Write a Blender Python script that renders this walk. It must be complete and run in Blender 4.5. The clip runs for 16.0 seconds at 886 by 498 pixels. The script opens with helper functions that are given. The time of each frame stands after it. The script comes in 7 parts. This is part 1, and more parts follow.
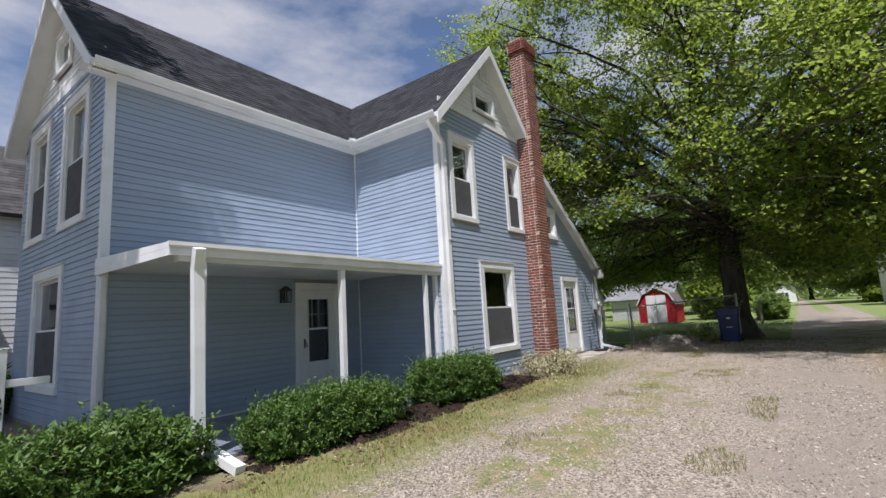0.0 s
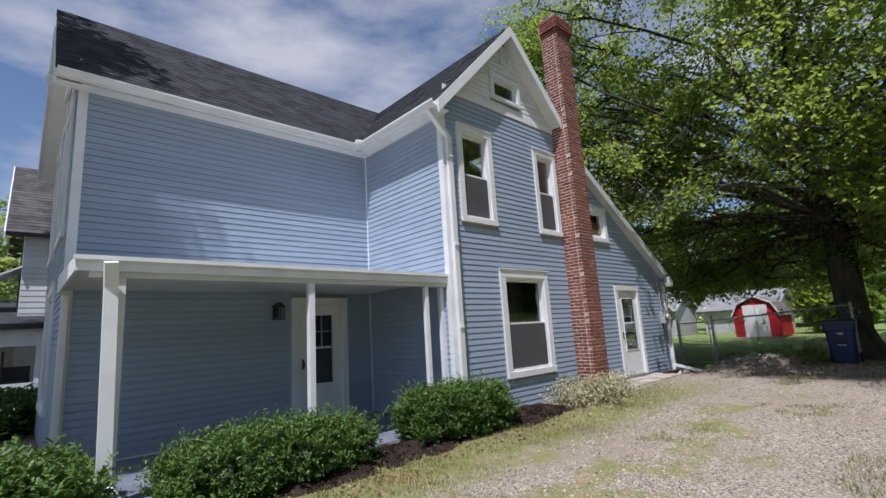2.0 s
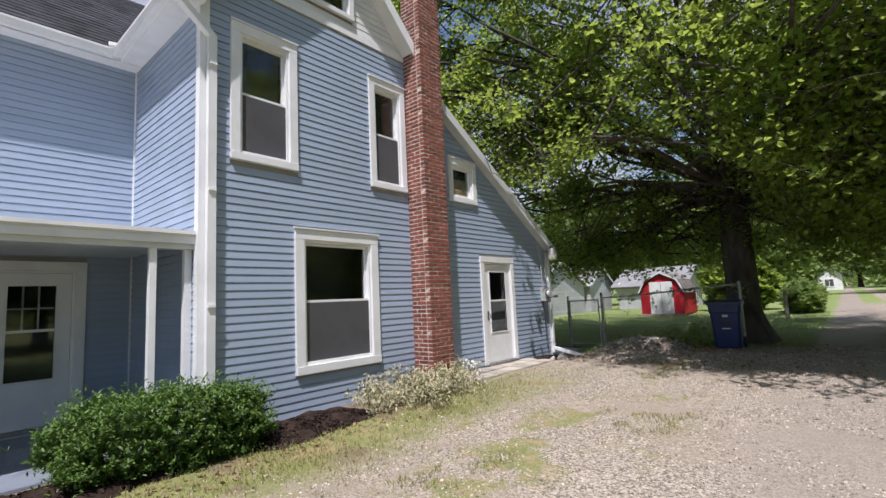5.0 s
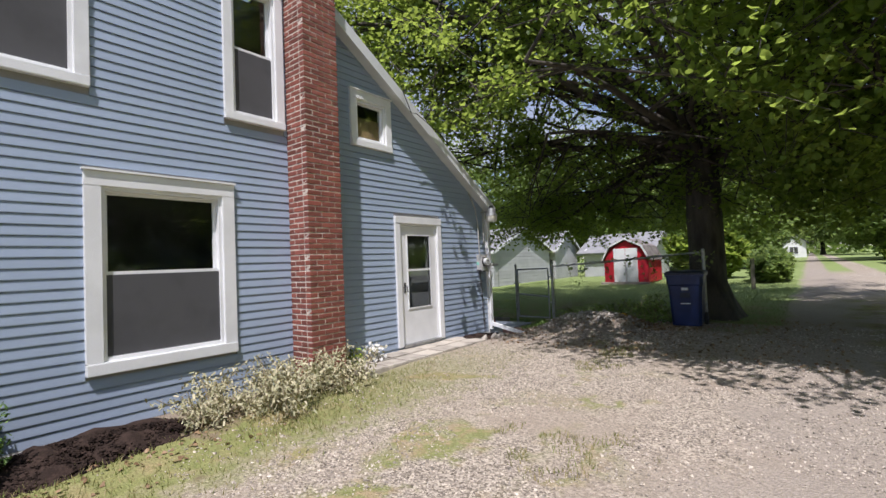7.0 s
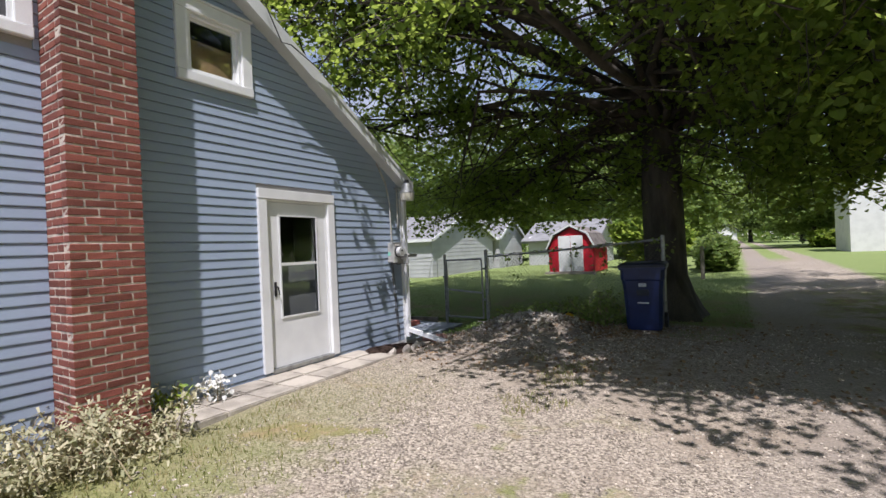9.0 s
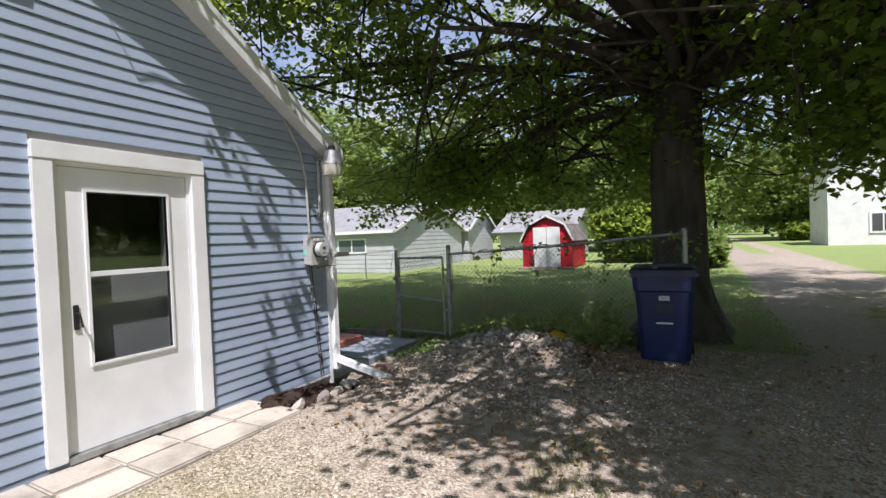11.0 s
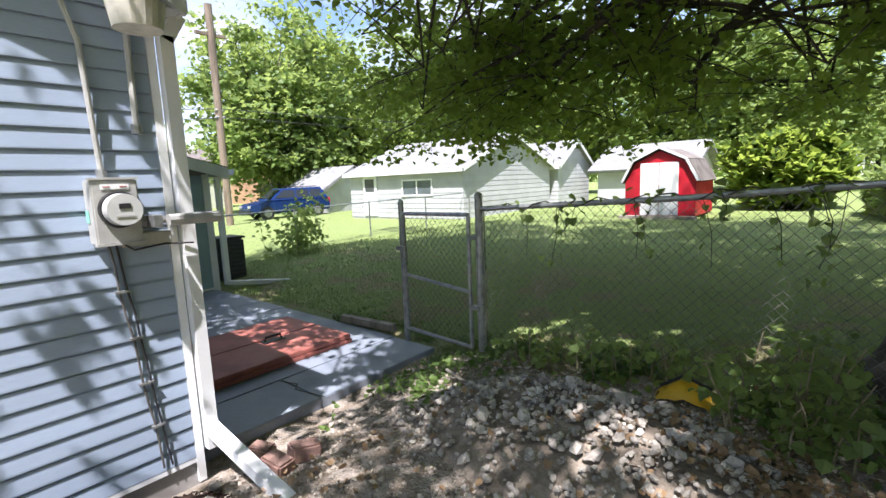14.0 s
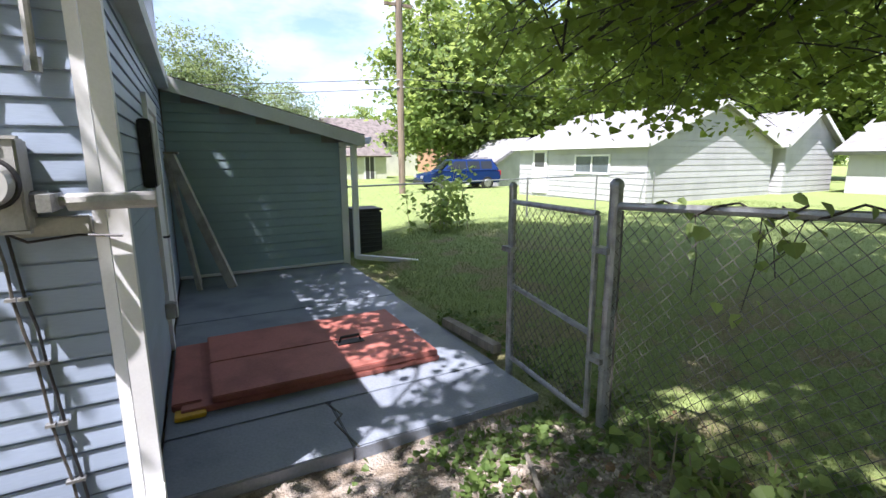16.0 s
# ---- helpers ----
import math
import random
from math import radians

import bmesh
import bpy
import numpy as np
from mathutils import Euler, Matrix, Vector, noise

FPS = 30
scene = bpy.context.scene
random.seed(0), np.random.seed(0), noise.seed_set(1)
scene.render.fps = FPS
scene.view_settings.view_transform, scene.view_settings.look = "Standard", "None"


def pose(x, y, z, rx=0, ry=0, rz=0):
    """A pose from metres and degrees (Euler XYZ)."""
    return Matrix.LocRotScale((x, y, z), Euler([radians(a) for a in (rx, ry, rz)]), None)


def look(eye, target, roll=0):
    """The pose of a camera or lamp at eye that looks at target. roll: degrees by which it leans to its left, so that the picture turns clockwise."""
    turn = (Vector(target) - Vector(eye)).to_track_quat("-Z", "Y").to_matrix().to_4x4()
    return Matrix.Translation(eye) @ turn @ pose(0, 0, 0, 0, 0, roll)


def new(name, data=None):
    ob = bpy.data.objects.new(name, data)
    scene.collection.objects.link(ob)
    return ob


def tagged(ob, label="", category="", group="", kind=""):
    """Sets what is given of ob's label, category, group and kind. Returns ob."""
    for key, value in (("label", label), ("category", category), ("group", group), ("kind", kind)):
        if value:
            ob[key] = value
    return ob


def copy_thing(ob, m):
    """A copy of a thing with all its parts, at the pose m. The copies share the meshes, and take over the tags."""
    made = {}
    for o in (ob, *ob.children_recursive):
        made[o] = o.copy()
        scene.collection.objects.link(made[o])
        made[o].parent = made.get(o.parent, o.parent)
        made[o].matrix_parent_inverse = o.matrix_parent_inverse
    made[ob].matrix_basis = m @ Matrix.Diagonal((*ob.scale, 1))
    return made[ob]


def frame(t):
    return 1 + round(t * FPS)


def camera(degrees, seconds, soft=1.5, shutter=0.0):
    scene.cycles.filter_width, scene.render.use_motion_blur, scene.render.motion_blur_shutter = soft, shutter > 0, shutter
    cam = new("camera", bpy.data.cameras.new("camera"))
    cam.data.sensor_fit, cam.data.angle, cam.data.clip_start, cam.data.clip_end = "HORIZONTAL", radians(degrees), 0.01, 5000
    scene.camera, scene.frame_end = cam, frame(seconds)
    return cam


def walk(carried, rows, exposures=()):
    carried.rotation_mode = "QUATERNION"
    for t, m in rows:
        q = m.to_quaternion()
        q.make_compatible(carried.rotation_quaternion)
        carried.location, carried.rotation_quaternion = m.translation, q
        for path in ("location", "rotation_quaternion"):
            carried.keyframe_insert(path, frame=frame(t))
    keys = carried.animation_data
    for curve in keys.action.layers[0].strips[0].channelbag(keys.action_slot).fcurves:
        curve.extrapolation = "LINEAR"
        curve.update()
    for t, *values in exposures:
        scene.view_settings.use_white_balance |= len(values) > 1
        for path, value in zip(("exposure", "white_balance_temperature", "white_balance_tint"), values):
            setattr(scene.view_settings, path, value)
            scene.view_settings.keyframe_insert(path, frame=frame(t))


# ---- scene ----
# the walk
cam = camera(87.0, 16.0)
METRES, EYE, TILT, LEAN, TURN = 16.7, 1.5, 0.0, 0.0, 36.8
ROWS = [
    (0.0, 0.0, 0.0, 0.0, 0.49, 8.21, 3.4),
    (0.5, 0.0165, 0.0184, 0.0013, 4.87, 10.03, 3.84),
    (1.0, 0.0395, 0.0363, 0.0015, 8.67, 10.77, 3.74),
    (1.5, 0.0598, 0.0575, 0.0011, 10.58, 10.59, 3.64),
    (2.0, 0.0794, 0.0804, 0.0017, 10.97, 10.23, 3.49),
    (2.5, 0.0999, 0.1036, 0.0026, 10.45, 9.77, 3.37),
    (3.0, 0.1184, 0.1294, 0.0033, 9.59, 8.98, 3.19),
    (3.5, 0.1393, 0.154, 0.0035, 8.69, 8.32, 3.12),
    (4.0, 0.1567, 0.1795, 0.004, 7.39, 7.99, 2.99),
    (4.5, 0.1769, 0.2033, 0.004, 5.82, 7.41, 2.9),
    (5.0, 0.1951, 0.2294, 0.0032, 4.18, 6.31, 2.68),
    (7.5, 0.2742, 0.3696, 0.0061, 0.74, 1.16, 2.27),
    (8.0, 0.2857, 0.4002, 0.0068, -0.67, 0.76, 2.42),
    (8.5, 0.2937, 0.4324, 0.0071, -2.89, 0.62, 2.42),
    (9.0, 0.3045, 0.4675, 0.0062, -4.72, 0.07, 2.45),
    (9.5, 0.3119, 0.5025, 0.0066, -6.0, -0.37, 2.46),
    (12.0, 0.3589, 0.6704, 0.0113, -8.81, -2.24, 2.19),
    (12.5, 0.3708, 0.7052, 0.0109, -7.82, -3.38, 2.68),
    (13.0, 0.3797, 0.7357, 0.0121, -5.99, -4.73, 2.87),
    (13.5, 0.3935, 0.7677, 0.0109, -1.83, -6.44, 2.78),
    (14.0, 0.4019, 0.7967, 0.0103, 3.32, -8.21, 2.3),
    (14.5, 0.4118, 0.8252, 0.0091, 9.39, -9.93, 2.0),
    (15.0, 0.4169, 0.8498, 0.0093, 15.67, -11.24, 1.71),
    (15.5, 0.417, 0.8693, 0.0104, 21.06, -11.66, 1.08),
    (16.0, 0.4205, 0.8839, 0.0104, 25.48, -10.89, 0.23),
]
walk(cam, [(t, pose(0, 0, EYE, TILT, LEAN, TURN) @ pose(METRES * x, METRES * y, METRES * z, 90 + pitch, roll, yaw)) for t, x, y, z, yaw, pitch, roll in ROWS],
     [(0.0, 0.08, 6200, 18), (1.5, -0.02, 5950, 18), (3.5, 0.07, 6150, 20), (5.0, 0.25, 6200, 20), (8.0, 0.27, 6150, 20), (9.0, 0.28, 6150, 20), (11.0, 0.62, 6200, 20), (12.5, 0.98, 6250, 20), (13.5, 1.28, 6200, 19), (16.0, 1.42, 6150, 22)])

# sky and sun
SUN_WAY = Vector((0.219, -0.388, 0.895))
world = bpy.data.worlds.new("sky")
scene.world = world
world.use_nodes = True
wn, wl = world.node_tree.nodes, world.node_tree.links
wn.clear()
w_out = wn.new("ShaderNodeOutputWorld")
w_bg = wn.new("ShaderNodeBackground")
w_sky = wn.new("ShaderNodeTexSky")
w_sky.sky_type, w_sky.sun_disc = "NISHITA", False
w_sky.sun_elevation, w_sky.sun_rotation = radians(63.5), radians(150.5)
w_sky.air_density, w_sky.dust_density, w_sky.ozone_density = 1.1, 0.2, 1.6
w_bg.inputs["Strength"].default_value = 0.1
w_tc = wn.new("ShaderNodeTexCoord")
w_map = wn.new("ShaderNodeMapping")
w_map.inputs["Scale"].default_value = (1.0, 1.0, 2.6)
w_map.inputs["Location"].default_value = (0.55, 0.2, 0.1)
w_noise = wn.new("ShaderNodeTexNoise")
w_noise.inputs["Scale"].default_value = 2.3
w_noise.inputs["Detail"].default_value = 9
w_noise.inputs["Roughness"].default_value = 0.56
w_ramp = wn.new("ShaderNodeValToRGB")
w_ramp.color_ramp.elements[0].position, w_ramp.color_ramp.elements[1].position = 0.44, 0.66
w_mix = wn.new("ShaderNodeMixRGB")
w_mix.inputs["Color2"].default_value = (5.4, 5.6, 5.9, 1)
wl.new(w_tc.outputs["Generated"], w_map.inputs["Vector"])
wl.new(w_map.outputs["Vector"], w_noise.inputs["Vector"])
wl.new(w_noise.outputs["Fac"], w_ramp.inputs["Fac"])
wl.new(w_ramp.outputs["Color"], w_mix.inputs["Fac"])
wl.new(w_sky.outputs["Color"], w_mix.inputs["Color1"])
wl.new(w_mix.outputs["Color"], w_bg.inputs["Color"])
wl.new(w_bg.outputs["Background"], w_out.inputs["Surface"])

sun = new("sun", bpy.data.lights.new("sun", "SUN"))
sun.data.energy, sun.data.angle, sun.data.color = 5.0, radians(0.55), (1.0, 0.965, 0.91)
sun.matrix_world = look(SUN_WAY * 60, (0, 0, 0))


# materials
def material(name, color, rough=0.6, vary=0.15, scale=8.0, fine=80.0, bump=0.15, metal=0.0, island=0.0, objvar=0.0, second=None, spread=(0.45, 0.65), stretch=(1, 1, 1), spec=0.5):
    """Principled surface with coarse stains, fine grain and relief, in metres of the world."""
    m = bpy.data.materials.new(name)
    m.use_nodes = True
    n, l = m.node_tree.nodes, m.node_tree.links
    b = n["Principled BSDF"]
    b.inputs["Metallic"].default_value = metal
    b.inputs["Specular IOR Level"].default_value = spec
    geo = n.new("ShaderNodeNewGeometry")
    mp = n.new("ShaderNodeMapping")
    mp.inputs["Scale"].default_value = stretch
    l.new(geo.outputs["Position"], mp.inputs["Vector"])
    n1, n2 = n.new("ShaderNodeTexNoise"), n.new("ShaderNodeTexNoise")
    n1.inputs["Scale"].default_value, n2.inputs["Scale"].default_value = scale, fine
    n1.inputs["Detail"].default_value, n2.inputs["Detail"].default_value = 6, 3
    for q in (n1, n2):
        l.new(mp.outputs["Vector"], q.inputs["Vector"])
    rgb = n.new("ShaderNodeMixRGB")
    c = Vector(color)
    d = Vector(second) if second else c * (1 - 2.2 * vary)
    rgb.inputs["Color1"].default_value, rgb.inputs["Color2"].default_value = (*c, 1), (*d, 1)
    ramp = n.new("ShaderNodeMapRange")
    ramp.inputs["From Min"].default_value, ramp.inputs["From Max"].default_value = spread
    l.new(n1.outputs["Fac"], ramp.inputs["Value"])
    l.new(ramp.outputs["Result"], rgb.inputs["Fac"])
    hsv = n.new("ShaderNodeHueSaturation")
    l.new(rgb.outputs["Color"], hsv.inputs["Color"])
    fine_range = n.new("ShaderNodeMapRange")
    fine_range.inputs["To Min"].default_value, fine_range.inputs["To Max"].default_value = 1 - 1.6 * vary, 1 + 1.6 * vary
    l.new(n2.outputs["Fac"], fine_range.inputs["Value"])
    value = fine_range.outputs["Result"]
    if island or objvar:
        info = n.new("ShaderNodeObjectInfo")
        source = geo.outputs["Random Per Island"] if island else info.outputs["Random"]
        piece = n.new("ShaderNodeMapRange")
        amount = island or objvar
        piece.inputs["To Min"].default_value, piece.inputs["To Max"].default_value = 1 - amount, 1 + amount
        l.new(source, piece.inputs["Value"])
        mul = n.new("ShaderNodeMath")
        mul.operation = "MULTIPLY"
        l.new(value, mul.inputs[0]), l.new(piece.outputs["Result"], mul.inputs[1])
        value = mul.outputs["Value"]
    l.new(value, hsv.inputs["Value"])
    l.new(hsv.outputs["Color"], b.inputs["Base Color"])
    rr = n.new("ShaderNodeMapRange")
    rr.inputs["To Min"].default_value, rr.inputs["To Max"].default_value = max(0.02, rough - 0.12), min(1, rough + 0.12)
    l.new(n1.outputs["Fac"], rr.inputs["Value"])
    l.new(rr.outputs["Result"], b.inputs["Roughness"])
    if bump:
        bp = n.new("ShaderNodeBump")
        bp.inputs["Strength"].default_value, bp.inputs["Distance"].default_value = bump, 0.01
        l.new(n2.outputs["Fac"], bp.inputs["Height"])
        l.new(bp.outputs["Normal"], b.inputs["Normal"])
    return m


def leaf_material(name, color, second, through_color, share=0.45):
    m = bpy.data.materials.new(name)
    m.use_nodes = True
    n, l = m.node_tree.nodes, m.node_tree.links
    n.clear()
    out = n.new("ShaderNodeOutputMaterial")
    geo = n.new("ShaderNodeNewGeometry")
    mix = n.new("ShaderNodeMixRGB")
    mix.inputs["Color1"].default_value, mix.inputs["Color2"].default_value = (*color, 1), (*second, 1)
    l.new(geo.outputs["Random Per Island"], mix.inputs["Fac"])
    d = n.new("ShaderNodeBsdfPrincipled")
    d.inputs["Roughness"].default_value = 0.5
    d.inputs["Specular IOR Level"].default_value = 0.35
    l.new(mix.outputs["Color"], d.inputs["Base Color"])
    t = n.new("ShaderNodeBsdfTranslucent")
    tm = n.new("ShaderNodeMixRGB")
    tm.inputs["Color1"].default_value, tm.inputs["Color2"].default_value = (*through_color, 1), (*[c * 0.6 for c in through_color], 1)
    l.new(geo.outputs["Random Per Island"], tm.inputs["Fac"])
    l.new(tm.outputs["Color"], t.inputs["Color"])
    s = n.new("ShaderNodeMixShader")
    s.inputs["Fac"].default_value = share
    l.new(d.outputs["BSDF"], s.inputs[1]), l.new(t.outputs["BSDF"], s.inputs[2])
    l.new(s.outputs["Shader"], out.inputs["Surface"])
    return m


def glass_material(name, tint, share):
    """A pane: clear glass with its mirror-like surface."""
    m = bpy.data.materials.new(name)
    m.use_nodes = True
    n, l = m.node_tree.nodes, m.node_tree.links
    n.clear()
    out = n.new("ShaderNodeOutputMaterial")
    tr = n.new("ShaderNodeBsdfTransparent")
    tr.inputs["Color"].default_value = (*tint, 1)
    gl = n.new("ShaderNodeBsdfGlossy")
    gl.inputs["Roughness"].default_value = 0.03
    lw = n.new("ShaderNodeLayerWeight")
    lw.inputs["Blend"].default_value = 0.5
    pw = n.new("ShaderNodeMath")
    pw.operation = "POWER"
    pw.inputs[1].default_value = 3.0
    l.new(lw.outputs["Facing"], pw.inputs[0])
    fr = n.new("ShaderNodeMath")
    fr.operation = "MULTIPLY_ADD"
    fr.inputs[1].default_value, fr.inputs[2].default_value = 0.7, share
    l.new(pw.outputs[0], fr.inputs[0])
    mx = n.new("ShaderNodeMixShader")
    l.new(fr.outputs[0], mx.inputs["Fac"])
    l.new(tr.outputs["BSDF"], mx.inputs[1]), l.new(gl.outputs["BSDF"], mx.inputs[2])
    l.new(mx.outputs["Shader"], out.inputs["Surface"])
    return m


SIDING = material("blue_vinyl_siding", (0.325, 0.397, 0.505), 0.42, 0.05, 1.6, 160, 0.05, objvar=0.035, stretch=(1, 0.15, 1))
TEAL = material("teal_siding", (0.27, 0.37, 0.41), 0.5, 0.05, 1.2, 120, 0.05, objvar=0.03)
WHITE = material("white_paint", (0.78, 0.79, 0.79), 0.45, 0.04, 2.5, 90, 0.06)
WHITE_BOARD = material("white_clapboard", (0.74, 0.74, 0.73), 0.55, 0.05, 2.0, 70, 0.1, objvar=0.03)
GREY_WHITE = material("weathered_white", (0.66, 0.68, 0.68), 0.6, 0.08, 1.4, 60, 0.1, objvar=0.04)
SHINGLE = material("dark_asphalt_shingle", (0.036, 0.038, 0.045), 0.95, 0.25, 3.0, 120, 0.5, island=0.35)
ROOF_PALE = material("pale_grey_shingle", (0.24, 0.24, 0.245), 0.95, 0.1, 2.5, 90, 0.3)
SHINGLE_BROWN = material("brown_asphalt_shingle", (0.19, 0.165, 0.15), 0.9, 0.2, 2.5, 90, 0.5, island=0.2)
SHINGLE_AGED = material("aged_grey_shingle", (0.085, 0.08, 0.078), 0.95, 0.2, 2.5, 90, 0.5, island=0.25)
BRICK = material("red_brick", (0.215, 0.064, 0.042), 0.85, 0.22, 9, 90, 0.5, objvar=0.32, second=(0.20, 0.06, 0.045), spread=(0.4, 0.7))
BRICK_STUFF = material("red_brick_weathered", (0.215, 0.064, 0.042), 0.85, 0.22, 9, 90, 0.5, island=0.34, second=(0.19, 0.06, 0.045), spread=(0.4, 0.7))
MORTAR = material("pale_mortar", (0.62, 0.54, 0.46), 0.95, 0.2, 12, 120, 0.6)
CONCRETE = material("worn_concrete", (0.42, 0.38, 0.32), 0.9, 0.16, 3.5, 70, 0.4, objvar=0.12)
PATIO_GREY = material("grey_blue_painted_concrete", (0.21, 0.24, 0.285), 0.5, 0.14, 2.2, 50, 0.25, second=(0.15, 0.175, 0.215))
HATCH_RED = material("faded_red_paint", (0.40, 0.135, 0.105), 0.6, 0.14, 3.0, 60, 0.2)
GALV = material("galvanised_steel", (0.40, 0.41, 0.41), 0.45, 0.14, 14, 120, 0.2, metal=0.75)
WIRE = material("weathered_wire", (0.16, 0.15, 0.135), 0.6, 0.2, 18, 100, 0.1, metal=0.5)
BLACK = material("black_metal", (0.022, 0.022, 0.024), 0.5, 0.2, 14, 120, 0.15)
# shade of unlit rooms as flat colour; also dark flue, inner door and crack
DARK = material("room_shade_and_dark_grey", (0.10, 0.097, 0.094), 0.9, 0.2, 3, 40, 0.1)
PLASTER = material("interior_plaster", (0.30, 0.29, 0.28), 0.9, 0.08, 2, 40, 0.1)
BIN_BLUE = material("blue_bin_plastic", (0.009, 0.022, 0.095), 0.42, 0.12, 6, 120, 0.15)
BIN_LID = material("dark_bin_lid_plastic", (0.015, 0.022, 0.045), 0.5, 0.12, 6, 120, 0.15)
RED = material("red_shed_paint", (0.52, 0.012, 0.028), 0.5, 0.08, 4, 60, 0.1)
BARK = material("maple_bark", (0.07, 0.06, 0.048), 0.95, 0.3, 5, 40, 1.0, second=(0.03, 0.026, 0.021), stretch=(1, 1, 0.3))
WOOD_GREY = material("weathered_grey_wood", (0.28, 0.25, 0.21), 0.9, 0.2, 5, 70, 0.5, stretch=(1, 1, 0.3))
POLE_WOOD = material("utility_pole_wood", (0.26, 0.20, 0.15), 0.9, 0.2, 4, 50, 0.4, stretch=(1, 1, 0.2))
MULCH = material("dark_mulch", (0.022, 0.015, 0.012), 0.95, 0.35, 9, 60, 1.0, second=(0.036, 0.024, 0.019), island=0.5, spec=0.1)
STONE = material("pale_gravel_stone", (0.44, 0.385, 0.315), 0.9, 0.2, 12, 90, 0.4, island=0.55)
GARAGE = material("weathered_white_siding", (0.47, 0.48, 0.49), 0.7, 0.06, 1.4, 60, 0.1, objvar=0.05)
RUBBLE = material("broken_concrete_rubble", (0.42, 0.385, 0.335), 0.9, 0.2, 9, 90, 0.5, island=0.3)
METER_GREY = material("grey_meter_enamel", (0.42, 0.42, 0.40), 0.5, 0.1, 8, 90, 0.1)
YELLOW = material("yellow_plastic", (0.72, 0.42, 0.02), 0.45, 0.1, 8, 60, 0.1)
SCREEN = material("grey_insect_screen", (0.075, 0.075, 0.078), 0.9, 0.06, 3, 200, 0.1)
GLASS = glass_material("window_glass", (0.84, 0.87, 0.87), 0.06)
LEAF = leaf_material("maple_leaf", (0.046, 0.096, 0.015), (0.098, 0.16, 0.03), (0.54, 0.68, 0.12), 0.57)
LEAF_FAR = leaf_material("tree_leaf", (0.13, 0.205, 0.06), (0.19, 0.265, 0.085), (0.46, 0.58, 0.16), 0.52)
LEAF_SHRUB = leaf_material("yew_needle", (0.04, 0.095, 0.02), (0.15, 0.25, 0.05), (0.12, 0.22, 0.03), 0.25)
LEAF_GRASS = leaf_material("grass_blade", (0.15, 0.205, 0.06), (0.23, 0.275, 0.105), (0.26, 0.33, 0.11), 0.38)
LEAF_VERGE = leaf_material("thin_grass_blade", (0.15, 0.20, 0.045), (0.42, 0.34, 0.17), (0.26, 0.29, 0.09), 0.3)
LEAF_COVER = leaf_material("creeping_leaf", (0.07, 0.13, 0.03), (0.15, 0.22, 0.06), (0.2, 0.32, 0.06), 0.35)
LEAF_DRY = leaf_material("pale_dry_leaf", (0.62, 0.56, 0.37), (0.30, 0.31, 0.17), (0.36, 0.32, 0.16), 0.25)
LEAF_FALLEN = leaf_material("fallen_leaf", (0.17, 0.105, 0.055), (0.33, 0.22, 0.12), (0.15, 0.08, 0.03), 0.1)
PETAL = leaf_material("white_petal", (0.8, 0.8, 0.76), (0.72, 0.72, 0.66), (0.5, 0.5, 0.45), 0.2)
PETAL_YELLOW = leaf_material("yellow_petal", (0.75, 0.55, 0.06), (0.65, 0.55, 0.1), (0.5, 0.4, 0.05), 0.2)


# building helpers
def link(name, bm, mat, parent=None, label="", smooth=False):
    me = bpy.data.meshes.new(name)
    bm.normal_update()
    bm.to_mesh(me)
    bm.free()
    me.materials.append(mat)
    if smooth:
        for p in me.polygons:
            p.use_smooth = True
    ob = new(name, me)
    if parent:
        ob.parent = parent
    if label:
        ob["label"] = label
    return ob


def part(name, bm, mat, parent, label="", smooth=False):
    return link(name, bm, mat, parent, label, smooth)


def thing(name, label, category, group="", kind=""):
    return tagged(new(name), label, category, group, kind)


def box(bm, x0, x1, y0, y1, z0, z1, bevel=0.0):
    v = [bm.verts.new((x, y, z)) for x in (x0, x1) for y in (y0, y1) for z in (z0, z1)]
    faces = [bm.faces.new([v[i] for i in f]) for f in ((0, 1, 3, 2), (4, 6, 7, 5), (0, 4, 5, 1), (2, 3, 7, 6), (0, 2, 6, 4), (1, 5, 7, 3))]
    if bevel:
        bmesh.ops.bevel(bm, geom=list({e for f in faces for e in f.edges}), offset=bevel, segments=2, affect="EDGES")
    return v


def boxes(*dims, bevel=0.0):
    bm = bmesh.new()
    for d in dims:
        box(bm, *d, bevel=bevel)
    return bm


def prism(bm, pts, way):
    """A polygon pushed along way into a solid."""
    w = Vector(way)
    a = [bm.verts.new(p) for p in pts]
    b = [bm.verts.new(Vector(p) + w) for p in pts]
    bm.faces.new(a), bm.faces.new(b[::-1])
    for i in range(len(a)):
        j = (i + 1) % len(a)
        bm.faces.new((a[j], a[i], b[i], b[j]))
    bmesh.ops.recalc_face_normals(bm, faces=bm.faces[:])


def tube(bm, pts, r, seg=8, r1=None, cap=True):
    pts = [Vector(p) for p in pts]
    r1 = r if r1 is None else r1
    rings = []
    for i, p in enumerate(pts):
        d = (pts[min(i + 1, len(pts) - 1)] - pts[max(i - 1, 0)]).normalized()
        up = Vector((0, 0, 1)) if abs(d.z) < 0.9 else Vector((1, 0, 0))
        u = d.cross(up).normalized()
        w = d.cross(u)
        rad = r + (r1 - r) * i / max(1, len(pts) - 1)
        rings.append([bm.verts.new(p + (u * math.cos(a) + w * math.sin(a)) * rad) for a in [2 * math.pi * k / seg for k in range(seg)]])
    for a, b in zip(rings, rings[1:]):
        for k in range(seg):
            bm.faces.new((a[k], a[(k + 1) % seg], b[(k + 1) % seg], b[k]))
    if cap:
        bm.faces.new(rings[0][::-1]), bm.faces.new(rings[-1])
    return rings


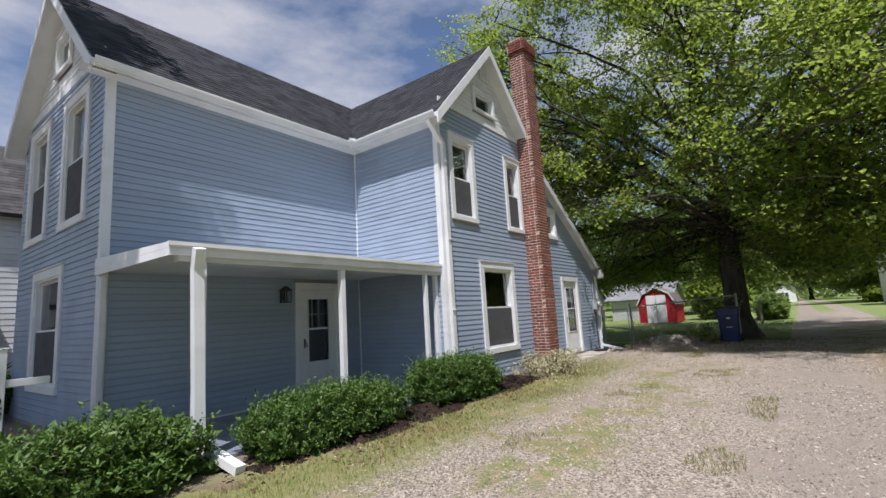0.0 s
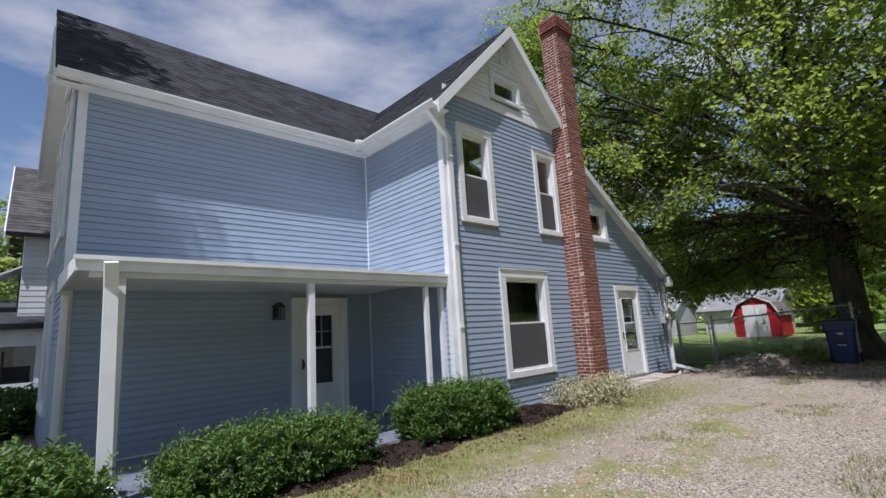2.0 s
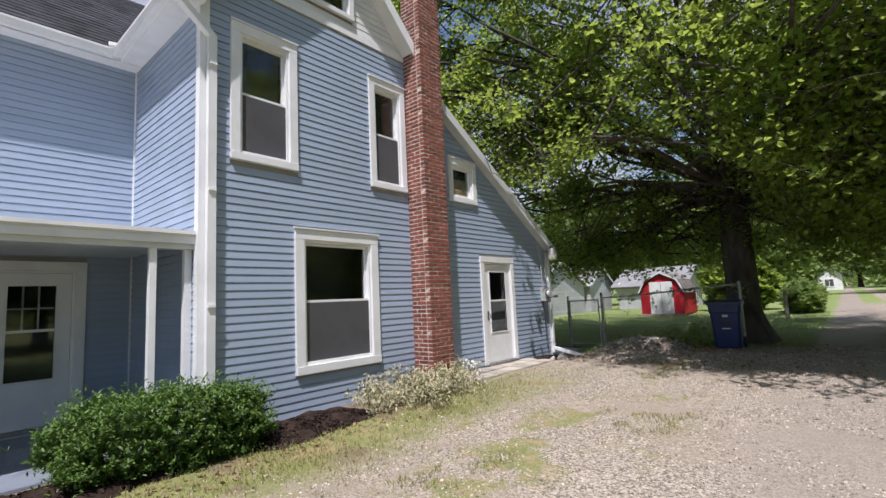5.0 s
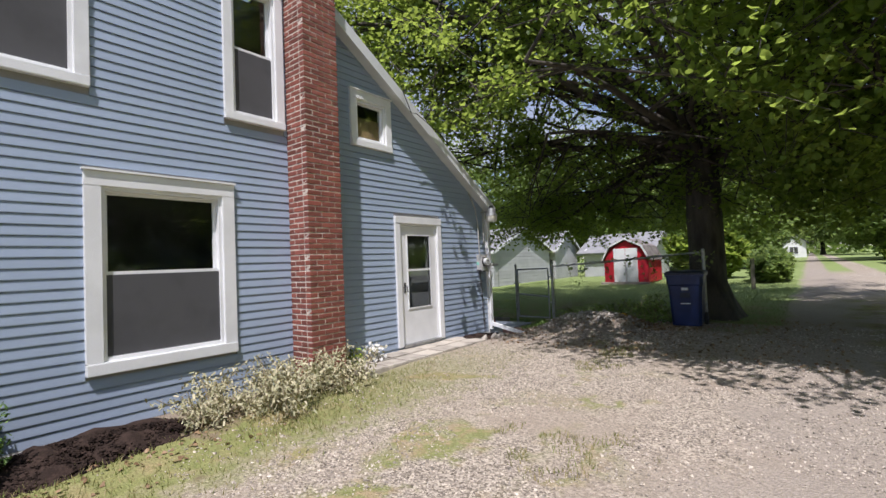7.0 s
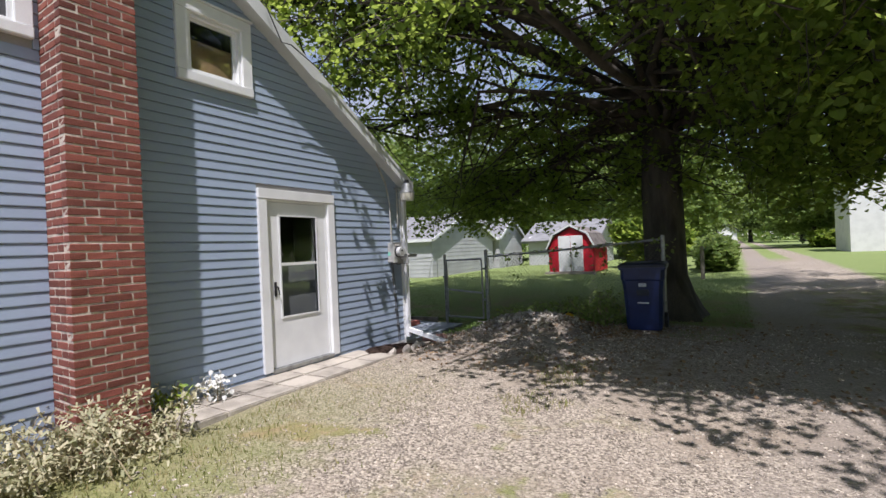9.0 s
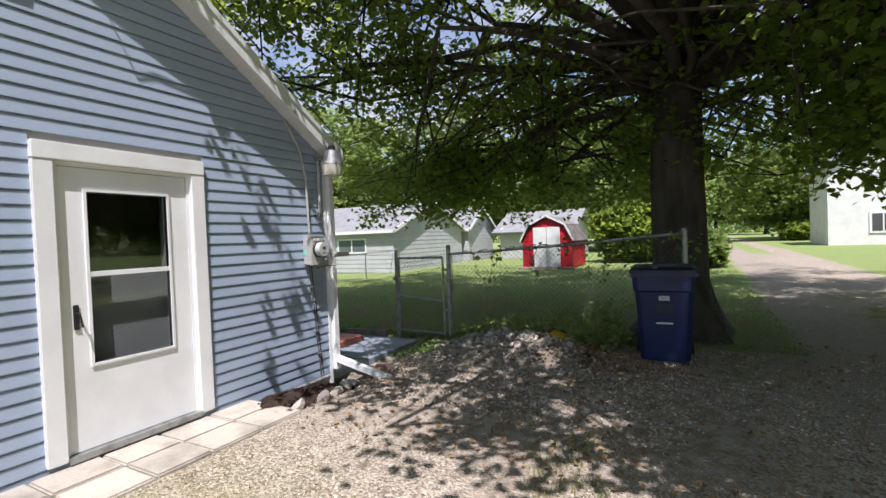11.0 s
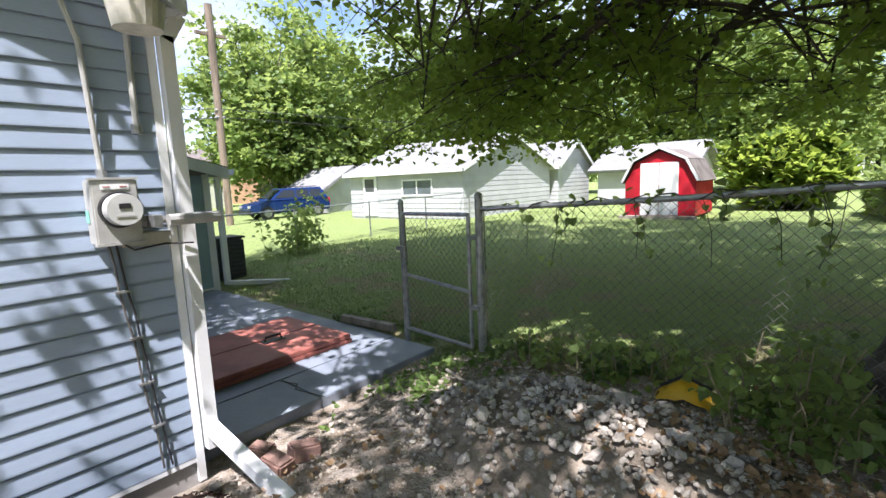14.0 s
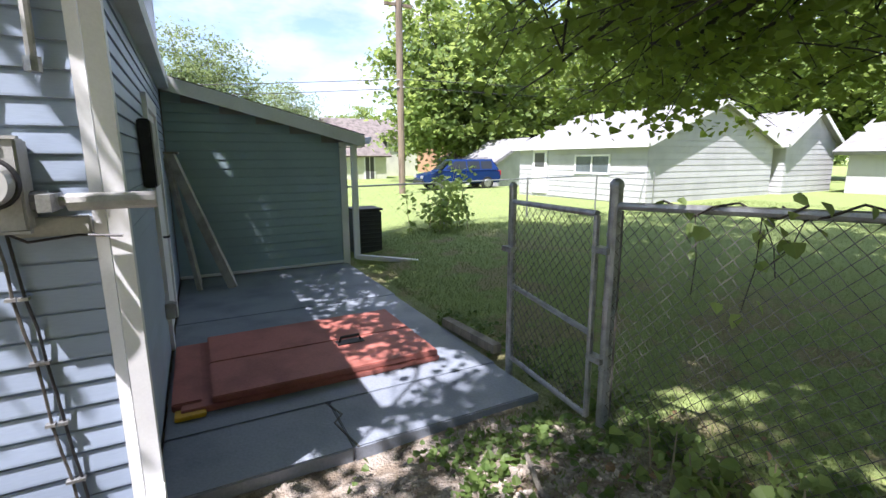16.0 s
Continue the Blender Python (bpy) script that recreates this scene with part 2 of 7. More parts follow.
def tubes(*runs, r=0.02, seg=8):
    bm = bmesh.new()
    for run in runs:
        tube(bm, run, r, seg)
    return bm


def bar(bm, a, b, wide, deep, up=(0, 0, 1)):
    """A square bar from a to b."""
    a, b = Vector(a), Vector(b)
    d = (b - a).normalized()
    u = d.cross(Vector(up)).normalized() * wide / 2
    w = u.cross(d).normalized() * deep / 2
    va = [bm.verts.new(a + s * u + t * w) for s, t in ((-1, -1), (1, -1), (1, 1), (-1, 1))]
    vb = [bm.verts.new(b + s * u + t * w) for s, t in ((-1, -1), (1, -1), (1, 1), (-1, 1))]
    bm.faces.new(va[::-1]), bm.faces.new(vb)
    for i in range(4):
        j = (i + 1) % 4
        bm.faces.new((va[i], va[j], vb[j], vb[i]))


def bars(*runs, wide=0.04, deep=0.04):
    bm = bmesh.new()
    for a, b in runs:
        bar(bm, a, b, wide, deep)
    return bm


def smooth01(a, b, v):
    v = min(1.0, max(0.0, (v - a) / (b - a)))
    return v * v * (3 - 2 * v)


def ground_z(x, y):
    """The lie of the land: a slow rise away from the street, and a dip at the patio."""
    z = 0.0095 * min(max(y, -4), 42)
    dip = smooth01(-4.4, -5.6, x) * smooth01(14.2, 15.6, y) * (1 - smooth01(18.0, 21, y))
    return z - 0.21 * dip - 0.014 * min(max(-12 - x, 0), 30)


# walls: a core with openings, and lapped boards, each one a piece
def wall_core(name, axis, plane, u0, u1, z0, z1, thick, holes, mat, cuts=(), label="", category="wall"):
    """axis 'x': the wall lies in x = plane and runs along y; 'y': the other way. thick goes inwards, signed."""
    us = sorted({u0, u1, *[h[0] for h in holes], *[h[1] for h in holes]})
    zs = sorted({z0, z1, *[h[2] for h in holes], *[h[3] for h in holes]})
    bm = bmesh.new()
    for a, b in zip(us, us[1:]):
        for c, d in zip(zs, zs[1:]):
            if any(h[0] <= (a + b) / 2 <= h[1] and h[2] <= (c + d) / 2 <= h[3] for h in holes):
                continue
            p, q = sorted((plane, plane + thick))
            box(bm, *((p, q, a, b) if axis == "x" else (a, b, p, q)), c, d)
    bmesh.ops.remove_doubles(bm, verts=bm.verts[:], dist=0.0005)
    for co, no in cuts:
        res = bmesh.ops.bisect_plane(bm, geom=bm.verts[:] + bm.edges[:] + bm.faces[:], plane_co=co, plane_no=no, clear_outer=True)
        bmesh.ops.holes_fill(bm, edges=[e for e in res["geom_cut"] if isinstance(e, bmesh.types.BMEdge)])
    return tagged(link(name, bm, mat), label, category, kind="structure")


def lapped(parent, name, axis, plane, out, z0, z1, step, span, holes, mat, proud=0.021):
    """Lapped boards on a wall: span(z) gives the run of a course, holes are left free."""
    count = round((z1 - z0) / step)
    cache = {}
    for i in range(count):
        z = z0 + i * step
        a, b = span(z + step * 0.5)
        runs = [(a, b)] if b - a > 0.03 else []
        for h in holes:
            if h[2] < z + step * 0.75 and h[3] > z + step * 0.25:
                runs = [r for s, e in runs for r in ((s, min(e, h[0])), (max(s, h[1]), e)) if r[1] - r[0] > 0.02]
        for s, e in runs:
            key = round(e - s, 3)
            if key not in cache:
                me = bpy.data.meshes.new(name)
                w, t = e - s, proud
                gap = 0.125 * step
                prof = [(0.001, step - 0.0005), (0.001, 0.0), (t, 0.0), (t, 0.008), (t * 0.62, step - gap), (0.003, step - gap - 0.002), (0.003, step - 0.0005)]
                verts = [((o * out, u, h) if axis == "x" else (u, o * out, h)) for u in (0, w) for o, h in prof]
                k = len(prof)
                faces = [tuple(range(k)), tuple(range(2 * k - 1, k - 1, -1))] + [(j, j + k, (j + 1) % k + k, (j + 1) % k) for j in range(k)]
                me.from_pydata(verts, [], faces)
                bmv = bmesh.new()
                bmv.from_mesh(me)
                bmesh.ops.recalc_face_normals(bmv, faces=bmv.faces[:])
                bmv.to_mesh(me)
                bmv.free()
                me.materials.append(mat)
                cache[key] = me
            ob = new(name, cache[key])
            ob.location = (plane, s, z) if axis == "x" else (s, plane, z)
            ob.parent = parent


def slab_roof(bm, a, b, c, d, thick):
    """A roof plane from four corners, thickened downwards."""
    n = (Vector(b) - Vector(a)).cross(Vector(d) - Vector(a)).normalized()
    if n.z < 0:
        n = -n
    prism(bm, [a, b, c, d], -n * thick)


def shingles(name, a, b, c, d, parent, mat, row=0.14, wide=0.32, inside=None):
    """Courses of shingle tabs from the eave a-b up to the ridge d-c, joined."""
    a, b, c, d = map(Vector, (a, b, c, d))
    up = (d - a)
    n = (b - a).cross(up).normalized()
    if n.z < 0:
        n = -n
    rows = max(1, int(up.length / row))
    rng = random.Random(len(name) + rows)
    verts, faces = [], []
    for i in range(rows):
        s, e = i / rows, min(1, (i + 1.12) / rows)
        l0, r0, l1, r1 = a.lerp(d, s), b.lerp(c, s), a.lerp(d, e), b.lerp(c, e)
        length = (r0 - l0).length
        k = max(1, int(length / wide))
        shift = rng.random()
        edges = [0] + [min(1, (j + shift) / k) for j in range(k)] + [1]
        for p, q in zip(edges, edges[1:]):
            if q - p < 1e-4:
                continue
            lift = 0.006 + rng.random() * 0.005
            m = (l0.lerp(r0, (p + q) / 2) + l1.lerp(r1, (p + q) / 2)) / 2
            if inside and not inside(m):
                continue
            t = len(verts)
            g = 0.0012 / max(0.1, length)
            p2, q2 = p + g, q - g
            verts += [l0.lerp(r0, p2) + n * 0.001, l0.lerp(r0, q2) + n * 0.001, l0.lerp(r0, q2) + n * (lift + 0.004), l0.lerp(r0, p2) + n * (lift + 0.004), l1.lerp(r1, q2) + n * 0.003, l1.lerp(r1, p2) + n * 0.003]
            faces += [(t, t + 1, t + 2, t + 3), (t + 3, t + 2, t + 4, t + 5)]
    me = bpy.data.meshes.new(name)
    me.from_pydata([tuple(v) for v in verts], [], faces)
    me.materials.append(mat)
    ob = new(name, me)
    ob.parent = parent
    ob["kind"] = "stuff"
    return ob


def window(name, axis, plane, out, u0, u1, z0, z1, casing=0.12, label="", screen=True, sashes=2, wood=False, mat=None):
    """A double-hung window with casings round an opening u0..u1, z0..z1 (outer edge of the casing)."""
    mat = mat or WHITE
    w = thing(name, label, "window", kind="structure")

    def slab(p, q, a, b, c, d):
        p, q = sorted((plane + out * p, plane + out * q))
        return (p, q, a, b, c, d) if axis == "x" else (a, b, p, q, c, d)
    k = casing
    for side, run in (("casing_side", (u0, u0 + k, z0 + k * 0.8, z1 - k)), ("casing_side", (u1 - k, u1, z0 + k * 0.8, z1 - k)), ("casing_head", (u0, u1, z1 - k, z1))):
        part(side, boxes(slab(0.0, 0.05, *run), bevel=0.006), mat, w)
    part("drip_cap", boxes(slab(0.0, 0.07, u0 - 0.012, u1 + 0.012, z1 + 0.001, z1 + 0.022)), mat, w)
    part("window_sill", boxes(slab(0.0, 0.065, u0, u1, z0, z0 + k * 0.8 - 0.001), bevel=0.008), mat, w)
    a, b, c, d = u0 + k, u1 - k, z0 + k * 0.8, z1 - k
    f = 0.035
    part("window_frame", boxes(slab(-0.12, 0.02, a, a + f, c, d), slab(-0.12, 0.02, b - f, b, c, d), slab(-0.12, 0.02, a + f, b - f, d - f, d), slab(-0.12, 0.02, a + f, b - f, c, c + f)), mat, w)
    a, b, c, d = a + f, b - f, c + f, d - f
    mid = (c + d) / 2
    s = 0.035
    for i, (lo, hi, deep) in enumerate(((c, mid + 0.02, -0.045), (mid - 0.02, d, -0.085)) if sashes == 2 else ((c, d, -0.06),)):
        sash = part("sash", boxes(slab(deep, deep + 0.03, a, a + s, lo, hi), slab(deep, deep + 0.03, b - s, b, lo, hi), slab(deep, deep + 0.03, a + s, b - s, lo, lo + s), slab(deep, deep + 0.03, a + s, b - s, hi - s, hi)), mat, w)
        p = part("pane", boxes(slab(deep + 0.012, deep + 0.018, a + s, b - s, lo + s, hi - s)), GLASS, sash)
        p.visible_shadow = False
        if screen and i == 0 and sashes == 2:
            part("insect_screen", boxes(slab(deep + 0.034, deep + 0.037, a, b, lo + 0.01, hi - s)), SCREEN, w)
    if wood:
        part("boarding", boxes(slab(-0.072, -0.064, a, b, c, c + (d - c) * 0.62)), wood, w)
    # an added dark sheet behind the panes, its colour standing in for the room's shade
    part("room_shade_sheet", boxes(slab(-0.75, -0.74, a - 0.3, b + 0.3, c - 0.3, d + 0.3)), DARK, w)
    return (u0, u1, z0, z1), (u0 + k, u1 - k, z0 + k * 0.8, z1 - k)

# ---- the blue house ----
EX, PX, SY, NY, WX = -5.46, -7.90, 2.36, 15.68, -12.5   # chimney side, porch side, street side, back, far side
WY = 7.30                                              # the wing's short wall
RX, RZ, EZ = -10.2, 7.98, 5.50                         # main ridge and eaves
AY, AZ = 9.25, 7.90                                    # wing ridge
WSL = 1.06                                             # wing roof slope
LOW = 0.63                                             # lean-to slope
LE = 15.80                                             # lean-to eave


def low_top(y):
    return 2.80 + LOW * (15.75 - y)


def wing_top(y):
    return AZ - WSL * abs(y - AY)


BASE = 0.10
# windows and doors of the chimney side
wins = []
for i, (a, b, c, d, k, sc, label) in enumerate((
        (7.65, 8.62, 3.47, 5.35, 0.13, True, "tall white double-hung upstairs window with wide casing"),
        (9.97, 10.80, 3.47, 5.38, 0.12, True, "white double-hung upstairs window beside the brick chimney"),
        (8.55, 10.06, 0.635, 2.65, 0.15, True, "large white double-hung ground floor window with screen"))):
    wins.append(window(f"window_{i + 1}", "x", EX, 1, a, b, c, d, k, label, sc))
wins.append(window("window_4", "x", EX, 1, 11.96, 12.86, 3.50, 4.39, 0.13, "small square white window with amber blind inside", False, 1, material("amber_blind", (0.45, 0.29, 0.14), 0.8, 0.15, 5, 60, 0.1)))
wins.append(window("window_5", "x", EX + 0.012, 1, 8.74, 9.69, 6.20, 6.80, 0.10, "small white attic window in the gable", False, 1))
DOOR_B = (12.86, 14.11, 0.20, 2.44)
holes_e = [w[1] for w in wins] + [(13.0, 13.97, 0.20, 2.30)]
face_e = [w[0] for w in wins] + [DOOR_B]

kink = 11.32
wall_e = wall_core("wall_east", "x", EX, WY, NY, -0.3, 8.0, -0.15, holes_e, PLASTER,
                   label="house wall with blue lapped vinyl siding and white gable", category="wall")
bm = bmesh.new()
bm.from_mesh(wall_e.data)
for co, no in (((0, AY, AZ - 0.14), (0, -WSL, 1)),):
    res = bmesh.ops.bisect_plane(bm, geom=bm.verts[:] + bm.edges[:] + bm.faces[:], plane_co=co, plane_no=no, clear_outer=True)
for v in bm.verts:
    top = (wing_top(v.co.y) if v.co.y < kink else low_top(v.co.y)) - 0.15
    if v.co.y > AY and v.co.z > top:
        v.co.z = top
bm.to_mesh(wall_e.data)
bm.free()


def span_e(z):
    lo = max(WY + 0.09, AY - (AZ - 0.16 - z) / WSL)
    hi_low = 15.75 - (z + 0.11 - 2.80) / LOW
    hi_wing = AY + (AZ - 0.16 - z) / WSL
    return lo, min(NY - 0.02, max(hi_low, min(hi_wing, kink + 0.1)))


BAND = 5.93
CHIM = (10.84, 11.39, 0.0, 9.0)
lapped(wall_e, "siding_board", "x", EX, 1, BASE, BAND, 0.1, span_e, face_e + [CHIM], SIDING)


def span_gable(z):
    h = (AZ - 0.16 - z) / WSL
    return max(WY, AY - h), min(10.84, AY + h)


lapped(wall_e, "gable_board", "x", EX, 1, BAND + 0.13, 7.7, 0.105, span_gable, [wins[4][0], (9.14, 9.50, 7.10, 7.56)], WHITE_BOARD, 0.014)
part("gable_band", boxes((EX, EX + 0.03, WY + 0.1, 10.83, BAND, BAND + 0.13)), WHITE, wall_e)
part("starter_strip", boxes((EX, EX + 0.02, WY, NY, BASE - 0.03, BASE - 0.002)), WHITE, wall_e)
part("corner_post", boxes((EX - 0.09, EX + 0.025, WY - 0.025, WY + 0.09, BASE - 0.03, 5.66)), WHITE, wall_e)
part("corner_post", boxes((EX - 0.09, EX + 0.025, NY - 0.018, NY + 0.025, BASE - 0.16, 2.66)), WHITE, wall_e)
gv = thing("gable_vent", "small white louvred vent in the gable", "vent")
part("frame", boxes((EX, EX + 0.045, 9.15, 9.19, 7.11, 7.55), (EX, EX + 0.045, 9.45, 9.49, 7.11, 7.55), (EX, EX + 0.045, 9.19, 9.45, 7.51, 7.55), (EX, EX + 0.045, 9.19, 9.45, 7.11, 7.15)), WHITE, gv)
for i in range(7):
    part("slat", bars(((EX + 0.022, 9.19, 7.185 + i * 0.05), (EX + 0.022, 9.45, 7.185 + i * 0.05)), wide=0.012, deep=0.034), WHITE, gv)

# wing's short wall, facing the street
wall_w = wall_core("wall_wing", "y", WY, PX, EX - 0.151, -0.3, 5.52, 0.15, [], PLASTER, label="short house wall with blue lapped vinyl siding")
lapped(wall_w, "siding_board", "y", WY, -1, BASE, 5.42, 0.1, lambda z: (PX + 0.02, EX - 0.09), [], SIDING)
# porch side wall with its door
DOOR_A = (5.58, 6.73, 0.13, 2.33)
wall_p = wall_core("wall_porch", "x", PX, SY, WY - 0.001, -0.3, 5.52, -0.15, [(5.70, 6.61, 0.13, 2.21)], PLASTER, label="long house wall with blue lapped vinyl siding")
lapped(wall_p, "siding_board", "x", PX, 1, BASE, 5.42, 0.1, lambda z: (SY + 0.09, WY - 0.02), [DOOR_A], SIDING)
part("starter_strip", boxes((PX, PX + 0.025, SY, WY - 0.02, BASE - 0.035, BASE - 0.002)), WHITE, wall_p)
part("inside_corner", boxes((PX, PX + 0.035, WY - 0.035, WY - 0.001, BASE, 5.5)), WHITE, wall_p)
part("corner_post", boxes((PX - 0.09, PX + 0.025, SY - 0.025, SY + 0.09, BASE - 0.03, 5.5)), WHITE, wall_p)
# street wall
fw = [window("window_6", "y", SY, -1, -9.95, -8.62, 3.30, 5.62, 0.16, "tall white double-hung window on the street side", True),
      window("window_7", "y", SY, -1, -12.1, -10.75, 3.30, 5.62, 0.16, "tall white double-hung window on the street side", True),
      window("window_8", "y", SY, -1, -11.3, -9.55, 0.62, 2.72, 0.16, "white double-hung ground floor window on the street side", True),
      window("window_9", "y", SY - 0.012, -1, -10.65, -9.75, 6.35, 7.15, 0.10, "small attic window in the street gable", False, 1)]
wall_s = wall_core("wall_south", "y", SY, WX, PX - 0.151, -0.3, 7.9, 0.15, [w[1] for w in fw], PLASTER, label="street side gable wall with blue lapped siding")
bm = bmesh.new()
bm.from_mesh(wall_s.data)
MSL = (RZ - EZ) / (RX - (PX + 0.27)) * -1
for s in (1, -1):
    bmesh.ops.bisect_plane(bm, geom=bm.verts[:] + bm.edges[:] + bm.faces[:], plane_co=(RX, 0, RZ - 0.14), plane_no=(s * MSL, 0, 1), clear_outer=True)
bm.to_mesh(wall_s.data)
bm.free()


def span_s(z):
    h = (RZ - 0.16 - z) / MSL
    return max(WX + 0.02, RX - h), min(PX - 0.09, RX + h)


lapped(wall_s, "siding_board", "y", SY, -1, BASE, 5.85, 0.1, span_s, [w[0] for w in fw], SIDING)
lapped(wall_s, "gable_board", "y", SY, -1, 5.98, 7.6, 0.105, span_s, [fw[3][0]], WHITE_BOARD, 0.012)
part("gable_band", boxes((WX + 0.2, PX - 0.2, SY - 0.03, SY, 5.85, 5.98)), WHITE, wall_s)
# far and back walls
wall_core("wall_west", "x", WX - 0.001, SY, NY, -0.3, 5.4, -0.15, [], SIDING, label="far house wall with blue siding")
wall_n = wall_core("wall_north", "y", NY, WX, EX - 0.151, -0.4, 2.7, -0.15, [(-8.85, -7.95, 0.05, 2.1)], PLASTER, label="back house wall with blue lapped siding")
lapped(wall_n, "siding_board", "y", NY, 1, 0.02, 2.6, 0.1, lambda z: (-10.74, EX - 0.09), [(-8.97, -7.83, 0.0, 2.22)], SIDING)
wall_core("inner_wall", "y", 11.3, WX, EX - 0.16, 0, 5.9, -0.1, [], PLASTER, label="plain inner partition wall of the house")
fnd = tagged(link("foundation", boxes((WX + 0.02, PX - 0.03, SY + 0.03, NY - 0.03, -0.4, 0.1), (PX - 0.02, EX - 0.02, WY + 0.02, NY - 0.02, -0.4, 0.1)), CONCRETE), "low concrete foundation under the house", "foundation", kind="structure")
tagged(link("floor_inside", boxes((WX, PX - 0.16, SY + 0.16, NY - 0.16, 3.02, 3.1), (PX - 0.16, EX - 0.16, WY + 0.16, 11.1, 3.02, 3.1)), PLASTER), "upstairs floor of the house", "floor", kind="structure")

# roofs
roof = tagged(link("roof_main", bmesh.new(), SHINGLE), "dark asphalt shingle roof with white fascia", "roof", kind="structure")
bm = bmesh.new()
EV = PX + 0.27
WVV = 2 * RX - EV
slab_roof(bm, (EV, SY - 0.30, EZ), (EV, WY, EZ), (RX, 9.5, RZ), (RX, SY - 0.30, RZ), 0.10)
slab_roof(bm, (EV, WY, EZ), (EV, 11.3, EZ), (RX, 11.3, RZ), (RX, 9.4, RZ), 0.10)
slab_roof(bm, (WVV, SY - 0.30, EZ), (WVV, 11.3, EZ), (RX, 11.3, RZ), (RX, SY - 0.30, RZ), 0.10)
part("main_deck", bm, SHINGLE, roof)
bm = bmesh.new()
OX = EX + 0.27
yl, yr = 7.0, 10.88
slab_roof(bm, (OX, yl, wing_top(yl)), (EV + 0.05, yl, wing_top(yl)), (RX, AY, AZ), (OX, AY, AZ), 0.10)
slab_roof(bm, (OX, yr, wing_top(yr)), (-9.6, yr, wing_top(yr)), (RX, AY, AZ), (OX, AY, AZ), 0.10)
part("wing_deck", bm, SHINGLE, roof)
bm = bmesh.new()
LX = EX + 0.2
slab_roof(bm, (LX, LE, low_top(LE)), (WX - 0.2, LE, low_top(LE)), (WX - 0.2, 11.0, low_top(11.0)), (LX, 11.0, low_top(11.0)), 0.10)
part("low_deck", bm, SHINGLE, roof)


def above_wing(p):
    return p.z > wing_top(p.y) - 0.02 or p.x < RX or not (yl < p.y < yr)


shingles("shingle_course", (EV + 0.01, SY - 0.32, EZ), (EV + 0.01, 11.2, EZ), (RX, 11.2, RZ), (RX, SY - 0.32, RZ), roof, SHINGLE, inside=above_wing)
shingles("shingle_course", (OX + 0.01, yl, wing_top(yl)), (-9.9, yl, wing_top(yl)), (-9.9, AY, AZ), (OX + 0.01, AY, AZ), roof, SHINGLE,
         inside=lambda p: p.z > RZ - MSL * abs(p.x - RX) - 0.02)
shingles("shingle_course", (OX + 0.01, yr, wing_top(yr)), (-9.9, yr, wing_top(yr)), (-9.9, AY, AZ), (OX + 0.01, AY, AZ), roof, SHINGLE)
shingles("shingle_course", (LX + 0.01, LE, low_top(LE)), (-11, LE, low_top(LE)), (-11, 11.1, low_top(11.1)), (LX + 0.01, 11.1, low_top(11.1)), roof, SHINGLE)


def rake(a, b, deep, thick=0.03, drop=0.0):
    bm = bmesh.new()
    a, b = Vector(a), Vector(b)
    t = Vector((thick, 0, 0)) if abs(a.x - b.x) < 1e-6 else Vector((0, -thick, 0))
    dn = Vector((0, 0, -deep))
    lift = Vector((0, 0, -0.004 - drop))
    prism(bm, [a + lift, b + lift, b + lift + dn, a + lift + dn], t)
    return bm


part("rake_board", rake((OX, yl, wing_top(yl)), (OX, AY, AZ), 0.24), WHITE, roof)
part("rake_board", rake((OX, AY, AZ), (OX, yr - 0.02, wing_top(yr - 0.02)), 0.24), WHITE, roof)
part("rake_board", rake((LX, 11.45, low_top(11.45)), (LX, LE, low_top(LE)), 0.19), GREY_WHITE, roof)
part("rake_board", rake((RX, SY - 0.30, RZ), (EV, SY - 0.30, EZ), 0.22), WHITE, roof)
part("rake_board", rake((RX, SY - 0.30, RZ), (WVV, SY - 0.30, EZ), 0.22), WHITE, roof)


def soffit(a, b, c, d):
    bm = bmesh.new()
    slab_roof(bm, a, b, c, d, 0.015)
    return bm


D = 0.16
part("soffit", soffit((OX, yl, wing_top(yl) - D), (OX, AY, AZ - D), (EX, AY, AZ - D), (EX, yl, wing_top(yl) - D)), WHITE, roof)
part("soffit", soffit((OX, yr, wing_top(yr) - D), (OX, AY, AZ - D), (EX, AY, AZ - D), (EX, yr, wing_top(yr) - D)), WHITE, roof)
part("soffit", soffit((EV, SY - 0.30, EZ - D), (RX, SY - 0.30, RZ - D), (RX, SY, RZ - D), (EV, SY, EZ - D)), WHITE, roof)
part("soffit", soffit((WVV, SY - 0.30, EZ - D), (RX, SY - 0.30, RZ - D), (RX, SY, RZ - D), (WVV, SY, EZ - D)), WHITE, roof)
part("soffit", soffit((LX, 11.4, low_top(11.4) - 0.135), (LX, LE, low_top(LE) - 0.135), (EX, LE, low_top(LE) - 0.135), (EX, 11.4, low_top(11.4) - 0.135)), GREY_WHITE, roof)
part("eave_soffit", boxes((PX, EV, SY - 0.4, WY - 0.02, EZ - 0.13, EZ - 0.115)), WHITE, roof)
part("eave_soffit", boxes((EV, OX - 0.01, yl, WY, wing_top(yl) - 0.135, wing_top(yl) - 0.12)), WHITE, roof)


def gutter(a, b, outward):
    """A white box gutter with an open top along the eave from a to b."""
    bm = bmesh.new()
    a, b, o = Vector(a), Vector(b), Vector(outward)
    prof = [(0.0, 0.0), (0.0, -0.11), (0.085, -0.11), (0.12, -0.03), (0.12, 0.0), (0.11, 0.0), (0.11, -0.03), (0.08, -0.10), (0.01, -0.10), (0.01, 0.0)]
    prism(bm, [a + o * p + Vector((0, 0, q)) for p, q in prof], b - a)
    return bm


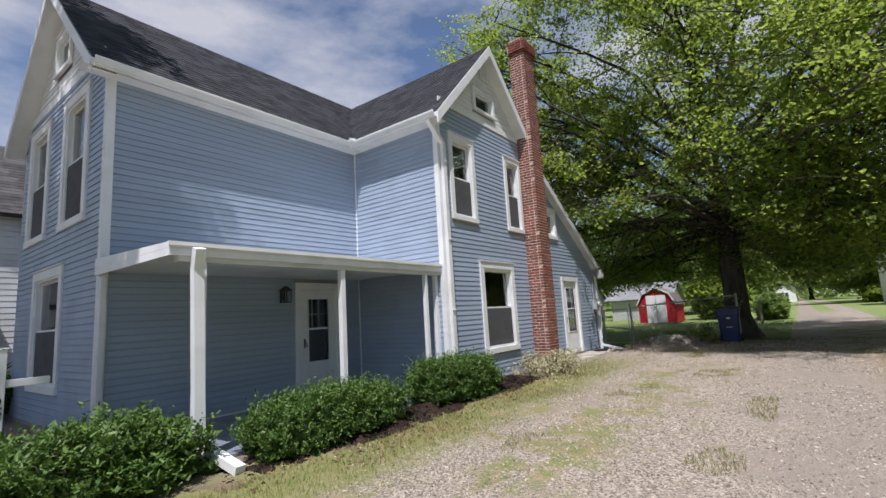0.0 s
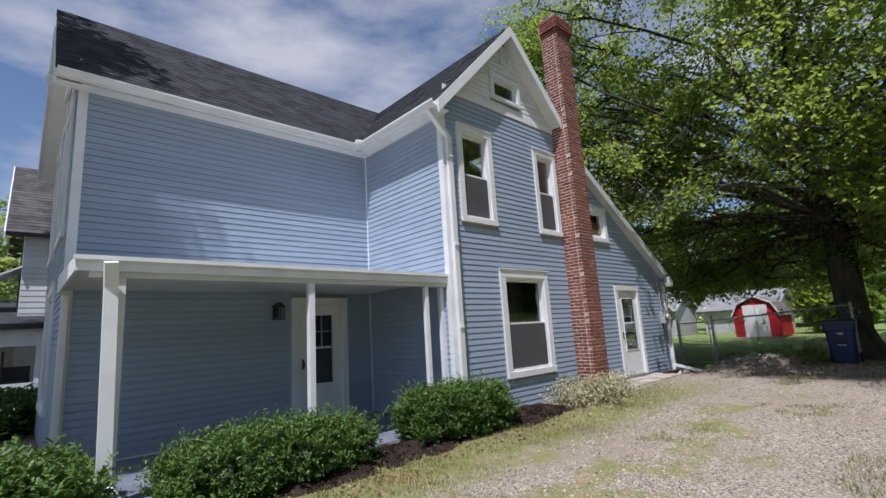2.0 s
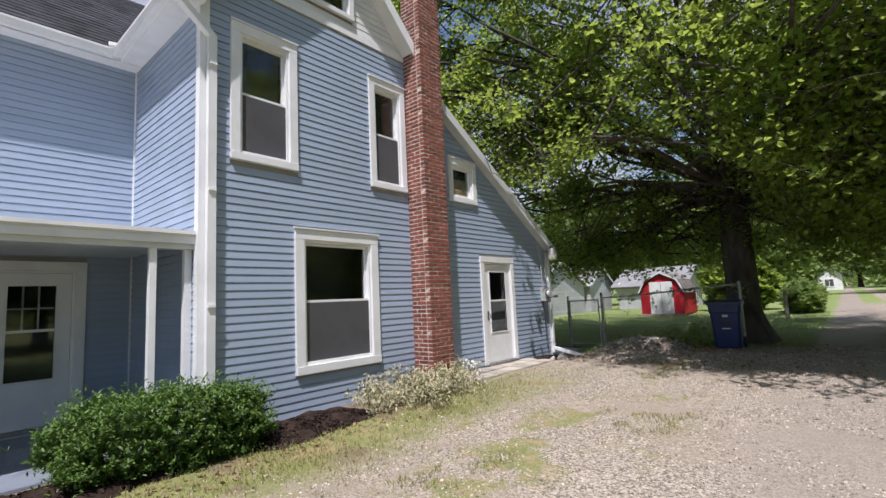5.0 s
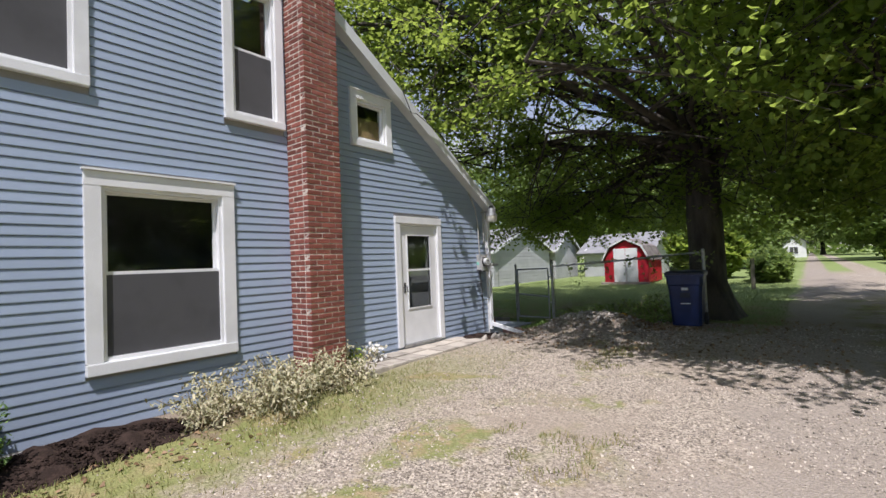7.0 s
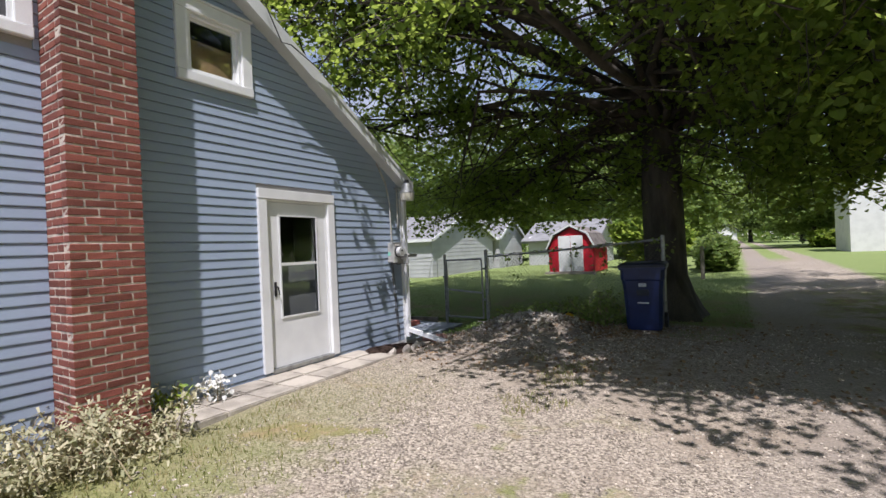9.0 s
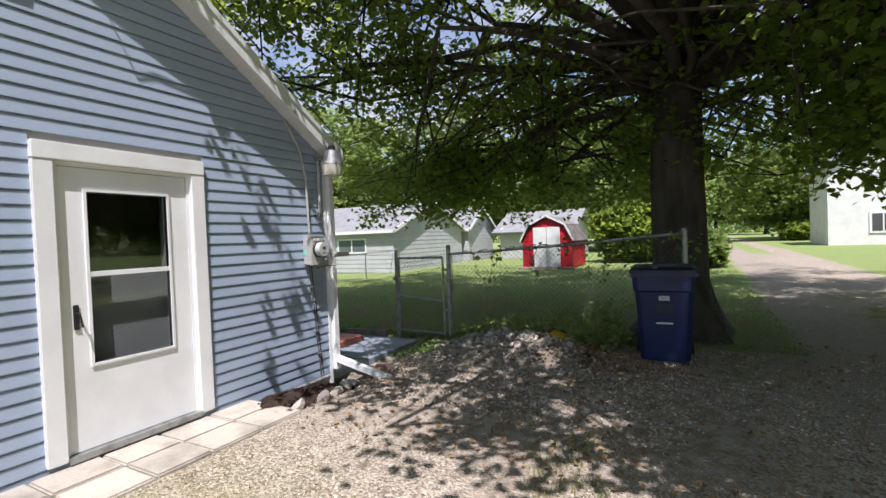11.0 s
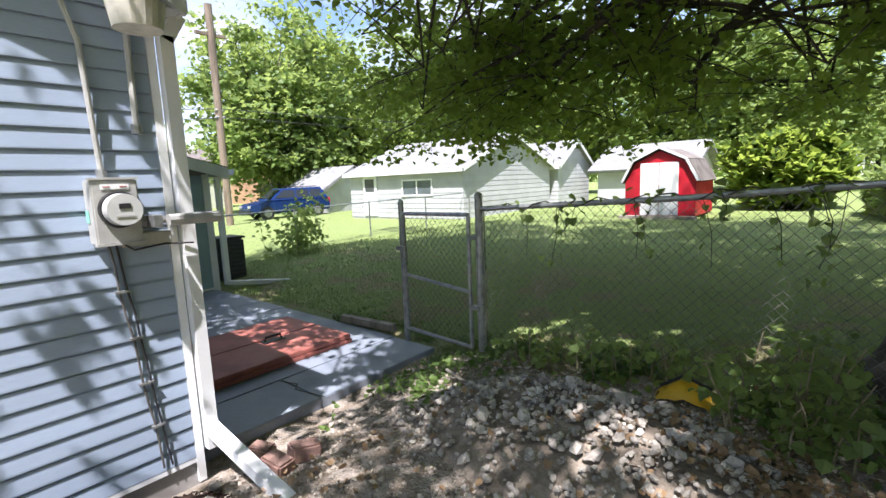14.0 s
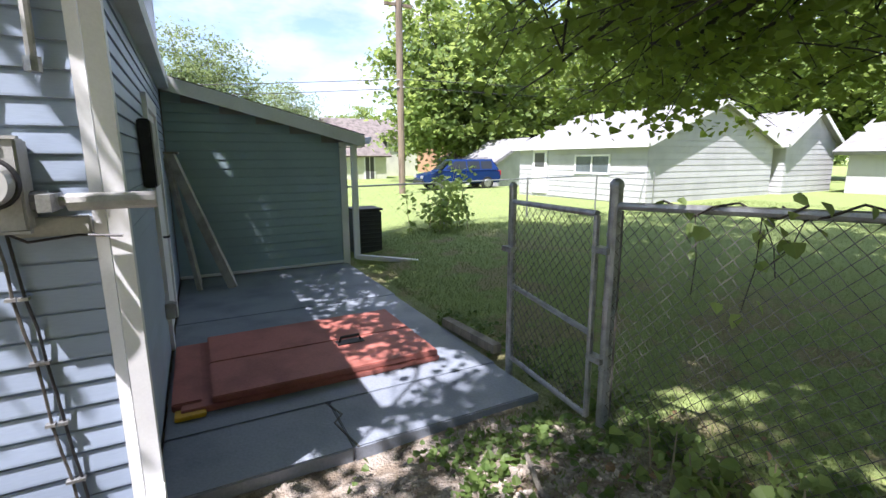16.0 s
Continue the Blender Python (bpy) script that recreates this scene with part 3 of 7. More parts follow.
part("fascia", boxes((EV - 0.02, EV - 0.001, SY - 0.3, WY - 0.3, EZ - 0.13, EZ - 0.03)), WHITE, roof)
part("fascia", boxes((EV, OX - 0.01, yl + 0.001, yl + 0.02, wing_top(yl) - 0.12, wing_top(yl) - 0.02)), WHITE, roof)
part("gutter", gutter((EV, SY - 0.30, EZ - 0.01), (EV, WY - 0.42, EZ - 0.01), (1, 0, 0)), WHITE, roof)
part("gutter", gutter((EV + 0.05, yl, wing_top(yl) - 0.01), (OX, yl, wing_top(yl) - 0.01), (0, -1, 0)), WHITE, roof)
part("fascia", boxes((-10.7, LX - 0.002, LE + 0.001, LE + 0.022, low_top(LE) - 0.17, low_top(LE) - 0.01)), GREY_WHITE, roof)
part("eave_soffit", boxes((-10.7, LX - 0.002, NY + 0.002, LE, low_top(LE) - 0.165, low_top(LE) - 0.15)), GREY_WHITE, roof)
part("valley_flashing", bars(((EV - 0.25, 7.02, EZ + 0.03), (EV + 0.17, 6.86, EZ + 0.03)), wide=0.12, deep=0.05), WHITE, roof)


def downspout(label, runs, deep=0.075, wide=0.1, straps=()):
    d = thing("downspout", label, "downspout")
    for i, (a, b) in enumerate(runs):
        bm = bmesh.new()
        bar(bm, a, b, wide, deep, up=(0, 0.01, 1) if abs(Vector(b).z - Vector(a).z) < 0.8 * (Vector(b) - Vector(a)).length else (1, 0, 0))
        part(("pipe", "elbow", "pipe", "elbow", "outlet")[min(i, 4)], bm, WHITE, d)
    for z, x, y in straps:
        part("strap", boxes((x - 0.06, x + 0.06, y - 0.045, y + 0.045, z, z + 0.03)), WHITE, d)
    return d


gx, gy = EX + 0.07, WY + 0.10
downspout("white downspout at the corner of the wing", [((gx, gy, 5.0), (gx, gy, 0.15)), ((gx, 6.95, 5.38), (gx, gy, 4.98))], straps=((4.6, gx, gy), (3.0, gx, gy), (1.6, gx, gy)))
downspout("white downspout and outlet at the back corner", [((EX + 0.04, NY + 0.07, 2.50), (EX + 0.04, NY + 0.07, 0.14)), ((EX + 0.04, NY + 0.15, 2.62), (EX + 0.04, NY + 0.07, 2.48)), ((EX + 0.03, NY + 0.07, 0.27), (-4.62, 15.80, 0.07))], 0.07, 0.068)

# chimney
cb = thing("chimney", "tall weathered red brick chimney against the house wall", "chimney", kind="structure")
cx0, cx1, cy0, cy1 = EX + 0.004, EX + 0.44, 10.84, 11.39
part("mortar_core", boxes((cx0, cx1 - 0.004, cy0 + 0.004, cy1 - 0.004, -0.1, 8.85)), MORTAR, cb)
part("corbel_core", boxes((cx0 - 0.03, cx1 + 0.03, cy0 - 0.03, cy1 + 0.03, 8.50, 8.74)), MORTAR, cb)
part("flue", boxes((cx0 + 0.1, cx1 - 0.1, cy0 + 0.14, cy1 - 0.14, 8.84, 8.95)), DARK, cb)
ROWH = 0.0712
brick_cache = {}
rng = random.Random(11)
stuff_v, stuff_f = [], []


def brick_mesh(lx, ly, lz, kind):
    bmb = bmesh.new()
    j = lambda: rng.uniform(-0.0025, 0.0025)
    c = 0.005
    lo = [(-lx / 2 + c, -ly / 2 + c, -lz / 2), (lx / 2 - c, -ly / 2 + c, -lz / 2), (lx / 2 - c, ly / 2 - c, -lz / 2), (-lx / 2 + c, ly / 2 - c, -lz / 2)]
    rings = [[bmb.verts.new((x + j(), y + j(), z)) for x, y, z in lo]]
    for z in (-lz / 2 + c, lz / 2 - c):
        rings.append([bmb.verts.new((x + j(), y + j(), z)) for x, y in ((-lx / 2, -ly / 2), (lx / 2, -ly / 2), (lx / 2, ly / 2), (-lx / 2, ly / 2))])
    rings.append([bmb.verts.new((x + j(), y + j(), lz / 2)) for x, y, z in lo])
    bmb.faces.new(rings[0][::-1]), bmb.faces.new(rings[-1])
    for a, b in zip(rings, rings[1:]):
        for k in range(4):
            bmb.faces.new((a[k], a[(k + 1) % 4], b[(k + 1) % 4], b[k]))
    me = bpy.data.meshes.new("brick")
    bmb.to_mesh(me)
    bmb.free()
    me.materials.append(BRICK)
    return me


def lay(x0, x1, y0, y1, z, single):
    g = 0.0075
    x0, y0, y1 = x0 + (g if x0 > cx0 else 0), y0 + (g if y0 > Y0 + 0.001 else 0), y1 - (g if y1 < Y1 - 0.001 else 0)
    lx, ly, lz = x1 - x0, y1 - y0, ROWH - 0.015
    off = (rng.uniform(-0.001, 0.003), rng.uniform(-0.0015, 0.0015))
    c = Vector(((x0 + x1) / 2 + off[0], (y0 + y1) / 2 + off[1], z + ROWH / 2))
    key = (round(lx, 2), round(ly, 2), rng.randrange(3))
    if key not in brick_cache:
        brick_cache[key] = brick_mesh(lx, ly, lz, 0)
    me = brick_cache[key]
    if single:
        ob = new("brick", me)
        ob.location, ob.parent = c, cb
    else:
        t = len(stuff_v)
        stuff_v.extend([tuple(v.co + c) for v in me.vertices])
        stuff_f.extend([tuple(i + t for i in p.vertices) for p in me.polygons])


laid = 0
for r in range(124):
    z = 0.0 + r * ROWH
    grow = 0.0 if z < 8.35 else (0.03 if z < 8.45 else 0.06 if z < 8.72 else 0.02)
    X0, X1, Y0, Y1 = cx0, cx1 + grow, cy0 - grow, cy1 + grow
    one = 0.1 < z < 2.95
    # front wythe, then the two returns
    w = 0.1
    wd = Y1 - Y0
    ys = [Y0, Y0 + wd * 0.21, Y0 + wd * 0.61, Y1] if r % 2 else [Y0, Y0 + wd * 0.40, Y0 + wd * 0.80, Y1]
    for a, b in zip(ys, ys[1:]):
        lay(X1 - w, X1, a, b, z, one)
    xs = [X0, X0 + 0.12, X1 - w - 0.005] if r % 2 else [X0, X0 + 0.21, X1 - w - 0.005]
    for a, b in zip(xs, xs[1:]):
        lay(a, b - 0.006, Y0, Y0 + w, z, one)
        lay(a, b - 0.006, Y1 - w, Y1, z, one)
me = bpy.data.meshes.new("upper_bricks")
me.from_pydata(stuff_v, [], stuff_f)
me.materials.append(BRICK_STUFF)
ob = new("upper_bricks", me)
ob.parent, ob["kind"] = cb, "stuff"


# doors
def storm_door(name, plane, y0, y1, z0, z1, label, grid):
    """Casing y0..y1, z0..z1 on a wall that faces +x; a white storm door with tall glazing."""
    d = thing(name, label, "door", kind="structure")
    k = 0.125
    for a, b, c, e in ((y0, y0 + k, z0, z1 - k), (y1 - k, y1, z0, z1 - k)):
        part("casing_side", boxes((plane, plane + 0.05, a, b, c, e), bevel=0.006), WHITE, d)
    part("casing_head", boxes((plane, plane + 0.055, y0, y1, z1 - k + 0.001, z1), bevel=0.006), WHITE, d)
    part("jamb", boxes((plane - 0.14, plane + 0.01, y0 + k, y0 + k + 0.03, z0, z1 - k), (plane - 0.14, plane + 0.01, y1 - k - 0.03, y1 - k, z0, z1 - k), (plane - 0.14, plane + 0.01, y0 + k + 0.03, y1 - k - 0.03, z1 - k - 0.03, z1 - k)), WHITE, d)
    part("threshold", boxes((plane - 0.14, plane + 0.06, y0 + k, y1 - k, z0 - 0.02, z0 + 0.025)), GALV, d)
    a, b, c, e = y0 + k + 0.034, y1 - k - 0.034, z0 + 0.03, z1 - k - 0.034
    leaf_h = e - c
    g0, g1, h0, h1 = a + 0.17, b - 0.17, c + leaf_h * 0.30, e - 0.17
    p, q = plane - 0.035, plane + 0.002
    leaf = part("door_leaf", boxes((p, q, a, g0, c, e), (p, q, g1, b, c, e), (p, q, g0, g1, h1, e), (p, q, g0, g1, c, h0)), WHITE, d)
    m = h0 + (h1 - h0) * 0.52
    part("glazing_rail", boxes((p + 0.008, q + 0.006, g0, g1, m - 0.018, m + 0.018)), WHITE, leaf)
    part("glazing_bead", boxes((p, q + 0.012, g0 - 0.02, g0, h0 - 0.02, h1 + 0.02), (p, q + 0.012, g1, g1 + 0.02, h0 - 0.02, h1 + 0.02), (p, q + 0.012, g0, g1, h1, h1 + 0.02), (p, q + 0.012, g0, g1, h0 - 0.02, h0)), WHITE, leaf)
    for lo, hi in ((h0, m - 0.018), (m + 0.018, h1)):
        pn = part("pane", boxes((p + 0.015, p + 0.02, g0, g1, lo, hi)), GLASS, leaf)
        pn.visible_shadow = False
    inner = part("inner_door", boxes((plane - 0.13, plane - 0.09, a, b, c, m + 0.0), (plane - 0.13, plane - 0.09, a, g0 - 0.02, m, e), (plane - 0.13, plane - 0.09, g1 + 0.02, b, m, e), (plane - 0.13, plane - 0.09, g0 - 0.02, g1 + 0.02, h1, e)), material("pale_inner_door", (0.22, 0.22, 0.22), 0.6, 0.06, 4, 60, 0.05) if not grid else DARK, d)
    if grid:
        for k2 in (1, 2):
            y = g0 + (g1 - g0) * k2 / 3
            part("muntin", boxes((plane - 0.10, plane - 0.085, y - 0.011, y + 0.011, m, h1)), WHITE, inner)
        part("muntin", boxes((plane - 0.10, plane - 0.084, g0, g1, (m + h1) / 2 - 0.011, (m + h1) / 2 + 0.011)), WHITE, inner)
    hy = a + 0.07
    hd = part("door_handle", boxes((q, q + 0.012, hy - 0.018, hy + 0.018, c + 0.88, c + 1.06), bevel=0.004), BLACK, leaf, "black lever handle")
    part("lever", tubes([(q + 0.01, hy, c + 1.0), (q + 0.055, hy, c + 1.0), (q + 0.06, hy + 0.015, c + 0.9)], r=0.009, seg=6), BLACK, hd)
    # added dark sheet, coloured as the shade of the room past the door
    part("door_room_shade", boxes((plane - 1.2, plane - 1.19, y0 - 0.3, y1 + 0.3, z0, z1)), DARK, d)


storm_door("door_1", EX, *DOOR_B, "white side storm door with tall glass and white casing", False)
storm_door("door_2", PX, *DOOR_A, "white porch storm door with grid glass and white casing", True)

# ---- porch ----
PZ = 2.50
pr = tagged(new("porch_roof"), "flat white porch roof with deep fascia", "roof", kind="structure")
px0, px1, py0, py1 = PX + 0.02, -5.51, 2.28, WY - 0.022
bm = bmesh.new()
prism(bm, [(px0, py0, PZ + 0.10), (px1, py0, PZ + 0.012), (px1, py0, PZ - 0.05), (px0, py0, PZ - 0.05)], (0, py1 - py0, 0))
part("roof_deck", bm, WHITE, pr)
part("fascia", boxes((px1 - 0.03, px1, py0 + 0.001, py1, PZ - 0.14, PZ - 0.052)), WHITE, pr)
part("fascia", boxes((px0, px1 - 0.031, py0, py0 + 0.03, PZ - 0.14, PZ - 0.052)), WHITE, pr)
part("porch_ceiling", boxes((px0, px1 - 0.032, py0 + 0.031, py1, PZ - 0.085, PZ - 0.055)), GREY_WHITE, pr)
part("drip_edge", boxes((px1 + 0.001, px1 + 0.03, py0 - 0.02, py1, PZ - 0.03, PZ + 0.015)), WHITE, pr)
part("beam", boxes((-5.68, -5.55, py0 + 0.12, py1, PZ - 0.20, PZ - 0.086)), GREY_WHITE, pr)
posts = [(2.66, 0.115), (4.82, 0.085), (6.85, 0.075)]
for y, w in posts:
    p = thing("porch_post", "square white painted wooden porch post", "post", "porch posts")
    part("shaft", boxes((-5.6 - w / 2, -5.6 + w / 2, y - w / 2, y + w / 2, 0.16, PZ - 0.20), bevel=0.004), WHITE, p)
    part("foot_block", boxes((-5.6 - w / 2 - 0.012, -5.6 + w / 2 + 0.012, y - w / 2 - 0.012, y + w / 2 + 0.012, 0.075, 0.16), bevel=0.004), WHITE, p)
wp = thing("wall_post", "white half post against the wing wall", "post")
part("shaft", boxes((-5.70, -5.62, WY - 0.10, WY - 0.02, 0.075, PZ - 0.2)), WHITE, wp)
wp2 = thing("wall_post", "white half post against the front corner", "post")
part("shaft", boxes((PX + 0.03, PX + 0.09, SY - 0.02, SY + 0.05, 0.075, PZ - 0.15)), WHITE, wp2)
tagged(link("porch_floor", boxes((PX + 0.001, -5.42, SY + 0.0, WY - 0.02, -0.2, 0.075), bevel=0.01), PATIO_GREY), "grey-blue painted concrete porch floor", "floor", kind="structure")
downspout("white porch downspout with a curved head", [((-5.49, 2.58, 2.22), (-5.49, 2.62, 0.25)), ((-5.40, 2.56, 2.44), (-5.49, 2.58, 2.2)), ((-5.49, 2.62, 0.27), (-4.80, 2.72, 0.06))], 0.09, 0.12)
pl = thing("porch_lamp", "black lantern wall lamp beside the porch door", "lamp")
ly, lz = 5.30, 2.08
part("back_plate", boxes((PX + 0.016, PX + 0.04, ly - 0.05, ly + 0.05, lz - 0.1, lz + 0.12), bevel=0.01), BLACK, pl)
part("arm", tubes([(PX + 0.04, ly, lz + 0.06), (PX + 0.09, ly, lz + 0.16), (PX + 0.14, ly, lz + 0.12)], r=0.012), BLACK, pl)
part("cage", boxes(*[(PX + 0.14 + sx * 0.07 - 0.006, PX + 0.14 + sx * 0.07 + 0.006, ly + sy * 0.07 - 0.006, ly + sy * 0.07 + 0.006, lz - 0.13, lz + 0.08) for sx in (-1, 1) for sy in (-1, 1)], (PX + 0.06, PX + 0.22, ly - 0.08, ly + 0.08, lz - 0.145, lz - 0.13)), BLACK, pl)
bm = bmesh.new()
bmesh.ops.create_cone(bm, cap_ends=True, segments=4, radius1=0.135, radius2=0.03, depth=0.09, matrix=pose(PX + 0.14, ly, lz + 0.12, 0, 0, 45))
part("cap", bm, BLACK, pl)
gl = part("pane", boxes((PX + 0.08, PX + 0.20, ly - 0.06, ly + 0.06, lz - 0.125, lz + 0.075)), GLASS, pl)
gl.visible_shadow = False

# ---- ground ----
def ground_material():
    m = bpy.data.materials.new("ground_grass_gravel")
    m.use_nodes = True
    n, l = m.node_tree.nodes, m.node_tree.links
    b = n["Principled BSDF"]
    b.inputs["Roughness"].default_value = 0.95
    b.inputs["Specular IOR Level"].default_value = 0.2
    geo = n.new("ShaderNodeNewGeometry")
    sep = n.new("ShaderNodeSeparateXYZ")
    l.new(geo.outputs["Position"], sep.inputs[0])

    def noise_tex(scale, detail=5, rough=0.6):
        q = n.new("ShaderNodeTexNoise")
        q.inputs["Scale"].default_value, q.inputs["Detail"].default_value, q.inputs["Roughness"].default_value = scale, detail, rough
        l.new(geo.outputs["Position"], q.inputs["Vector"])
        return q.outputs["Fac"]

    def calc(op, a, b2=None, c=None, clamp=False):
        q = n.new("ShaderNodeMath")
        q.operation, q.use_clamp = op, clamp
        for i, v in enumerate((a, b2, c)):
            if v is None:
                continue
            if isinstance(v, (int, float)):
                q.inputs[i].default_value = v
            else:
                l.new(v, q.inputs[i])
        return q.outputs[0]

    def step(v, lo, hi):
        q = n.new("ShaderNodeMapRange")
        q.interpolation_type = "SMOOTHSTEP"
        q.inputs["From Min"].default_value, q.inputs["From Max"].default_value = lo, hi
        l.new(v, q.inputs["Value"])
        return q.outputs["Result"]

    def blend(f, a, b2):
        q = n.new("ShaderNodeMixRGB")
        for s, v in (("Fac", f), ("Color1", a), ("Color2", b2)):
            if isinstance(v, tuple):
                q.inputs[s].default_value = (*v, 1)
            else:
                l.new(v, q.inputs[s])
        return q.outputs["Color"]
    X, Y = sep.outputs[0], sep.outputs[1]
    mid, big, small, tiny = noise_tex(1.3, 6), noise_tex(0.35, 4), noise_tex(7, 4), noise_tex(45, 3)
    wob = calc("MULTIPLY_ADD", mid, 2.6, -1.3)
    x2 = calc("ADD", X, wob)
    # cobbly gravel by cells
    vor = n.new("ShaderNodeTexVoronoi")
    vor.inputs["Scale"].default_value = 62
    l.new(geo.outputs["Position"], vor.inputs["Vector"])
    vcol = n.new("ShaderNodeSeparateColor")
    l.new(vor.outputs["Color"], vcol.inputs[0])
    gravel = blend(vcol.outputs[0], (0.125, 0.104, 0.082), (0.57, 0.495, 0.40))
    gravel = blend(step(big, 0.45, 0.65), gravel, (0.33, 0.275, 0.215))
    dirt = blend(small, (0.20, 0.16, 0.12), (0.29, 0.24, 0.185))
    fines = blend(small, (0.25, 0.215, 0.18), (0.36, 0.315, 0.265))
    grass = blend(small, (0.135, 0.185, 0.042), (0.29, 0.27, 0.10))
    lawn = blend(mid, (0.185, 0.25, 0.08), (0.255, 0.31, 0.115))
    straw = (0.33, 0.255, 0.135)
    # wheel track of fine pale stone
    track = calc("MULTIPLY", step(x2, -0.9, 0.0), calc("SUBTRACT", 1.0, step(x2, 0.6, 1.2)))
    col = blend(calc("MULTIPLY", track, 0.75), gravel, fines)
    # broken strip of grass between the ruts, and scattered tufts
    rut = calc("ABSOLUTE", calc("ADD", calc("ADD", X, calc("MULTIPLY", wob, 0.35)), 2.15))
    strip = calc("MULTIPLY", calc("SUBTRACT", 1.0, step(rut, 0.25, 0.75)), step(mid, 0.44, 0.54))
    strip = calc("MULTIPLY", strip, calc("SUBTRACT", 1.0, step(Y, 10.5, 12.5)))
    tuft = calc("MULTIPLY", step(mid, 0.56, 0.64), calc("SUBTRACT", 1.0, step(x2, -1.3, -0.4)))
    tuft = calc("MULTIPLY", tuft, calc("SUBTRACT", 1.0, step(Y, 12.0, 14.0)))
    tuft = calc("MAXIMUM", tuft, strip)
    col = blend(calc("MULTIPLY", tuft, 0.85), col, blend(step(small, 0.45, 0.65), grass, straw))
    # grass verge beside the shrubs, thinning out to the drive
    verge = calc("SUBTRACT", 1.0, step(calc("ADD", X, calc("MULTIPLY_ADD", small, 1.4, -0.7)), -3.9, -2.9))
    verge = calc("MULTIPLY", verge, calc("SUBTRACT", 1.0, step(Y, 9.5, 15.0)))
    col = blend(calc("MULTIPLY", verge, 0.9), col, blend(calc("MULTIPLY", step(mid, 0.50, 0.66), 0.85), grass, straw))
    # bare brown soil in the verge
    soil = calc("MULTIPLY", verge, step(noise_tex(0.9, 5), 0.55, 0.62))
    col = blend(calc("MULTIPLY", soil, 0.85), col, blend(small, (0.15, 0.11, 0.075), (0.27, 0.205, 0.14)))
    # brown earth strip and rough stone on the far side of the drive
    brown = calc("ABSOLUTE", calc("SUBTRACT", calc("ADD", X, calc("MULTIPLY", wob, 0.4)), 1.55))
    col = blend(calc("MULTIPLY", calc("SUBTRACT", 1.0, step(brown, 0.3, 0.9)), calc("MULTIPLY", calc("SUBTRACT", 1.0, step(Y, 15.0, 20.0)), 0.75)), col, blend(step(small, 0.45, 0.6), (0.26, 0.19, 0.12), straw))
    rough_side = calc("MULTIPLY", step(calc("ADD", X, calc("MULTIPLY", wob, 0.6)), 0.5, 1.2), calc("MULTIPLY", step(Y, 13.0, 15.0), calc("SUBTRACT", 1.0, step(Y, 22.0, 25.0))))
    col = blend(calc("MULTIPLY", rough_side, step(mid, 0.42, 0.52)), col, blend(step(small, 0.4, 0.6), (0.20, 0.15, 0.09), grass))
    side = step(calc("ADD", X, calc("MULTIPLY", wob, 0.5)), 3.6, 4.4)
    col = blend(side, col, grass)
    # trodden earth under the tree
    earth = calc("MULTIPLY", step(calc("ADD", Y, wob), 13.6, 15.4), calc("SUBTRACT", 1.0, step(calc("ADD", X, wob), -1.4, -0.4)))
    col = blend(earth, col, blend(step(small, 0.42, 0.58), dirt, (0.34, 0.30, 0.255)))
    # back lawn behind the fence
    yard = calc("MULTIPLY", step(calc("ADD", Y, calc("MULTIPLY", wob, 0.35)), 17.7, 18.5), calc("SUBTRACT", 1.0, step(calc("ADD", X, calc("MULTIPLY", wob, 0.3)), -0.7, -0.2)))
    col = blend(yard, col, blend(step(small, 0.52, 0.75), lawn, (0.24, 0.28, 0.08)))
    litter = calc("MULTIPLY", yard, calc("MULTIPLY", step(mid, 0.5, 0.58), calc("SUBTRACT", 1.0, step(calc("ADD", Y, wob), 20.5, 23.5))))
    col = blend(calc("MULTIPLY", litter, 0.7), col, blend(small, (0.20, 0.15, 0.09), (0.34, 0.28, 0.18)))
    # the lane beyond, with its grass crown, and lawns either side
    far = step(Y, 21.0, 24.0)
    lane_c = calc("ADD", X, calc("MULTIPLY", Y, 0.0))
    off = calc("ABSOLUTE", calc("SUBTRACT", calc("ADD", lane_c, calc("MULTIPLY", wob, 0.3)), 1.25))
    shoulder = calc("MULTIPLY", far, step(off, 1.35, 1.7))
    col = blend(shoulder, col, lawn)
    crown = calc("MULTIPLY", step(Y, 36.0, 42.0), calc("SUBTRACT", 1.0, step(off, 0.35, 0.6)))
    col = blend(crown, col, lawn)
    # all the far land is grass
    street = calc("SUBTRACT", 1.0, step(X, -12.0, -11.0))
    col = blend(street, col, lawn)
    behind = calc("SUBTRACT", 1.0, step(calc("ADD", X, calc("MULTIPLY", wob, 0.3)), -5.3, -4.6))
    behind = calc("MULTIPLY", behind, calc("SUBTRACT", 1.0, step(Y, 15.0, 15.2)))
    col = blend(behind, col, dirt)
    hsv = n.new("ShaderNodeHueSaturation")
    l.new(col, hsv.inputs["Color"])
    l.new(calc("MULTIPLY_ADD", tiny, 1.0, 0.5), hsv.inputs["Value"])
    l.new(hsv.outputs["Color"], b.inputs["Base Color"])
    bp = n.new("ShaderNodeBump")
    bp.inputs["Strength"].default_value, bp.inputs["Distance"].default_value = 0.8, 0.02
    hgt = calc("ADD", calc("MULTIPLY", vor.outputs["Distance"], -0.8), calc("MULTIPLY", tiny, 0.7))
    l.new(hgt, bp.inputs["Height"])
    l.new(bp.outputs["Normal"], b.inputs["Normal"])
    return m


GROUND = ground_material()


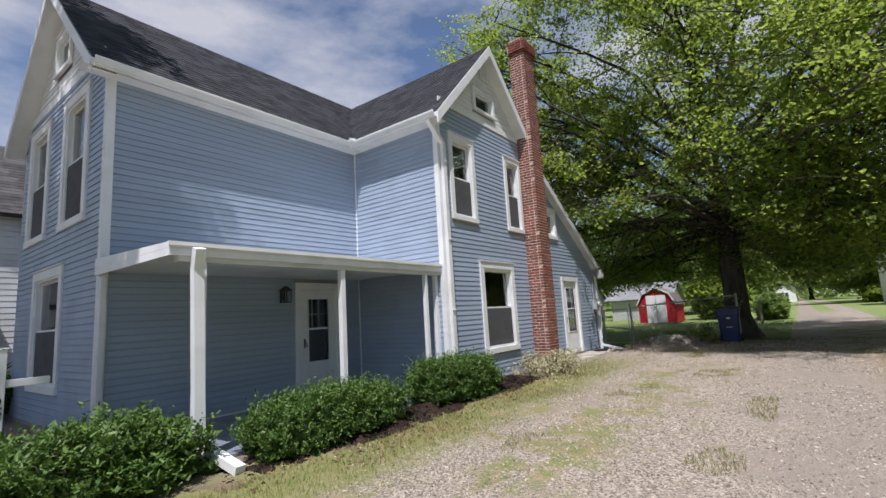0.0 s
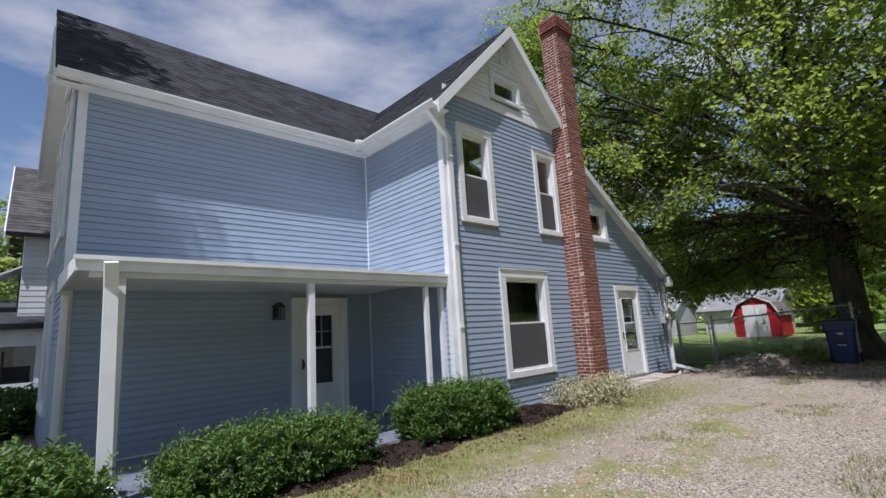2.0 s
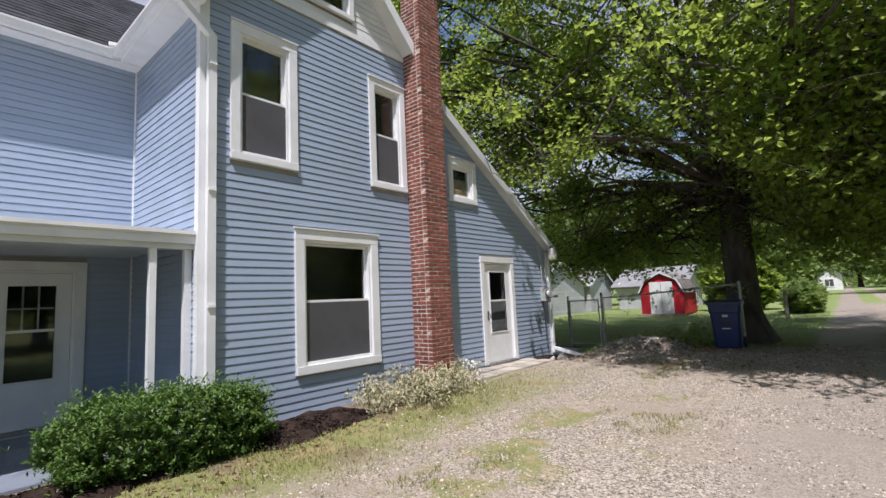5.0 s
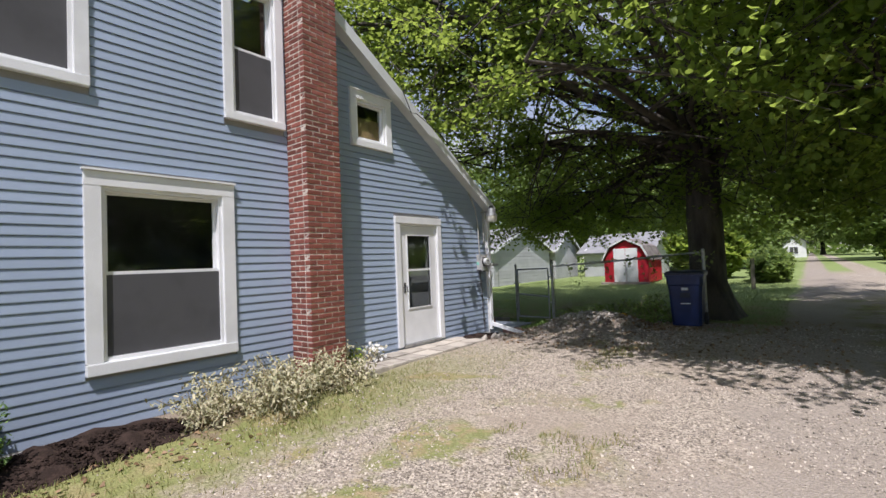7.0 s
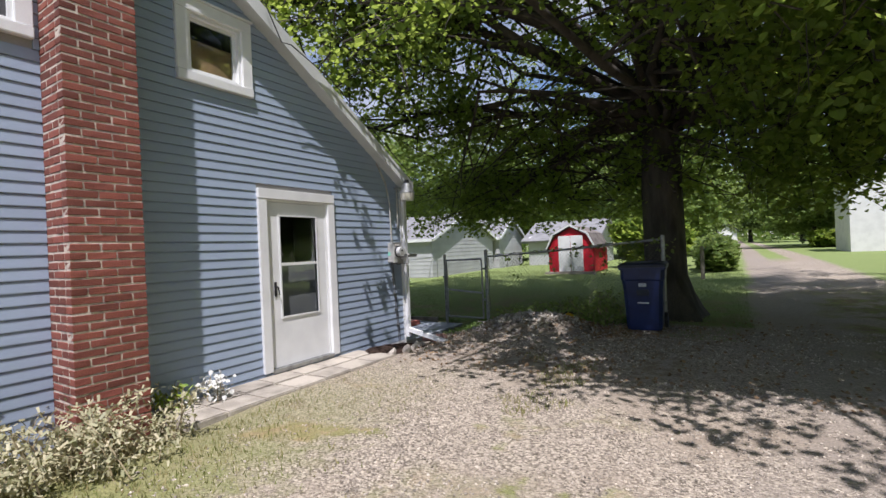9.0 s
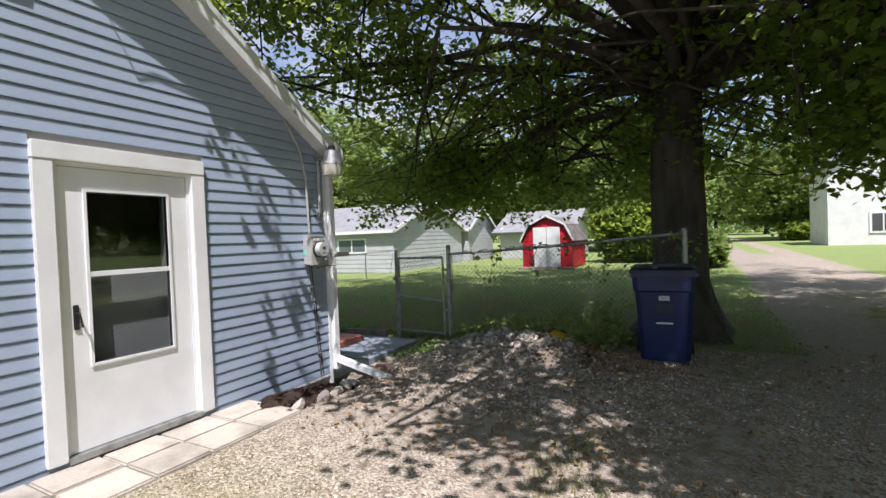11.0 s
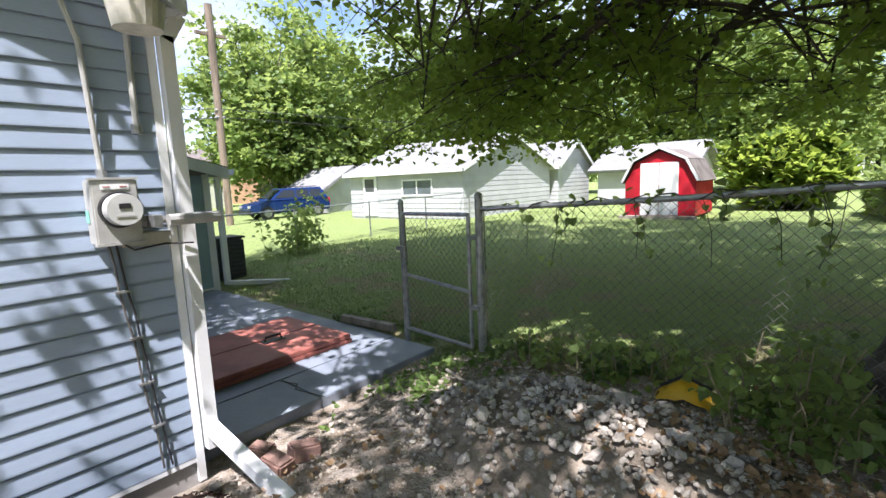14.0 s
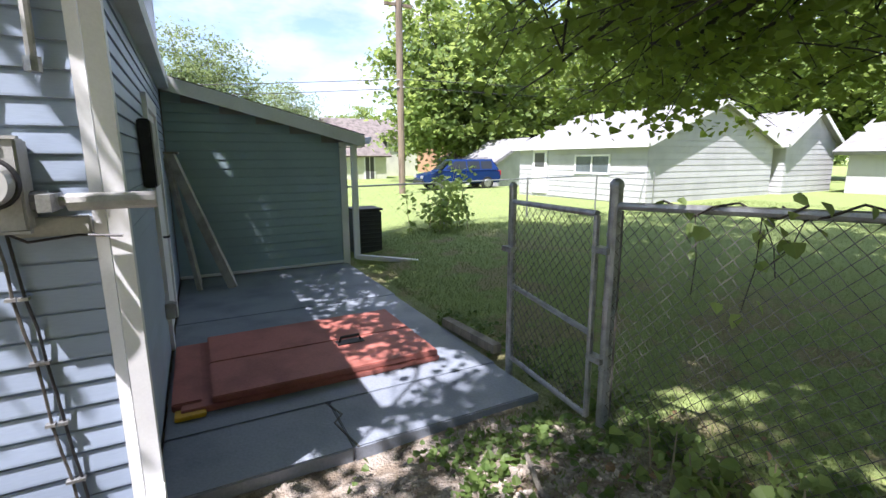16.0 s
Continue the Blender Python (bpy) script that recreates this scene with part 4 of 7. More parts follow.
def ground_sheet():
    def axis(lo, hi, step, far):
        near = list(np.arange(lo, hi, step))
        outer = [8, 20, 45, 100, 250, 600]
        return [lo - o for o in outer[::-1]] + near + [hi + o for o in [0] + outer]
    xs, ys = axis(-11.0, 5.0, 0.14, 0), axis(-3.0, 26.0, 0.14, 0)
    verts = []
    for y in ys:
        for x in xs:
            z = ground_z(x, y)
            if -11 < x < 5 and -3 < y < 26:
                z += 0.035 * (noise.noise((x * 0.7, y * 0.7, 0)) ) + 0.012 * noise.noise((x * 3.1, y * 3.1, 4))
                if x < PX + 2.45 and y < 18.2:
                    z -= 0.05
            verts.append((x, y, z))
    w = len(xs)
    faces = [(j * w + i, j * w + i + 1, (j + 1) * w + i + 1, (j + 1) * w + i) for j in range(len(ys) - 1) for i in range(w - 1)]
    me = bpy.data.meshes.new("ground")
    me.from_pydata(verts, [], faces)
    me.materials.append(GROUND)
    for p in me.polygons:
        p.use_smooth = True
    return tagged(new("ground", me), "gravel drive, worn grass and back lawn", "ground", kind="structure")


ground_sheet()

# ---- trees ----
def limb_path(a, b, bend, rng, k=5):
    a, b = Vector(a), Vector(b)
    pts = []
    for i in range(k + 1):
        t = i / k
        p = a.lerp(b, t) + Vector((rng.uniform(-1, 1), rng.uniform(-1, 1), rng.uniform(-0.5, 0.5))) * bend * math.sin(math.pi * t) * 0.6
        p.z += bend * math.sin(math.pi * t) * 0.7
        pts.append(p)
    return pts


def leaves_mesh(name, centres, size, rng, mat, parent, droop=0.3, lobes=True, plain=False):
    """One leaf, folded along its midrib, at each centre; joined, for no one could count them."""
    c = np.asarray(centres, dtype=float)
    k = len(c)
    yaw = rng.uniform(0, 2 * np.pi, k)
    pit = rng.normal(droop, 0.45, k)
    rol = rng.normal(0, 0.5, k)
    s = size * rng.uniform(0.65, 1.25, k)
    if plain:
        shape = np.array([(0, 0, 0), (0.48, 0.42, 0.07), (0, 1.0, -0.1), (-0.48, 0.42, 0.07)])
        tri = [(0, 1, 2, 3)]
    elif lobes:
        shape = np.array([(0, 0, 0), (0.52, 0.18, 0.09), (0.40, 0.62, 0.05), (0, 1.0, -0.12), (-0.40, 0.62, 0.05), (-0.52, 0.18, 0.09)])
        tri = [(0, 1, 2, 3), (0, 3, 4, 5)]
    else:
        shape = np.array([(-0.2, 0, 0.03), (0.2, 0, 0.03), (0.15, 1, -0.08), (-0.15, 1, -0.08)])
        tri = [(0, 1, 2, 3)]
    cy, sy, cp, sp, cr, sr = np.cos(yaw), np.sin(yaw), np.cos(pit), np.sin(pit), np.cos(rol), np.sin(rol)
    pts = []
    for x, y, z in shape:
        x1, z1 = x * cr + z * sr, -x * sr + z * cr
        y2, z2 = y * cp + z1 * sp, -y * sp + z1 * cp
        pts.append(np.stack([(x1 * cy - y2 * sy) * s, (x1 * sy + y2 * cy) * s, z2 * s], axis=1) + c)
    v = np.stack(pts, axis=1).reshape(-1, 3)
    m = len(shape)
    base = np.arange(k)[:, None] * m
    f = np.concatenate([base + np.array(t)[None, :] for t in tri], axis=1).reshape(-1, 4)
    me = bpy.data.meshes.new(name)
    me.from_pydata(v.tolist(), [], f.tolist())
    me.materials.append(mat)
    ob = new(name, me)
    ob.parent = parent
    return ob


def tree(name, label, base, height, crown_c, crown_r, trunk_r, limbs, subs, twigs, per, size, seed, leaf, spray=0.5, tight=0.42, keep=None, lean=(0, 0), bark=None, low=0, extra=(), plain=False, leader=0.0, thin=None):
    """A trunk with limbs, boughs and twigs, and sprays of leaves round every twig."""
    rng, nrng = random.Random(seed), np.random.default_rng(seed)
    t = thing(name, label, "tree")
    base, cc = Vector(base), Vector(crown_c)
    cr = Vector(crown_r)
    fork = base + Vector((lean[0], lean[1], height))
    bm = bmesh.new()
    flare = [(0.0, 2.0), (0.15, 1.6), (0.45, 1.25), (0.8, 1.0), (height * 0.6, 0.9), (height, 0.85)]
    rings = []
    seg = 16
    for h, k in flare:
        c = base.lerp(fork, h / height) + Vector((0, 0, -0.08 if h == 0 else 0))
        ring = []
        for j in range(seg):
            a = 2 * math.pi * j / seg
            rr = trunk_r * k * (1 + 0.09 * math.sin(3 * a + seed) + 0.06 * math.sin(5 * a + 2 * h) + rng.uniform(-0.03, 0.03) + (0.16 * max(0, math.sin(4 * a + seed)) if h < 0.2 else 0))
            ring.append(bm.verts.new(c + Vector((math.cos(a), math.sin(a), 0)) * rr))
        rings.append(ring)
    for a, b in zip(rings, rings[1:]):
        for j in range(seg):
            bm.faces.new((a[j], a[(j + 1) % seg], b[(j + 1) % seg], b[j]))
    bm.faces.new(rings[-1])
    part("trunk", bm, bark or BARK, t, smooth=True)
    sprays = []
    tb = bmesh.new()
    golden = 2.399963
    runs = []
    for i in range(limbs):
        f = (i + 0.5) / limbs
        th = math.acos(1 - 1.45 * f)
        ph = i * golden + seed
        d = Vector((math.sin(th) * math.cos(ph), math.sin(th) * math.sin(ph), math.cos(th)))
        end = cc + Vector((d.x * cr.x, d.y * cr.y, d.z * cr.z)) * rng.uniform(0.62, 0.8)
        runs.append((base.lerp(fork, rng.uniform(0.75, 1.0)) if f > 0.3 else fork.copy(), end, subs))
    for i in range(low):
        ph = i * golden + seed * 1.7
        end = Vector((cc.x + math.cos(ph) * cr.x * 0.8, cc.y + math.sin(ph) * cr.y * 0.8, base.z + rng.uniform(2.9, 4.8)))
        runs.append((base.lerp(fork, rng.uniform(0.8, 1.0)), end, subs))
    for end in extra:
        runs.append((base.lerp(fork, rng.uniform(0.85, 1.0)), Vector(end), subs + 2))
    if leader:
        top = cc + Vector((0, 0, cr.z * leader))
        lead = limb_path(fork - Vector((0, 0, 0.3)), top, 0.35, rng)
        lb = bmesh.new()
        tube(lb, lead, trunk_r * 0.8, 10, trunk_r * 0.16)
        part("leader", lb, bark or BARK, t, smooth=True)
        runs = [(fork.lerp(top, min(0.95, max(0.0, (end.z - 0.7 * (end - fork).xy.length - fork.z) / (top.z - fork.z) + rng.uniform(-0.08, 0.08)))) if end.z > fork.z + 2 else start, end, count) for start, end, count in runs]
    for start, end, count in runs:
        if keep and not keep(end):
            continue
        path = limb_path(start, end, 0.09 * (end - start).length, rng)
        lb = bmesh.new()
        tube(lb, path, trunk_r * (rng.uniform(0.17, 0.30) if leader else rng.uniform(0.30, 0.42)), 7, trunk_r * 0.07)
        part("limb", lb, bark or BARK, t, smooth=True)
        for j in range(count):
            s = path[min(len(path) - 1, int(rng.uniform(0.3, 1.0) * (len(path) - 1) + 0.5))]
            out = (Vector((rng.gauss(0, 1), rng.gauss(0, 1), rng.gauss(0, 0.75))).normalized() + (s - cc).normalized() * 0.7).normalized()
            e = s + Vector((out.x * cr.x, out.y * cr.y, out.z * cr.z)) * rng.uniform(0.22, 0.45)
            rel = e - cc
            k = math.sqrt((rel.x / cr.x) ** 2 + (rel.y / cr.y) ** 2 + (rel.z / cr.z) ** 2)
            if k > 1.02:
                e = cc + rel / k * rng.uniform(0.9, 1.06)
            if e.z < base.z + 2.2:
                e.z = base.z + rng.uniform(2.1, 3.1)
            if keep and not keep(e):
                continue
            bpath = limb_path(s, e, 0.05 * (e - s).length, rng, 3)
            tube(tb, bpath, trunk_r * 0.08, 5, trunk_r * 0.025, cap=False)
            for w in range(twigs):
                o = bpath[rng.choice((1, 2, 2, 3, 3))]
                tip = o + Vector((rng.gauss(0, 1), rng.gauss(0, 1), rng.gauss(-0.2, 0.6))) * spray * 1.35
                if keep and not keep(tip):
                    continue
                tube(tb, [o, o.lerp(tip, 0.5) + Vector((0, 0, spray * 0.12)), tip], trunk_r * 0.02 + 0.003, 3, 0.003, cap=False)
                sprays.append((o, tip))
    tw = part("twig", tb, bark or BARK, t)
    tw["kind"] = "stuff"
    o = np.array([s[0] for s in sprays])
    e = np.array([s[1] for s in sprays])
    idx = np.repeat(np.arange(len(sprays)), per)
    u = nrng.uniform(0.15, 1.1, len(idx))[:, None]
    c = o[idx] * (1 - u) + e[idx] * u + nrng.normal(0, 1, (len(idx), 3)) * np.array([spray * tight, spray * tight, spray * 0.22])
    if keep:
        c = c[[keep(Vector(p)) for p in c]]
    if thin:
        c = c[[thin(Vector(p)) for p in c]]
    cw = leaves_mesh("crown", c, size, nrng, leaf, t, plain=plain)
    cw["kind"] = "stuff"
    return t


def clear_of_house(p):
    if p.x < EX + 0.25 and p.y < NY + 0.5:
        roof_z = low_top(min(max(p.y, 11), 15.9)) + 0.25
        return p.z > roof_z and p.y > 13.2 and p.z > 3.2 + 0.55 * (-4.6 - p.x)
    if p.x < -4.6 and p.y < 16.3 + 0.53 * (-3.2 - p.x) and p.z < 1.95 + 0.36 * (p.xy - Vector((-3.0, 15.6))).length:
        return False
    if p.y < (12.7 if p.x < -3.4 else 11.4 if p.x < -0.6 else 10.4) + 0.75 * noise.noise(p * 0.5):
        return False
    if (p - Vector((-2.6, 14.4, 1.7))).length < 2.6 or (p - Vector((-3.3, 16.2, 1.7))).length < 2.9:
        return False
    # open gaps in the crown that let the sun down on the patio, the back corner and the heap
    gx_, gy_ = p.x - 0.2447 * p.z, p.y + 0.4335 * p.z
    gap = noise.noise((gx_ * 1.5, gy_ * 1.5, 3)) + 0.5 * noise.noise((gx_ * 4, gy_ * 4, 9))
    if -9.3 < gx_ < -5.5 and 16.6 < gy_ < 18.4 and gap > (-0.04 if gx_ < -6.6 else 0.3):
        return False
    if -5.6 < gx_ < -1.8 and 15.2 < gy_ < 19.5 and gap > 0.28:
        return False
    run = (p.x - EX) / 0.245
    on_wall = p.z - run
    wall_y = p.y + 0.4335 * run
    if -0.3 < on_wall < 4.2 and (wall_y < 14.9 - 0.35 * on_wall or (wall_y < 15.8 and noise.noise((wall_y * 3.1, on_wall * 2.2, 5)) > 0.18)):
        return False
    return p.z > 1.9


def airy(p):
    """The lower boughs carry their leaves in looser, broken sprays."""
    return p.z > 7.0 or (noise.noise(p * 0.85) + 0.5 * noise.noise(p * 2.3) < 0.33 and noise.noise(p * 11) < 0.14)


maple = tree("maple_tree", "large spreading maple tree with dense bright green crown", (-1.72, 19.0, ground_z(-1.5, 19) - 0.02), 3.9, (-2.0, 19.1, 9.2), (10.2, 8.0, 8.2), 0.37,
             23, 10, 6, 70, 0.092, 5, LEAF, spray=0.55, tight=0.34, keep=clear_of_house, low=8, leader=0.45, thin=airy,
             extra=((-9.3, 14.4, 7.0), (-9.1, 14.2, 7.7), (-9.6, 14.8, 6.9), (-8.8, 14.3, 9.4), (-8.2, 14.8, 8.4), (-9.4, 15.2, 10.2), (-5.0, 19.2, 2.7), (-4.0, 20.8, 2.7), (-6.3, 20.2, 2.7), (-6.5, 21, 3.0), (-8.6, 21.4, 3.4), (-1.6, 12.6, 5.2), (0.6, 12.4, 5.0), (3.0, 12.8, 5.2), (-2.4, 12.9, 7.4), (4.5, 17.5, 3.6), (6.0, 20.0, 4.0),
                    (1.8, 12.2, 6.5), (2.6, 13.5, 6.0), (1.2, 13.2, 7.5), (-7.2, 17.4, 4.3), (-8.5, 18.2, 4.7), (-6.5, 18.0, 4.1),
                    (-6.5, 12.9, 9.5), (-4.5, 12.4, 11.0), (-2.0, 12.0, 10.0), (0.5, 12.1, 11.5), (3.0, 12.6, 10.0), (5.5, 13.8, 9.0), (-7.5, 14.0, 12.0), (-3.0, 13.0, 13.5), (1.0, 13.0, 14.0), (4.5, 14.5, 12.5), (-6.0, 14.5, 14.2), (7.0, 16.0, 8.0),
                    (-9.5, 14.5, 12.0), (-9.0, 14.2, 11.0), (-9.2, 13.7, 8.6), (-8.9, 13.9, 7.4),
                    (0.2, 11.6, 5.0), (1.6, 11.2, 5.4), (3.2, 11.5, 5.0), (0.8, 14.5, 3.8), (2.8, 14.5, 3.9), (2.2, 17.0, 3.6),
                    (-1.0, 14.5, 4.5), (-2.6, 15.2, 4.6), (-0.2, 16.5, 3.8), (-4.4, 16.8, 4.4), (1.0, 18.0, 3.4), (-3.5, 18.5, 3.8)))

# ---- back yard ----
FY = 18.05
fz = ground_z(-4, FY) - 0.02


def post(name, label, x, y, z0, z1, r, cap=True):
    p = thing(name, label, "post", "fence posts")
    part("pipe", tubes([(x, y, z0), (x, y, z1)], r=r, seg=12), GALV, p, smooth=False)
    if cap:
        bm = bmesh.new()
        bmesh.ops.create_uvsphere(bm, u_segments=12, v_segments=6, radius=r * 1.12, matrix=pose(x, y, z1))
        part("cap", bm, GALV, p, smooth=True)
    return p


def chain_link(name, parent, at, u0, u1, z0, z1, mat, cell=0.037, r=0.0027):
    """Zig-zag wires that hook into each other; at(u, z) gives the place."""
    cols = int((u1 - u0) / cell)
    rows = int((z1 - z0) / cell)
    bm = bmesh.new()
    for i in range(cols):
        mid = u0 + (i + 0.5) * cell
        tube(bm, [at(mid + (0.5 if (i + j) % 2 else -0.5) * cell, z0 + (z1 - z0) * j / rows, r * (1 if j % 2 else -1)) for j in range(rows + 1)], r, 3, cap=False)
    return part(name, bm, mat, parent)


gatepost = post("gate_post", "thick galvanised gate post of the chain-link fence", -5.04, FY, fz - 0.05, 1.53, 0.036)
post("gate_post", "galvanised gate post at the patio side", -6.12, FY + 0.10, fz - 0.25, 1.47, 0.03)
endpost = post("fence_post", "galvanised end post of the chain-link fence", -1.66, FY - 0.02, fz - 0.05, 1.66, 0.033)
fence = thing("chain_link_fence", "rusty chain-link fence with a top rail", "fence")
part("top_rail", tubes([(-5.01, FY, 1.42), (-3.4, FY, 1.50), (-1.69, FY - 0.02, 1.62)], r=0.021, seg=8), GALV, fence)
chain_link("wire_mesh", fence, lambda u, z, o: (u, FY + o - 0.02, z + (u + 5.0) * 0.055), -5.0, -1.7, fz + 0.03, 1.40, WIRE)
part("tension_bar", tubes([(-4.97, FY - 0.02, fz + 0.05), (-4.97, FY - 0.02, 1.40)], r=0.006, seg=5), WIRE, fence)
for z in (0.45, 0.85, 1.25):
    part("tension_band", tubes([(-5.04, FY, z), (-5.04, FY, z + 0.02)], r=0.040, seg=12), GALV, fence)
gate = thing("garden_gate", "small chain-link gate with a galvanised pipe frame", "gate")
ga, gb = (-6.05, FY + 0.06), (-5.13, FY - 0.04)
gz0, gz1 = fz - 0.02, 1.36


def gp(u, z, o=0.0):
    return (ga[0] + (gb[0] - ga[0]) * u, ga[1] + (gb[1] - ga[1]) * u + o, z)


for run in ([gp(0, gz0), gp(0, gz1)], [gp(1, gz0), gp(1, gz1)], [gp(0, gz1), gp(1, gz1 + 0.01)], [gp(0, gz0), gp(1, gz0)], [gp(0, 0.72), gp(1, 0.66)]):
    part("gate_bar", tubes(run, r=0.019, seg=8), GALV, gate)
chain_link("wire_mesh", gate, lambda u, z, o: gp(u / 0.92, z, o), 0.0, 0.90, gz0, gz1, WIRE)
for z in (0.5, 1.15):
    part("hinge", boxes((-5.14, -5.03, FY - 0.06, FY + 0.0, z, z + 0.035)), GALV, gate)
part("latch", boxes((-6.14, -6.02, FY + 0.02, FY + 0.07, 0.98, 1.02)), GALV, gate)


# blue wheeled bin
def wheeled_bin(m):
    b = thing("wheeled_bin", "dark blue plastic wheeled rubbish bin with closed lid", "bin")
    bm = bmesh.new()
    prof = [(0.0, 0.245, 0.27), (0.04, 0.255, 0.28), (0.62, 0.285, 0.33), (0.78, 0.30, 0.345), (0.80, 0.315, 0.36), (0.86, 0.318, 0.363), (0.98, 0.325, 0.37)]
    rings = []
    for z, hx, hy in prof:
        c = 0.05
        rings.append([bm.verts.new((x, y, z + 0.05)) for x, y in ((-hx + c, -hy), (hx - c, -hy), (hx, -hy + c), (hx, hy - c), (hx - c, hy), (-hx + c, hy), (-hx, hy - c), (-hx, -hy + c))])
    for a, c in zip(rings, rings[1:]):
        for k in range(8):
            bm.faces.new((a[k], a[(k + 1) % 8], c[(k + 1) % 8], c[k]))
    bm.faces.new(rings[0][::-1]), bm.faces.new(rings[-1])
    part("body", bm, BIN_BLUE, b)
    part("rim", boxes((-0.345, 0.345, -0.39, 0.39, 1.0, 1.04), bevel=0.012), BIN_BLUE, b)
    bm = bmesh.new()
    rings = []
    for z, hx, hy in ((1.042, 0.35, 0.40), (1.075, 0.35, 0.40), (1.105, 0.31, 0.35), (1.115, 0.2, 0.24)):
        rings.append([bm.verts.new((x * hx, y * hy, z)) for x, y in ((-1, -0.9), (-0.9, -1), (0.9, -1), (1, -0.9), (1, 0.9), (0.9, 1), (-0.9, 1), (-1, 0.9))])
    for a, c in zip(rings, rings[1:]):
        for k in range(8):
            bm.faces.new((a[k], a[(k + 1) % 8], c[(k + 1) % 8], c[k]))
    bm.faces.new(rings[0][::-1]), bm.faces.new(rings[-1])
    lid = part("lid", bm, BIN_LID, b)
    part("lid_handle", tubes([(-0.22, 0.40, 1.06), (-0.22, 0.46, 1.07), (0.22, 0.46, 1.07), (0.22, 0.40, 1.06)], r=0.014), BIN_LID, lid)
    for i in range(6):
        x = -0.1 + i * 0.04
        part("ridge", boxes((x - 0.006, x + 0.006, -0.364, -0.345, 0.87, 0.96)), BIN_BLUE, b)
    part("label_bar", boxes((-0.055, 0.055, -0.352, -0.342, 0.74, 0.79)), material("pale_label", (0.5, 0.52, 0.55), 0.6, 0.1, 30, 150, 0.0), b)
    part("label_bar", boxes((-0.085, 0.085, -0.322, -0.31, 0.475, 0.492)), WHITE, b)
    part("grip_recess", boxes((-0.09, 0.09, -0.338, -0.325, 0.60, 0.70), bevel=0.006), BIN_LID, b)
    for x in (-0.29, 0.29):
        bm = bmesh.new()
        bmesh.ops.create_cone(bm, cap_ends=True, segments=20, radius1=0.13, radius2=0.13, depth=0.05, matrix=pose(x, 0.30, 0.13, 0, 90, 0))
        wh = part("wheel", bm, BLACK, b)
        bm = bmesh.new()
        bmesh.ops.create_cone(bm, cap_ends=True, segments=12, radius1=0.05, radius2=0.05, depth=0.06, matrix=pose(x, 0.30, 0.13, 0, 90, 0))
        part("hub", bm, BIN_BLUE, wh)
    b.matrix_world = m
    return b


wheeled_bin(pose(-1.88, 17.42, ground_z(-1.9, 17.4) - 0.01, 0, 0, 4))


# red and white barn shed
def barn_shed():
    s = thing("barn_shed", "red and white barn-shaped garden shed with white doors", "shed")
    y0, y1, xc, z = 30.0, 32.4, -6.85, 0.36
    prof = [(-1.02, 0), (-1.02, 1.05), (-0.72, 1.62), (0, 1.98), (0.72, 1.62), (1.02, 1.05), (1.02, 0)]
    bm = bmesh.new()
    prism(bm, [(xc + x, y0, z + h) for x, h in prof], (0, y1 - y0, 0))
    part("body", bm, RED, s)
    for sx in (-1, 1):
        bm = bmesh.new()
        slab_roof(bm, (xc + sx * 1.08, y0 - 0.1, z + 1.02), (xc + sx * 1.08, y1 + 0.1, z + 1.02), (xc + sx * 0.75, y1 + 0.1, z + 1.68), (xc + sx * 0.75, y0 - 0.1, z + 1.68), -0.04)
        slab_roof(bm, (xc + sx * 0.75, y0 - 0.1, z + 1.68), (xc + sx * 0.75, y1 + 0.1, z + 1.68), (xc, y1 + 0.1, z + 2.04), (xc, y0 - 0.1, z + 2.04), -0.04)
        part("roof", bm, SHINGLE_BROWN, s, "grey-brown shingled gambrel roof")
        bm = bmesh.new()
        pts = [(sx * 1.10, 0.0), (sx * 1.10, 1.05), (sx * 0.76, 1.71), (0.0, 2.08)]
        for a, b in zip(pts, pts[1:]):
            bar(bm, (xc + a[0], y0 - 0.11, z + a[1]), (xc + b[0], y0 - 0.11, z + b[1]), 0.03, 0.07)
        part("trim", bm, WHITE, s)
        part("door", boxes((xc + min(0.01 * sx, 0.55 * sx), xc + max(0.01 * sx, 0.55 * sx), y0 - 0.05, y0 - 0.005, z + 0.02, z + 1.62), bevel=0.01), WHITE, s, "white double door leaf")
    part("step", boxes((xc - 1.1, xc + 1.1, y0 - 0.4, y0 - 0.12, z - 0.1, z + 0.02)), WOOD_GREY, s)


barn_shed()


